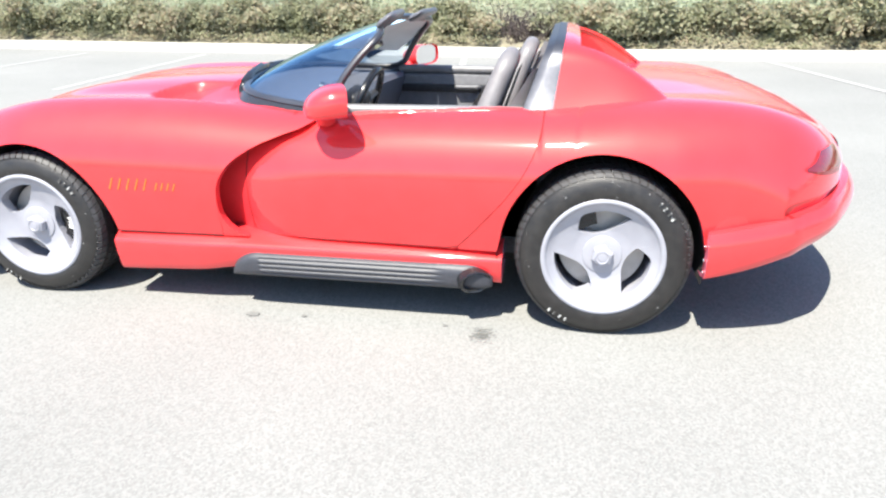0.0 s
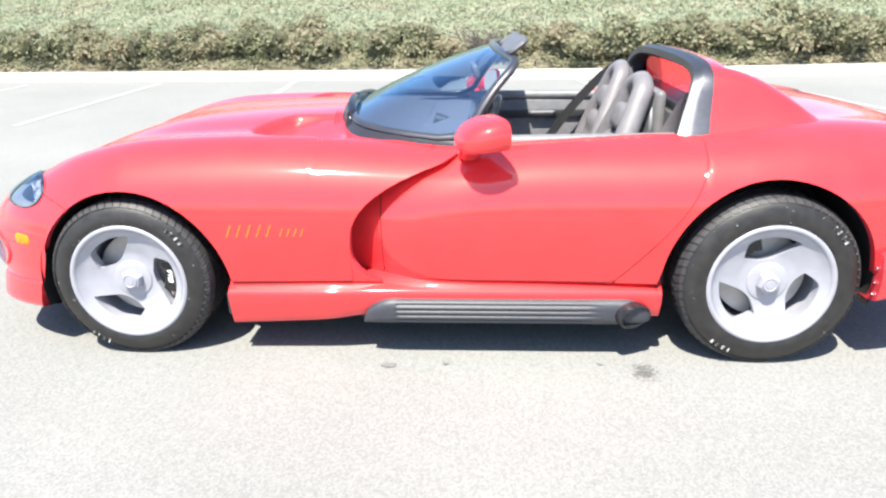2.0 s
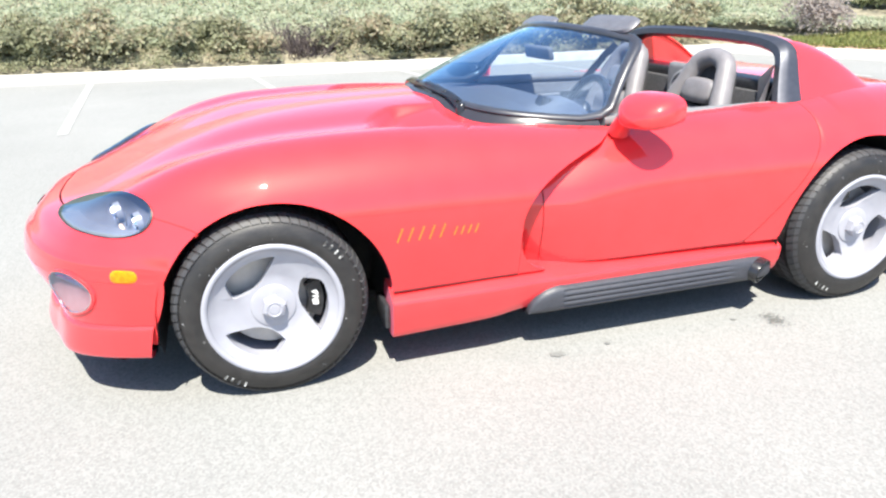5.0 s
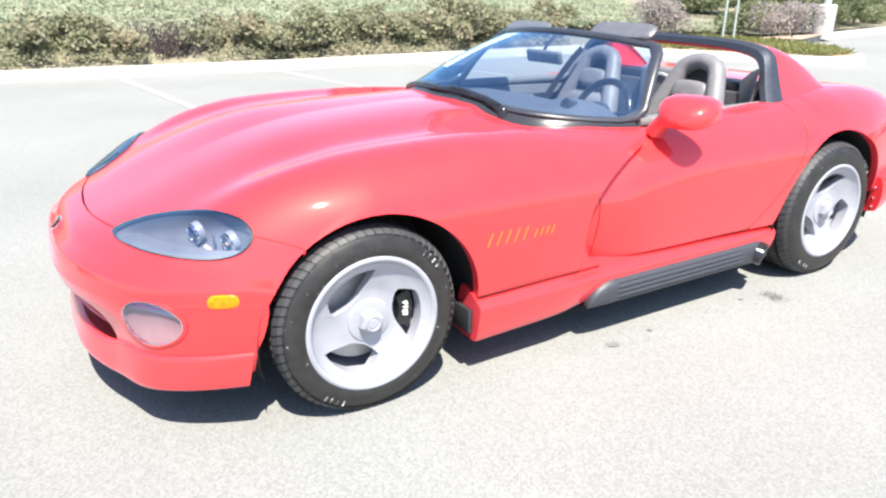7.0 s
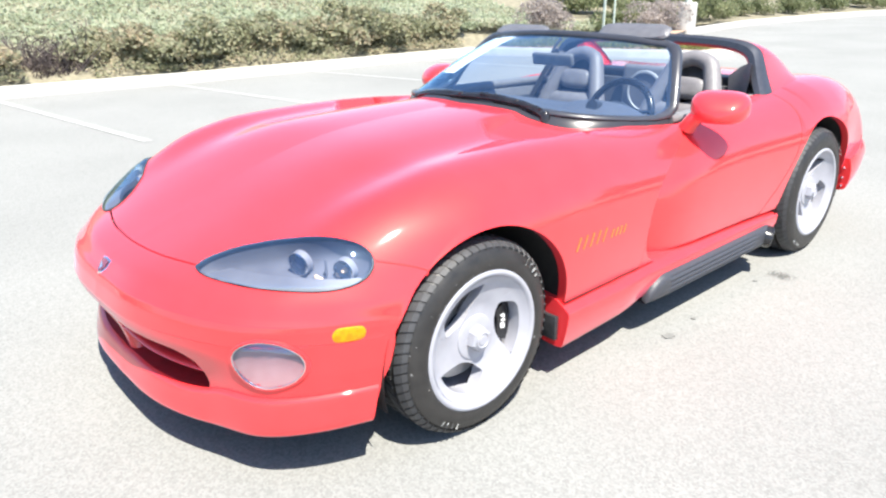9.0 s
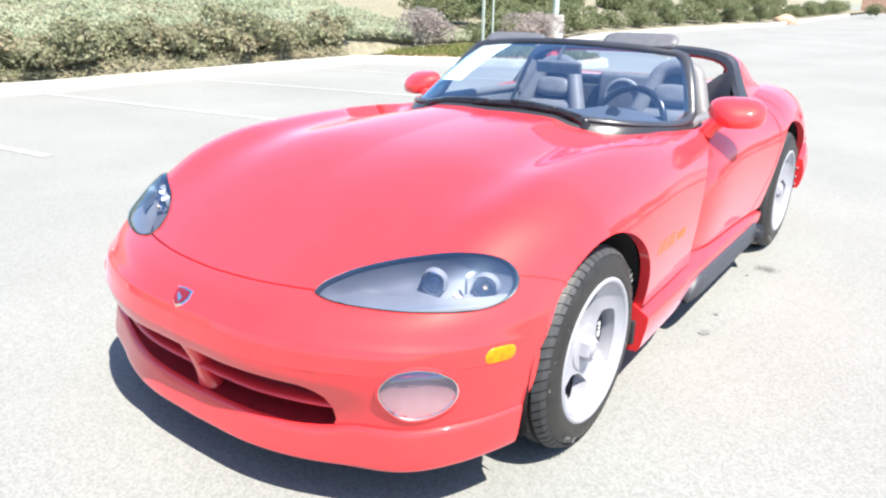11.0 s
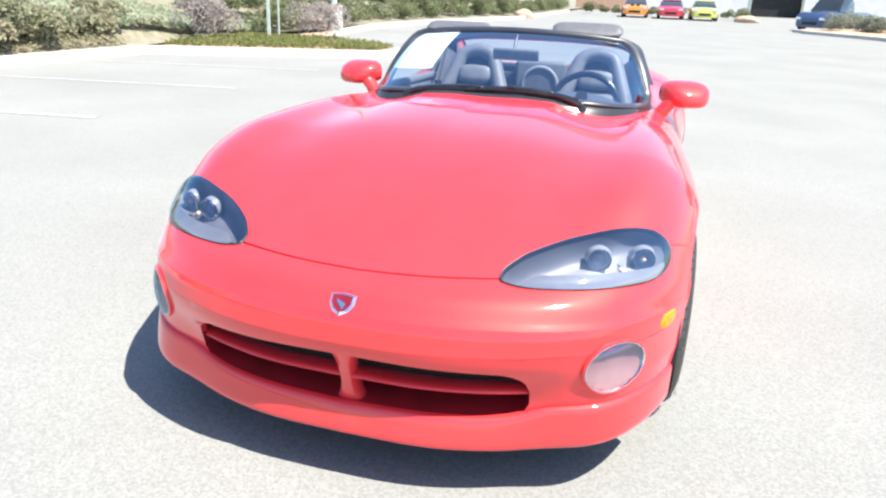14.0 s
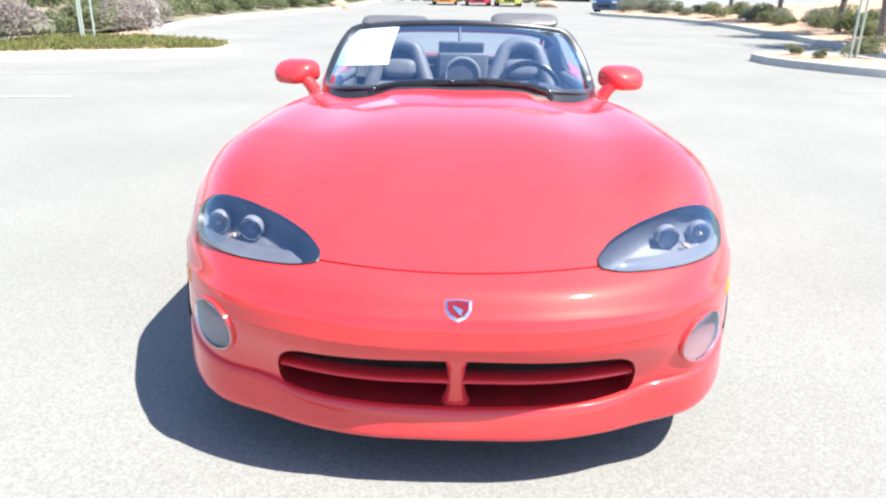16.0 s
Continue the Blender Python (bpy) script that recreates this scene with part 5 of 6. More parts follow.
# inner door panels
for sign in (1, -1):
    shape = Shape().box((0.05, -0.02, 0.30), (0.97, 0.02, 0.80), 0.012)
    shape.move(pose(0, sign * 0.665, 0, 0, 0, 0))
    inner = part("door_lining", shape, GREY_TRIM, car, "grey door lining")
    part("door_roll", Shape().tube([(x, sign * (door_top_y(x) - 0.025), 0.824) for x in np.linspace(0.08, 0.93, 12)], 0.0245, 14), DOOR_ROLL, inner, "pale grey padded top roll")
    part("door_band", Shape().box((0.10, sign * 0.635 - 0.008, 0.70), (0.94, sign * 0.635 + 0.008, 0.745), 0.006), BLACK_TRIM, inner, "black band along the door lining")
    part("door_pull", Shape().tube([(0.42, sign * 0.63, 0.73), (0.43, sign * 0.605, 0.735), (0.55, sign * 0.605, 0.735), (0.56, sign * 0.63, 0.73)], 0.010, 8), SILVER_TRIM, inner, "door pull")


def seat(parent_sign):
    """A high-backed bucket seat facing the nose, standing at its own origin."""
    s = thing("seat", "grey leather bucket seat with an open headrest", "car seat")
    tilt = math.radians(19)
    def back(y, h, off=0.0):
        return np.array([h * math.sin(tilt) - off * math.cos(tilt), y, 0.20 + h * math.cos(tilt) + off * math.sin(tilt)])
    # side bolsters meeting in an arch over the head
    path, rad = [], []
    half_y = spline([0, 0.2, 0.45, 0.66, 0.82, 0.94, 1.0], [0.215, 0.21, 0.19, 0.145, 0.112, 0.062, 0.0])
    half_h = spline([0, 0.2, 0.45, 0.66, 0.82, 0.94, 1.0], [0.0, 0.13, 0.30, 0.44, 0.54, 0.60, 0.615])
    for t in np.linspace(-1, 1, 49):
        u = 1 - abs(t)
        path.append(back(math.copysign(float(half_y(u)), t), float(half_h(u)), 0.02 - 0.03 * max(0, u - 0.6)))
        rad.append(0.055 - 0.015 * u)
    part("bolster", Shape().tube(path, rad, 14), LEATHER, s, "grey leather bolster arch")
    rows = []
    for h in np.linspace(0.0, 0.39, 22):
        w = 0.185 - 0.045 * (h / 0.39) ** 2
        rows.append([back(y, h, 0.036 + 0.024 * math.cos(y / 0.18 * 1.4) + 0.005 * math.cos(h * 60) - 0.05 * max(0, (h - 0.35) / 0.04) ** 2) for y in np.linspace(-w, w, 13)])
    part("back_pad", Shape().grid(rows), LEATHER, s, "grey leather back pad")
    shape = Shape().ball((0, 0, 0), (0.040, 0.105, 0.056), 14, 0.6)
    c = back(0, 0.455, 0.022)
    part("head_pad", shape.move(pose(c[0], c[1], c[2], 0, 21, 0)), LEATHER, s, "grey leather head pad")
    rows = []
    for h in np.linspace(-0.05, 0.592, 16):
        w = float(half_y(min(1.0, max(0.0, np.interp(h, [0.0, 0.13, 0.30, 0.44, 0.54, 0.60], [0.0, 0.2, 0.45, 0.66, 0.82, 0.94]))))) + 0.012
        rows.append([back(y, h, -0.030 - 0.018 * math.cos(y / w)) for y in np.linspace(-w, w, 11)])
    part("back_shell", Shape().grid(rows), LEATHER_DARK, s, "dark grey seat back shell")
    shape = Shape().box((-0.48, -0.17, 0.05), (0.02, 0.17, 0.20), 0.04, 3)
    part("cushion", shape, LEATHER, s, "grey leather seat cushion")
    for y in (-0.215, 0.215):
        part("cushion_bolster", Shape().tube([(-0.46, y, 0.15), (-0.2, y, 0.21), (0.05, y, 0.22)], [0.045, 0.055, 0.06], 12), LEATHER, s, "grey leather cushion bolster")
    part("seat_base", Shape().box((-0.42, -0.19, 0.0), (0.05, 0.19, 0.08), 0.01), BLACK_TRIM, s, "black seat base")
    return s


first = seat(-1)
second = copy_thing(first, pose(0.672, 0.360, 0.212))
first.matrix_basis = pose(0.622, -0.380, 0.228)
for s in (first, second):
    s.parent = car
# belts
for sign in (-1, 1):
    a, b = np.array([0.885, sign * 0.575, 1.0]), np.array([0.49, sign * 0.585, 0.50])
    rows = []
    for q in np.linspace(0, 1, 10):
        c = a + (b - a) * q + np.array([-0.055 * max(0.0, math.sin(math.pi * q)) ** 0.6 if sign > 0 else 0.0, -sign * 0.02 * math.sin(math.pi * q), 0])
        across = np.array([0.019, 0.004, -0.015]) if sign > 0 else np.array([0.016, -0.012, 0.010])
        rows.append([c + across, c + np.array([-0.003, 0, 0.001]), c - across])
    if sign > 0:
        part("seat_belt", Shape().grid(rows), BELT, car, "black seat belt webbing")
    a, b = np.array([0.985, sign * 0.60, 1.00]), np.array([0.93, sign * 0.585, 0.80])
    rows = []
    for q in np.linspace(0, 1, 6):
        c = a + (b - a) * q
        rows.append([c + np.array([0.012, 0.018, 0]), c - np.array([0.012, 0.018, 0])])
    part("belt_drop", Shape().grid(rows), BELT_LIGHT, car, "pale strap by the hoop")

# padded trim beside the seats, in front of the hoop's feet
for sign in (-1, 1):
    rows = []
    for q in np.linspace(0, 1, 10):
        rows.append([(0.80 + 0.12 * q, sign * (0.668 - 0.045 * q), 0.79 + 0.20 * q), (0.87 + 0.075 * q, sign * (0.640 - 0.045 * q), 0.79 + 0.20 * q), (0.93 + 0.03 * q, sign * (0.585 - 0.035 * q), 0.78 + 0.19 * q), (0.965, sign * (0.50 - 0.01 * q), 0.76 + 0.16 * q)])
    part("quarter_trim", Shape().grid(rows), LEATHER, car, "pale grey quarter trim")

# ---- ground, kerb and lines ----
KERB_A = np.array([0.0, 9.1])
TURN_LOT = math.atan(-0.06)
ALONG = np.array([math.cos(TURN_LOT), math.sin(TURN_LOT)])
ACROSS = np.array([-ALONG[1], ALONG[0]])


def rise(x):
    """The car park climbs very gently beyond the car's tail."""
    return 0.0113 * max(0.0, min(x, 90.0) - 2.0)


def lot(a, b, z=0.0):
    """A place by metres along the kerb and metres behind it."""
    p = KERB_A + ALONG * a + ACROSS * b
    return (p[0], p[1], z + rise(p[0]))


def asphalt():
    m = material("worn_asphalt", (0.216, 0.217, 0.209), 0.92, second=(0.252, 0.252, 0.243), scale=0.55, detail=5.0, low=0.3, high=0.72, bump=0.3, bump_scale=200.0, spec=0.1)
    nt = m.node_tree
    b = nt.nodes["Principled BSDF"]
    base = b.inputs["Base Color"].links[0].from_socket
    tc = nt.nodes.new("ShaderNodeTexCoord")
    grain = nt.nodes.new("ShaderNodeTexVoronoi")
    grain.inputs["Scale"].default_value = 140.0
    nt.links.new(tc.outputs["Object"], grain.inputs["Vector"])
    ramp = nt.nodes.new("ShaderNodeValToRGB")
    for e, p, c in zip(ramp.color_ramp.elements, (0.05, 0.75), ((0.80, 0.80, 0.795), (1.09, 1.09, 1.085))):
        e.position, e.color = p, rgb(c)
    nt.links.new(grain.outputs["Color"], ramp.inputs["Fac"])
    mul = nt.nodes.new("ShaderNodeMix")
    mul.data_type, mul.blend_type = "RGBA", "MULTIPLY"
    mul.inputs["Factor"].default_value = 1.0
    nt.links.new(base, mul.inputs["A"])
    nt.links.new(ramp.outputs["Color"], mul.inputs["B"])
    nt.links.new(mul.outputs["Result"], b.inputs["Base Color"])
    return m


ASPHALT = asphalt()
CONCRETE = material("kerb_concrete", (0.40, 0.385, 0.36), 0.85, second=(0.47, 0.455, 0.43), scale=5.0, bump=0.3, bump_scale=160.0)
LINE = material("worn_line_paint", (0.36, 0.36, 0.345), 0.8, second=(0.255, 0.255, 0.247), scale=22.0, low=0.42, high=0.66, spec=0.1)
SOIL = material("dry_soil", (0.30, 0.20, 0.14), 0.95, second=(0.46, 0.33, 0.24), scale=3.0, bump=0.6, bump_scale=60.0)
OIL = material("oil_stain", (0.15, 0.15, 0.143), 0.8, second=(0.205, 0.203, 0.193), scale=40.0)
xs = np.concatenate([[-600, -60, -20], np.linspace(-8, 30, 39), [40, 60, 90, 200, 600]])
shape = Shape().grid([[(x, y, rise(x)) for y in (-600, -60, -12, 0, 12, 60, 600)] for x in xs])
tagged(part("ground", shape, ASPHALT), "pale sunlit asphalt of a car park", "car park", kind="structure")


def kerb(name, line, label, width=0.16, height=0.15):
    """A kerb along a line of (x, y); its back lies to the left of the way along it."""
    p = np.asarray(line, float)
    t = np.gradient(p, axis=0)
    t /= np.linalg.norm(t, axis=1)[:, None]
    n = np.stack([-t[:, 1], t[:, 0]], 1)
    prof = [(-0.025, -0.02), (-0.005, height - 0.035), (0.008, height - 0.008), (0.03, height), (width, height), (width, -0.02)]
    rows = [[(q[0] + m[0] * b, q[1] + m[1] * b, z + rise(q[0])) for b, z in prof] for q, m in zip(p, n)]
    return tagged(part(name, Shape().grid(rows).poly(rows[0]).poly(rows[-1]), CONCRETE, angle=30), label, "kerb", kind="structure")


ISLAND_A = 8.1
kerb("kerb", [lot(a, 0)[:2] for a in np.linspace(-40, ISLAND_A, 60)], "pale concrete kerb along the planting")
bend = [(8.07, 8.63), (8.45, 7.85), (9.0, 6.7), (9.6, 5.4), (9.95, 4.75), (10.25, 4.42), (10.7, 4.3), (11.1, 4.5), (11.4, 4.95), (11.9, 5.9), (12.8, 6.9), (14.0, 7.6), (16.0, 8.1)]
kerb("island_kerb", bend + [(x, float(np.interp(x, [16, 20, 26, 36, 60], [8.1, 8.7, 8.3, 6.5, 6.5]))) for x in np.linspace(17.5, 60, 30)], "pale concrete kerb round the planted island")
island = thing("planting_island", "planted island with soil inside a concrete kerb", "island", kind="structure")
shape = Shape()
c = np.mean(bend, axis=0)
ringp = [(c[0] + (x - c[0]) * 0.93, c[1] + (y - c[1]) * 0.96, 0.145 + rise(x)) for x, y in bend]
shape.fan(ringp, (c[0], c[1], 0.22 + rise(c[0])))
part("island_soil", shape, SOIL, island)
for k in range(-4, 4):
    shape = Shape().grid([[(-0.25 + 2.58 * k + (-0.47 - 0.15 * k) * q + w, 4.66 + 4.36 * q, 0.004 + rise(-0.25 + 2.58 * k + (-0.47 - 0.15 * k) * q + w)) for q in np.linspace(0, 1, 12)] for w in (-0.05, 0.05)])
    tagged(part("parking_line", shape, LINE), "worn white parking bay line on the asphalt", "road marking", "parking bay lines", "structure")
for (x0, y0), (x1, y1) in (((6.93, -5.63), (6.88, -9.25)), ((14.83, -6.14), (14.10, -7.75))):
    shape = Shape().grid([[(x0 + (x1 - x0) * q + w, y0 + (y1 - y0) * q, 0.004 + rise(x0 + (x1 - x0) * q + w)) for q in np.linspace(0, 1, 6)] for w in (-0.05, 0.05)])
    tagged(part("parking_line", shape, LINE), "worn white parking bay line on the asphalt", "road marking", "parking bay lines", "structure")
# stains on the asphalt
def stain(x, y, rx, ry, seed, label):
    r = random.Random(seed)
    pts = [(x + rx * (0.75 + 0.5 * r.random()) * math.cos(a), y + ry * (0.75 + 0.5 * r.random()) * math.sin(a), 0.0045 + rise(x)) for a in np.linspace(0, 2 * np.pi, 22, endpoint=False)]
    tagged(part("oil_stain", Shape().fan(pts, (x, y, 0.0045 + rise(x))), OIL), label, "stain", "stains on the asphalt", "structure")
r = random.Random(5)


def soaked(name, colour, centre, reach):
    """Oil soaked into the asphalt: dense at the middle, breaking up into specks outwards."""
    m = bpy.data.materials.new(name)
    m.use_nodes = True
    nt = m.node_tree
    shader = nt.nodes["Principled BSDF"]
    shader.inputs["Base Color"].default_value = rgb(colour)
    shader.inputs["Roughness"].default_value = 0.75
    geo = nt.nodes.new("ShaderNodeNewGeometry")
    away = nt.nodes.new("ShaderNodeVectorMath")
    away.operation = "SUBTRACT"
    away.inputs[1].default_value = centre
    scaled = nt.nodes.new("ShaderNodeVectorMath")
    scaled.operation = "DIVIDE"
    scaled.inputs[1].default_value = reach
    size = nt.nodes.new("ShaderNodeVectorMath")
    size.operation = "LENGTH"
    noise = nt.nodes.new("ShaderNodeTexNoise")
    noise.inputs["Scale"].default_value = 62.0
    noise.inputs["Detail"].default_value = 5.0
    noise.inputs["Roughness"].default_value = 0.65
    spots = nt.nodes.new("ShaderNodeMath")
    spots.operation = "MULTIPLY_ADD"
    spots.inputs[1].default_value, spots.inputs[2].default_value = 5.0, -1.45
    fade = nt.nodes.new("ShaderNodeMath")
    fade.operation = "MULTIPLY_ADD"
    fade.inputs[1].default_value = -2.3
    cover = nt.nodes.new("ShaderNodeMapRange")
    cover.inputs["To Max"].default_value = 0.72
    nt.links.new(geo.outputs["Position"], away.inputs[0])
    nt.links.new(geo.outputs["Position"], noise.inputs["Vector"])
    nt.links.new(away.outputs["Vector"], scaled.inputs[0])
    nt.links.new(scaled.outputs["Vector"], size.inputs[0])
    nt.links.new(noise.outputs[0], spots.inputs[0])
    nt.links.new(size.outputs["Value"], fade.inputs[0])
    nt.links.new(spots.outputs[0], fade.inputs[2])
    nt.links.new(fade.outputs[0], cover.inputs["Value"])
    nt.links.new(cover.outputs["Result"], shader.inputs["Alpha"])
    return m


r = random.Random(5)
centre = (0.775, -0.992, 0.0045 + rise(0.775))
SOAKED = soaked("soaked_oil", (0.12, 0.118, 0.11), centre, (0.105, 0.135, 1.0))
pts = [(centre[0] + 0.13 * math.cos(a), centre[1] + 0.17 * math.sin(a), 0.0045 + rise(centre[0] + 0.13 * math.cos(a))) for a in np.linspace(0, 2 * np.pi, 32, endpoint=False)]
tagged(part("oil_stain", Shape().fan(pts, centre), SOAKED), "dark speckled oil stain soaked into the asphalt", "stain", "stains on the asphalt", "structure")
stain(-0.205, -0.955, 0.03, 0.02, 2, "small dark oil spot on the asphalt")
stain(0.02, -0.94, 0.012, 0.01, 3, "small dark oil spot on the asphalt")
stain(0.62, -0.93, 0.012, 0.009, 4, "small dark oil spot on the asphalt")

# ---- bank with groundcover ----
BANK = material("overgrown_soil", (0.16, 0.145, 0.10), 0.95, second=(0.25, 0.225, 0.16), scale=7.0, bump=1.0, bump_scale=45.0)
bank_z = linear([0.12, 0.30, 0.55, 0.9, 1.6, 3.0, 6.0, 12.0, 30.0], [0.13, 0.15, 0.30, 0.50, 0.62, 0.90, 1.60, 3.2, 7.0])
GAP_A = 0.25
def bank_height(a, b):
    g = math.exp(-((a - GAP_A) / 0.45) ** 2) * math.exp(-((b - 0.9) / 0.9) ** 2)
    bump = 0.10 * noise.noise((a * 0.6, b * 0.6, 3.1)) * min(1, b)
    far = float(np.interp(a, [8.5, 12.0], [0.0, 1.0]))
    low = float(np.interp(b, [0.12, 3.0, 8.0, 30], [0.14, 0.35, 1.2, 4.0]))
    return (float(bank_z(b)) * (1 - far) + low * far) * (1 - 0.75 * g) + bump
def bank_front(a):
    """How far behind the straight kerb's line the bank begins; it runs round the island."""
    x, y = lot(a, 0)[:2]
    return max(0.0, float(np.interp(x, [7.5, 8.6, 12.8, 16, 20, 26, 36, 90], [-9, 8.75, 8.75, 8.75, 8.85, 8.45, 6.65, 6.65])) - y)


shape = Shape().grid([[lot(a, b + bank_front(a), bank_height(a, b)) for b in (0.12, 0.25, 0.4, 0.6, 0.9, 1.3, 1.8, 2.5, 3.5, 5, 7, 10, 15, 30)] for a in np.linspace(-45, 75, 161)])
tagged(part("bank", shape, BANK), "bank grown over with low plants behind the kerb", "bank", kind="structure")


def foliage(name, tones, rough=0.75):
    """Leaves whose tone changes from leaf to leaf and over the plant."""
    m = bpy.data.materials.new(name)
    m.use_nodes = True
    nt = m.node_tree
    b = nt.nodes["Principled BSDF"]
    b.inputs["Roughness"].default_value = rough
    b.inputs["Specular IOR Level"].default_value = 0.25
    g = nt.nodes.new("ShaderNodeNewGeometry")
    tc = nt.nodes.new("ShaderNodeTexCoord")
    n = nt.nodes.new("ShaderNodeTexNoise")
    n.inputs["Scale"].default_value, n.inputs["Detail"].default_value = 1.1, 3.0
    nt.links.new(g.outputs["Position"], n.inputs["Vector"])
    add = nt.nodes.new("ShaderNodeMath")
    add.operation = "MULTIPLY_ADD"
    add.inputs[1].default_value = 0.45
    nt.links.new(g.outputs["Random Per Island"], add.inputs[0])
    nt.links.new(n.outputs["Fac"], add.inputs[2])
    ramp = nt.nodes.new("ShaderNodeValToRGB")
    el = ramp.color_ramp.elements
    el[0].position, el[0].color = 0.35, rgb(tones[0])
    el[1].position, el[1].color = 1.0, rgb(tones[-1])
    for k, t in enumerate(tones[1:-1]):
        e = el.new(0.35 + 0.65 * (k + 1) / (len(tones) - 1))
        e.color = rgb(t)
    nt.links.new(add.outputs[0], ramp.inputs["Fac"])
    nt.links.new(ramp.outputs["Color"], b.inputs["Base Color"])
    tr = nt.nodes.new("ShaderNodeBsdfTranslucent")
    nt.links.new(ramp.outputs["Color"], tr.inputs["Color"])
    mix = nt.nodes.new("ShaderNodeMixShader")
    mix.inputs["Fac"].default_value = 0.45
    nt.links.new(b.outputs[0], mix.inputs[1])
    nt.links.new(tr.outputs[0], mix.inputs[2])
    nt.links.new(mix.outputs[0], nt.nodes["Material Output"].inputs["Surface"])
    return m


LEAF_GREY = foliage("grey_green_groundcover", [(0.27, 0.31, 0.20), (0.34, 0.38, 0.26), (0.40, 0.43, 0.31), (0.44, 0.42, 0.31)])
LEAF_DARK = foliage("olive_shrub_leaves", [(0.21, 0.222, 0.13), (0.28, 0.29, 0.178), (0.34, 0.335, 0.225), (0.40, 0.33, 0.23)])
LEAF_GRASS = foliage("bright_groundcover", [(0.16, 0.19, 0.06), (0.24, 0.26, 0.09), (0.32, 0.29, 0.13)])
LEAF_PURPLE = foliage("dry_purple_shrub", [(0.26, 0.225, 0.21), (0.37, 0.325, 0.30), (0.46, 0.40, 0.37)])
LEAF_GREEN = foliage("garden_green_leaves", [(0.12, 0.15, 0.07), (0.20, 0.23, 0.12), (0.29, 0.29, 0.17)])
LEAF_SAGE = foliage("sage_leaves", [(0.20, 0.22, 0.16), (0.27, 0.29, 0.22), (0.34, 0.35, 0.28)])


def leaves(points, normals, size, rng, narrow=0.45, lift=0.5, flat=0.0):
    """Small folded leaves at the points, each of two triangles, turned about at random."""
    n = len(points)
    d = rng.normal(size=(n, 3)) * (1 - lift) + normals * lift
    d -= normals * (d * normals).sum(axis=1)[:, None] * flat
    d /= np.linalg.norm(d, axis=1)[:, None]
    s = np.cross(d, rng.normal(size=(n, 3)) * (1 - flat) + normals * flat)
    s /= np.linalg.norm(s, axis=1)[:, None] + 1e-9
    L = (size * (0.6 + 0.8 * rng.random(n)))[:, None]
    fold = np.cross(s, d) * L * 0.12
    v = np.stack([points, points + d * L * 0.5 + s * L * narrow * 0.5 + fold, points + d * L, points + d * L * 0.5 - s * L * narrow * 0.5 + fold], 1).reshape(-1, 3)
    f = np.arange(4 * n).reshape(-1, 4)
    return v, f


def leaf_mesh(name, v, f, mat):
    me = bpy.data.meshes.new(name)
    me.from_pydata(v.tolist(), [], f.tolist())
    me.materials.append(mat)
    return me


def dome_points(n, rng, size, lumps=9, inner=0.72):
    """Points and outward directions over the lumpy shell of a shrub."""
    cent = rng.normal(size=(lumps, 3)) * np.array(size) * 0.42
    cent[:, 2] = np.abs(cent[:, 2]) * 0.9 + size[2] * 0.35
    rad = np.array(size) * (0.42 + 0.25 * rng.random((lumps, 1)))
    k = rng.integers(0, lumps, n)
    d = rng.normal(size=(n, 3))
    d /= np.linalg.norm(d, axis=1)[:, None]
    d[:, 2] = np.where(d[:, 2] < -0.35, -d[:, 2], d[:, 2])
    p = cent[k] + d * rad[k] * (inner + (1 - inner) * rng.random((n, 1)))
    p[:, 2] = np.maximum(p[:, 2], 0.02)
    return p, d


rng = np.random.default_rng(7)
skirt = []
for k in range(5):
    p, d = dome_points(2400, rng, (0.50, 0.42, 0.40))
    v, f = leaves(p, d * 0.6 + np.array([0, 0, 0.4]), 0.075, rng, 0.6, 0.35, 0.55)
    skirt.append(leaf_mesh("shrub_leaves", v, f, LEAF_DARK))
r = random.Random(11)
a = -17.0
while a < 7.9:
    if abs(a - GAP_A) > 0.55:
        b = 0.66 + 0.16 * r.random()
        s = 0.85 + 0.35 * r.random()
        ob = new("groundcover_shrub", skirt[r.randrange(5)])
        ob.matrix_basis = pose(*lot(a, b, bank_height(a, b) - 0.14), 0, 0, r.random() * 360) @ Matrix.Diagonal((s, s, s * (0.85 + 0.3 * r.random()), 1))
        tagged(ob, "olive-brown leafy shrub spilling towards the kerb", "shrub", "shrubs along the kerb")
    a += 0.40 + 0.18 * r.random()
# bare twigs in the gap
shape = Shape()
for k in range(260):
    x0 = GAP_A + r.gauss(0, 0.26)
    y0 = 0.5 + r.random() * 0.8
    p0 = np.array(lot(x0, y0, bank_height(x0, y0)))
    p1 = p0 + np.array([r.gauss(0, 0.16), r.gauss(0, 0.16), 0.16 + 0.3 * r.random()])
    p2 = p1 + np.array([r.gauss(0, 0.1), r.gauss(0, 0.1), 0.08 * r.random()])
    shape.tube([p0, p1, p2], [0.009, 0.006, 0.003], 4, cap=False)
TWIG = material("dead_twigs", (0.06, 0.046, 0.044), 0.9, second=(0.11, 0.088, 0.082), scale=30.0)
tagged(part("dead_twigs", shape, TWIG), "bare dead twigs in a gap of the groundcover", "twigs", kind="stuff")


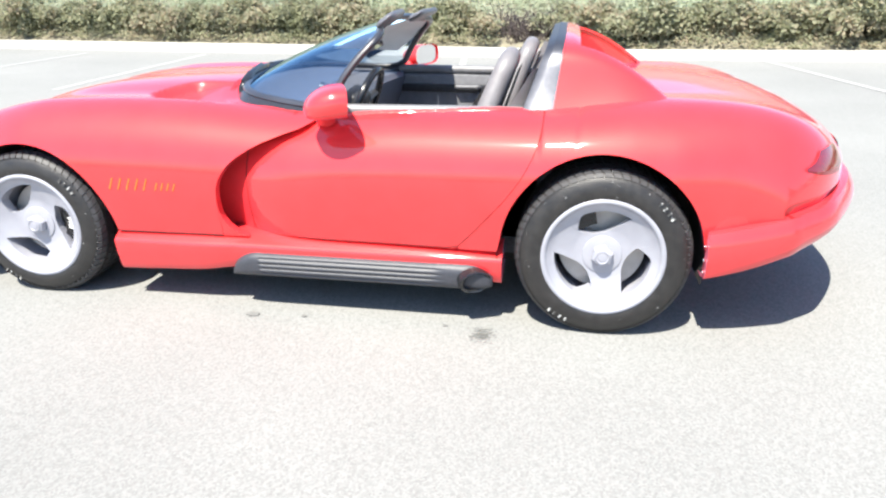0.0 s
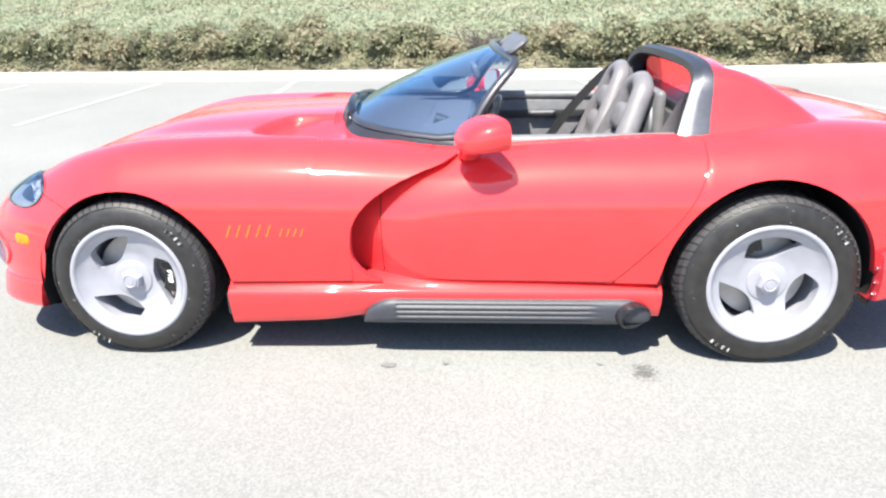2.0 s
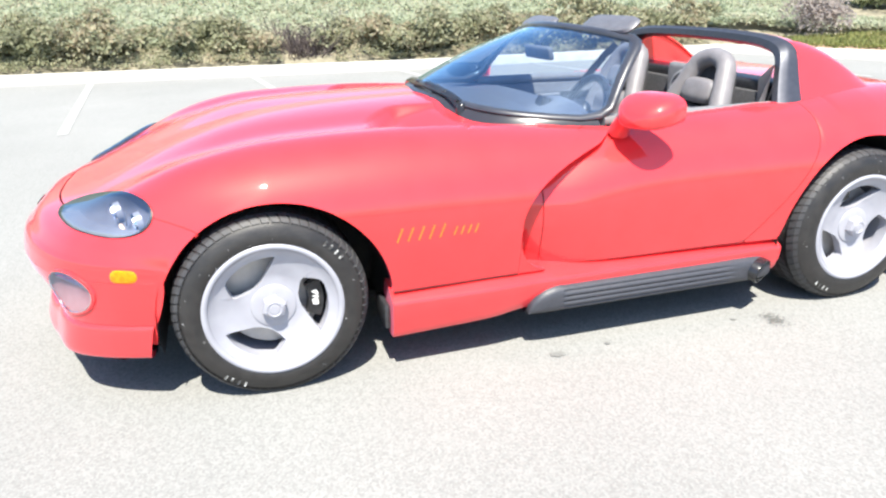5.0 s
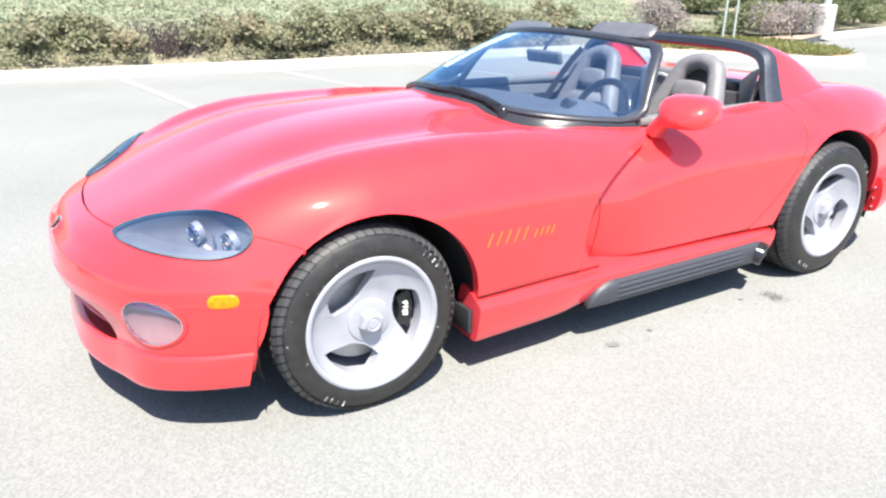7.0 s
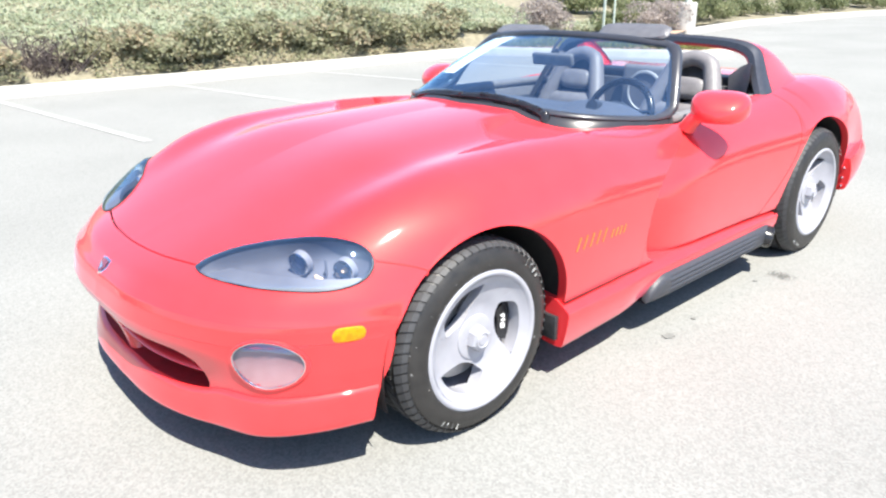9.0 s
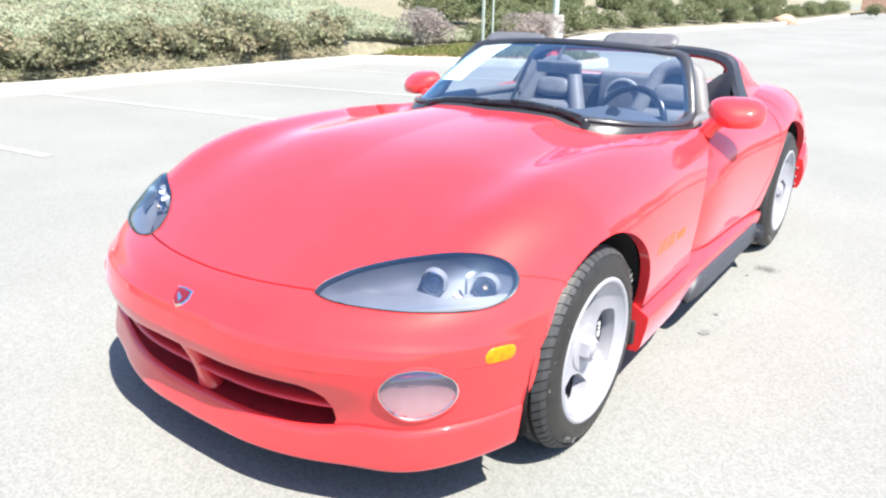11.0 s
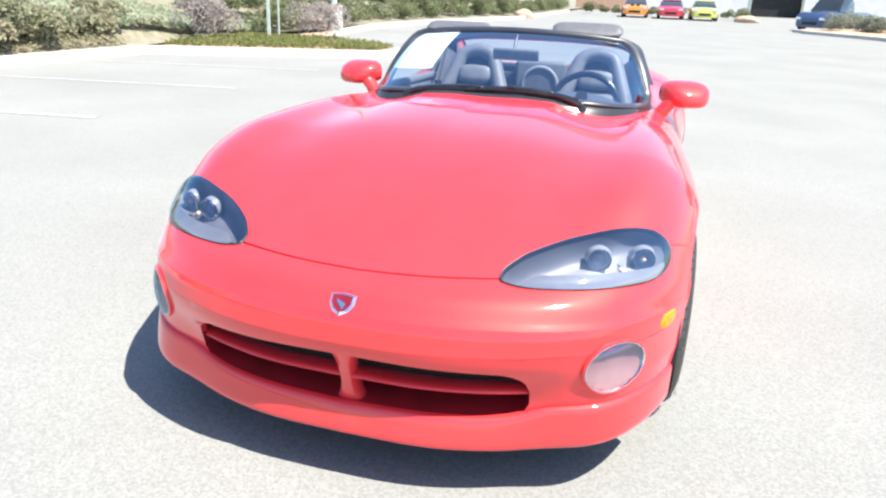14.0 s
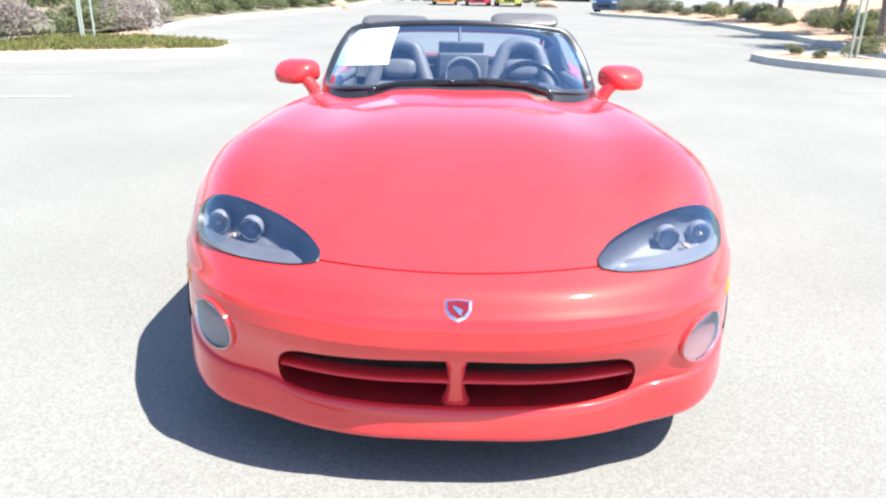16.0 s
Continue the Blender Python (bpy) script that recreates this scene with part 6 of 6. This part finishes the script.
def cover(name, n, a0, a1, b0, b1, size, mat, label, seed, lift=0.55, power=1.6, low=0.0, high=0.22, hole=True):
    """Leaves strewn over the bank, denser towards the kerb."""
    g = np.random.default_rng(seed)
    aa = a0 + (a1 - a0) * g.random(n)
    bb = b0 + (b1 - b0) * g.random(n) ** power
    pts = []
    for x, y in zip(aa, bb):
        tuft = 0.5 + 0.5 * noise.noise((x * 1.7, y * 1.7, 0.5))
        if hole and abs(x - GAP_A) < 0.45 and y < 1.5:
            continue
        pts.append(lot(x, y, bank_height(x, y) + low + (high - low) * tuft * (0.4 + 0.6 * g.random())))
    pts = np.array(pts)
    nn = np.tile(np.array([0.0, -0.35, 0.9]), (len(pts), 1))
    v, f = leaves(pts, nn, size, g, 0.42, lift * 0.6, 0.7)
    return tagged(new(name, leaf_mesh(name, v, f, mat)), label, "groundcover", kind="stuff")


cover("groundcover", 190000, -24, 13.5, 0.8, 9.0, 0.10, LEAF_GREY, "grey-green feathery groundcover on the bank", 21)
cover("groundcover_edge", 40000, -20, 8.0, 0.22, 1.4, 0.065, LEAF_DARK, "olive-brown groundcover along the kerb", 22, 0.5, 1.0, 0.0, 0.28)

# plants and posts on and round the island
def shrub_mesh(n, size, leaf, mat, seed, lumps=9):
    g = np.random.default_rng(seed)
    p, d = dome_points(n, g, size, lumps)
    v, f = leaves(p, d * 0.6 + np.array([0, 0, 0.4]), leaf, g, 0.5, 0.35, 0.55)
    return leaf_mesh("shrub_leaves", v, f, mat)


def shrub(mesh, x, y, z, s, label, group, turn=0.0):
    ob = new("shrub", mesh)
    ob.matrix_basis = pose(x, y, z, 0, 0, turn) @ Matrix.Diagonal((s, s, s, 1))
    return tagged(ob, label, "shrub", group)


DRY = shrub_mesh(3600, (0.50, 0.50, 0.48), 0.05, LEAF_PURPLE, 31)
SAGE = shrub_mesh(2400, (0.5, 0.5, 0.4), 0.06, LEAF_SAGE, 32)
GREEN = [shrub_mesh(2600, (0.55, 0.55, 0.42), 0.07, LEAF_GREEN, 33 + k) for k in range(3)]
shrub(DRY, 12.45, 6.95, 0.24, 1.25, "dry purple-grey shrub on the island", "dry shrubs", 20)
shrub(DRY, 10.3, 8.75, 0.24, 1.35, "large dry purple-grey shrub at the foot of the bank", "dry shrubs", 110)
g = np.random.default_rng(41)
pts = []
while len(pts) < 9000:
    x, y = 8.6 + 3.2 * g.random(), 4.6 + 3.9 * g.random()
    lo, hi = np.interp(y, [4.4, 5.4, 6.7, 8.5], [10.2, 9.75, 9.2, 8.3]), np.interp(y, [4.4, 5.0, 6.0, 8.5], [10.8, 11.2, 11.7, 12.2])
    if lo + 0.05 < x < hi - 0.05:
        pts.append((x, y, 0.15 + rise(x) + 0.06 * g.random()))
v, f = leaves(np.array(pts), np.tile(np.array([0.0, 0.0, 1.0]), (len(pts), 1)), 0.09, g, 0.35, 0.5)
tagged(new("island_groundcover", leaf_mesh("island_groundcover", v, f, LEAF_GRASS)), "bright green groundcover on the island", "groundcover", kind="stuff")
STAKE = material("pale_green_post", (0.38, 0.45, 0.40), 0.6, second=(0.46, 0.52, 0.47), scale=12.0)
for x, y in ((11.15, 7.62), (11.35, 7.50), (11.3, 7.75)):
    ob = part("tree_stake", Shape().tube([(0, 0, 0), (0, 0, 1.0), (0, 0, 2.2)], 0.022, 8), STAKE)
    ob.location = (x, y, 0.2)
    tagged(ob, "slim pale green stake standing on the island", "stake", "tree stakes")
lamp = thing("street_lamp", "car park lamp pole on a pale concrete footing", "street lamp", (15.2, 7.9, 0.2))
part("footing", Shape().lathe([(0.0, 0.80), (0.20, 0.80), (0.235, 0.77), (0.24, 0.0)], n=28, axis="z"), CONCRETE, lamp, "round concrete footing")
part("pole", Shape().lathe([(0.065, 6.5), (0.085, 0.80)], n=16, axis="z"), STAKE, lamp, "pale metal pole")
part("head", Shape().box((-0.55, -0.16, 6.45), (0.12, 0.16, 6.58), 0.03), STAKE, lamp, "lamp head")
r = random.Random(51)
for k in range(34):
    x = 13.5 + 1.35 * k * (1 + 0.004 * k)
    y = float(np.interp(x, [13, 16, 20, 26, 36, 60], [8.6, 9.0, 9.6, 9.2, 7.4, 7.4])) + 0.4 * r.random()
    shrub(GREEN[r.randrange(3)], x, y, 0.12 + rise(x), 0.9 + 0.5 * r.random(), "olive green shrub along the far kerb", "shrubs along the far kerb", r.random() * 360)
for k in range(40):
    x = 14 + 40 * r.random()
    shrub(GREEN[r.randrange(3)], x, float(np.interp(x, [13, 20, 26, 36, 60], [10.5, 11, 10.6, 9, 9])) + 4 * r.random(), 0.5 + rise(x), 1.1 + 0.8 * r.random(), "olive green shrub on the far bank", "shrubs on the far bank", r.random() * 360)
ROCK = material("warm_sandstone", (0.42, 0.27, 0.18), 0.9, second=(0.5, 0.36, 0.26), scale=5.0, bump=0.6, bump_scale=20.0)
def boulder(x, y, s, seed):
    g = np.random.default_rng(seed)
    bm = bmesh.new()
    bmesh.ops.create_icosphere(bm, subdivisions=3, radius=1.0)
    for vv in bm.verts:
        n = noise.noise(vv.co * 1.4 + Vector((seed, 0, 0)))
        vv.co = Vector((vv.co.x * 1.25, vv.co.y, vv.co.z * 0.62)) * (1 + 0.22 * n)
    ob = part("boulder", Shape().add(bm), ROCK)
    ob.matrix_basis = pose(x, y, 0.12 + rise(x), 0, 0, 40 * seed) @ Matrix.Diagonal((s, s, s, 1))
    return tagged(ob, "warm brown sandstone boulder beside the kerb", "boulder", "boulders")
boulder(38.7, 6.7, 0.55, 1)
boulder(50.3, -6.6, 0.6, 2)

# ---- planting and trees on the other side ----
right = [(36.5, -7.3), (34.5, -7.6), (33.0, -8.6), (31.0, -9.8), (27.5, -10.45), (24.1, -10.5), (17.9, -10.0), (14.7, -9.75), (11.9, -9.3), (6.0, -9.3), (-12.0, -9.3)]
kerb("far_planting_kerb", [p for p in right[::-1]][::-1], "pale concrete kerb round the tree planting")
bed = thing("tree_planting", "dry soil bed under the trees", "planting bed", kind="structure")
part("bed_soil", Shape().grid([[(x, y - d, rise(x) + z) for d, z in ((0.1, 0.13), (1.5, 0.22), (6, 0.5), (25, 1.6))] for x, y in right]), SOIL, bed)
pts = [(11.4, -6.1), (10.7, -6.12), (10.1, -6.33), (9.34, -6.83), (8.76, -7.32), (8.5, -7.9), (8.6, -8.4), (9.2, -8.75), (10.2, -8.7), (11.2, -8.3), (11.8, -7.6), (11.95, -6.9), (11.8, -6.35)]
loop = pts + pts[:2]
kerb("small_island_kerb", loop, "pale concrete kerb round a small planted island", 0.15, 0.15)
isl = thing("small_island", "small island of bare soil inside a kerb", "island", kind="structure")
c = np.mean(pts, axis=0)
part("island_soil", Shape().fan([(c[0] + (x - c[0]) * 0.95, c[1] + (y - c[1]) * 0.95, 0.14 + rise(x)) for x, y in pts], (c[0], c[1], 0.2 + rise(c[0]))), SOIL, isl)
for x, y in ((10.1, -7.42), (10.25, -7.62)):
    ob = part("tree_stake", Shape().tube([(0, 0, 0), (0, 0, 1.0), (0, 0, 1.9)], 0.022, 8), STAKE)
    ob.location = (x, y, 0.25)
    tagged(ob, "slim pale green stake standing on the small island", "stake", "tree stakes")
shrub(GREEN[0], 11.0, -6.75, 0.25, 0.35, "small green plant on the small island", "small island plants")
shrub(GREEN[1], 10.3, -6.95, 0.25, 0.28, "small green plant on the small island", "small island plants")
shrub(GREEN[2], 10.6, -7.9, 0.25, 0.6, "yellow-green plant on the small island", "small island plants")
BARK = material("grey_bark", (0.16, 0.13, 0.11), 0.9, second=(0.26, 0.22, 0.19), scale=9.0, bump=0.8, bump_scale=40.0)


def tree(x, y, height, seed):
    """A young street tree: tapering trunk, limbs and a loose crown of leaves."""
    g = np.random.default_rng(seed)
    t = thing("tree", "young tree with a slim grey trunk and a loose green crown", "tree", (x, y, 0.2 + rise(x)), "trees in the planting")
    sh = Shape()
    lean = g.normal(size=2) * 0.15
    trunk = [(lean[0] * q * q, lean[1] * q * q, height * 0.62 * q) for q in np.linspace(0, 1, 7)]
    sh.tube(trunk, np.linspace(0.11, 0.05, 7), 10)
    ends = []
    for k in range(9):
        q = 0.45 + 0.55 * g.random()
        o = np.array([lean[0] * q * q, lean[1] * q * q, height * 0.62 * q])
        a = g.random() * 6.28
        e = o + np.array([math.cos(a), math.sin(a), 0.9]) * height * (0.16 + 0.12 * g.random())
        sh.tube([o, (o + e) / 2 + np.array([0, 0, -0.06]), e], [0.035, 0.024, 0.012], 6)
        ends.append(e)
        ends.append((o + 2 * e) / 3)
    part("trunk", sh, BARK, t, "slim grey trunk with limbs")
    ends = np.array(ends)
    n = 5200
    k = g.integers(0, len(ends), n)
    d = g.normal(size=(n, 3))
    d /= np.linalg.norm(d, axis=1)[:, None]
    p = ends[k] + d * (height * 0.15 * g.random((n, 1)) ** 0.5)
    v, f = leaves(p, d, 0.12, g, 0.5, 0.3)
    ob = new("crown", leaf_mesh("crown", v, f, LEAF_GREEN))
    ob.parent = t
    tagged(ob, "loose crown of green leaves")
    return t


for x, y, h, s in ((26.1, -12.9, 4.6, 61), (19.2, -11.8, 4.4, 62), (15.0, -10.75, 4.2, 63), (33.0, -13.5, 4.8, 64)):
    tree(x, y, h, s)
r = random.Random(71)
for k in range(46):
    x = 12 + 24 * k / 46 + r.random()
    y = float(np.interp(x, [12, 18, 24, 31, 36], [-10.0, -10.8, -11.3, -10.8, -9.0])) - 2.6 * r.random() - 0.3
    shrub(GREEN[r.randrange(3)] if k % 3 else SAGE, x, y, 0.15 + rise(x), 0.55 + 0.6 * r.random(), "green shrub in the planting bed", "shrubs in the planting bed", r.random() * 360)
for x, y, s in ((35.2, -8.9, 1.3), (33.6, -10.3, 1.3), (36.5, -9.9, 1.4)):
    shrub(SAGE, x, y, 0.15 + rise(x), s, "grey-green sage shrub by the kerb", "sage shrubs")

# ---- building and parked cars far behind ----
WALL = material("white_stucco", (0.70, 0.69, 0.67), 0.9, second=(0.62, 0.61, 0.59), scale=1.2, bump=0.2, bump_scale=50.0)
BRICK = material("tan_block_wall", (0.45, 0.26, 0.18), 0.9, second=(0.52, 0.33, 0.24), scale=4.0, bump=0.3, bump_scale=30.0)
DARK_ROOM = material("dark_interior", (0.02, 0.02, 0.022), 0.9, second=(0.03, 0.03, 0.03), scale=2.0)
hall = thing("industrial_building", "long white industrial building with an open dark roll-up door", "building", (74.0, 0, rise(74)))
part("wall", Shape().box((0, -9.4, 0), (0.4, 2.0, 7.5)).box((0, -45, 0), (0.4, -14.0, 7.5)).box((0, -14.0, 4.6), (0.4, -9.4, 7.5)), WALL, hall, "white stucco wall", smooth=False)
part("block_wall", Shape().box((-0.25, 2.0, 0), (0.4, 7.5, 7.5)), BRICK, hall, "tan block wall", smooth=False)
part("door_opening", Shape().box((0.6, -14.0, 0.01), (6, -9.4, 4.6)), DARK_ROOM, hall, "dark interior behind the open door", smooth=False)
part("door_frame", Shape().box((-0.06, -14.15, 0), (0.0, -14.0, 4.7)).box((-0.06, -9.4, 0), (0.0, -9.25, 4.7)).box((-0.06, -14.15, 4.6), (0.0, -9.25, 4.75)), STAKE, hall, "pale door frame", smooth=False)
part("roof", Shape().box((-0.3, -45, 7.5), (12, 7.5, 7.8)), WALL, hall, smooth=False)
for k in range(7):
    shrub(GREEN[k % 3], 53.5 + r.random(), (4.3, 2.3, -0.2, -2.6, -5.6, -6.6, 3.4)[k], 0.1 + rise(53), 0.9 + 0.4 * r.random(), "green shrub behind the parked cars", "shrubs behind the parked cars", r.random() * 360)
GLASS_DARK = material("dark_car_glass", (0.02, 0.025, 0.03), 0.05, second=(0.03, 0.035, 0.04), scale=2.0, coat=1.0)


def parked_car(x, y, turn, paint, label, stripes=False, pickup=False):
    """A parked car seen from afar, its nose at -x before it is turned."""
    c = thing("parked_car", label, "car", (0, 0, 0), "parked cars")
    L = 5.2 if pickup else 4.6
    hood_z, roof_z = (1.05, 1.78) if pickup else (0.88, 1.30)
    xs = [0, 0.04, 0.25, 1.35, 1.5, L - 0.5, L - 0.08, L]
    tops = [0.55, 0.70, hood_z - 0.12, hood_z, hood_z + 0.02, hood_z + (0.0 if pickup else 0.06), hood_z - 0.05, 0.6]
    half = [0.62, 0.74, 0.84, 0.90, 0.91, 0.91, 0.84, 0.74]
    rows = []
    for a, z, w in zip(xs, tops, half):
        rows.append([(a, s * w * q, zz) for q, zz, s in ((0.0, z + 0.02, -1), (0.75, z, -1), (0.97, z - 0.10, -1), (1.0, z * 0.62, -1), (0.95, 0.25, -1), (0.5, 0.2, -1))][::-1] + [(a, w * q, zz) for q, zz in ((0.0, z + 0.02), (0.75, z), (0.97, z - 0.10), (1.0, z * 0.62), (0.95, 0.25), (0.5, 0.2))][1:])
    sh = Shape().grid(rows).poly(rows[0]).poly(rows[-1])
    part("body", sh, paint, c, "painted body")
    a0, a1, a2, a3 = (1.35, 1.95, 2.75, 3.0) if pickup else (1.3, 2.1, 3.2, 4.0)
    rows = [[(a, s * w, z) for s, w, z in ((-1, wl, zl), (-1, wl * 0.97, (zl + zt) / 2), (-1, wt, zt), (1, wt, zt), (1, wl * 0.97, (zl + zt) / 2), (1, wl, zl))] for a, wl, zl, wt, zt in ((a0, 0.78, hood_z - 0.02, 0.76, hood_z), (a1, 0.80, hood_z, 0.62, roof_z - 0.03), (a2, 0.80, hood_z, 0.62, roof_z), (a3, 0.78, hood_z, 0.70, hood_z + 0.03))]
    part("cabin_glass", Shape().grid(rows), GLASS_DARK, c, "dark glass")
    part("roof", Shape().box((a1 - 0.02, -0.63, roof_z - 0.035), (a2 + 0.05, 0.63, roof_z + 0.015), 0.02), paint, c)
    for wx in (0.85, L - 0.95):
        for wy in (-0.80, 0.80):
            w = part("wheel", Shape().lathe([(0.0, -0.11), (0.2, -0.11), (0.31, -0.10), (0.33, -0.06), (0.33, 0.06), (0.31, 0.10), (0.2, 0.11), (0.0, 0.11)], (wx, wy, 0.33), 24), TYRE, c)
    for wy in (-0.62, 0.62):
        part("headlight", Shape().box((-0.01, wy - 0.14, 0.58), (0.06, wy + 0.14, 0.72), 0.02), CHROME, c)
    part("grille", Shape().box((-0.015, -0.40, 0.34), (0.05, 0.40, 0.50), 0.02), BLACK_GLOSS, c)
    if stripes:
        part("stripe", Shape().box((0.30, -0.30, hood_z - 0.10), (1.33, -0.08, hood_z + 0.026)).box((0.30, 0.08, hood_z - 0.10), (1.33, 0.30, hood_z + 0.026)), BLACK_GLOSS, c, "black hood stripes")
    c.matrix_basis = pose(x, y, rise(x), 0, 0, turn)
    return c


parked_car(50.0, 0.85, 0, material("orange_paint", (0.80, 0.28, 0.02), 0.35, second=(0.74, 0.25, 0.02), scale=3.0, coat=1.0), "orange parked sports coupe with black stripes", True)
parked_car(49.6, -1.6, 0, material("crimson_paint", (0.60, 0.03, 0.06), 0.35, second=(0.54, 0.03, 0.05), scale=3.0, coat=1.0), "crimson parked car beside the building")
parked_car(49.2, -3.8, 0, material("lime_paint", (0.62, 0.62, 0.12), 0.35, second=(0.56, 0.56, 0.11), scale=3.0, coat=1.0), "lime yellow parked car beside the building")
parked_car(38.2, -8.3, -38, material("navy_paint", (0.05, 0.08, 0.18), 0.35, second=(0.04, 0.07, 0.15), scale=3.0, coat=1.0), "dark blue parked pickup truck", False, True)
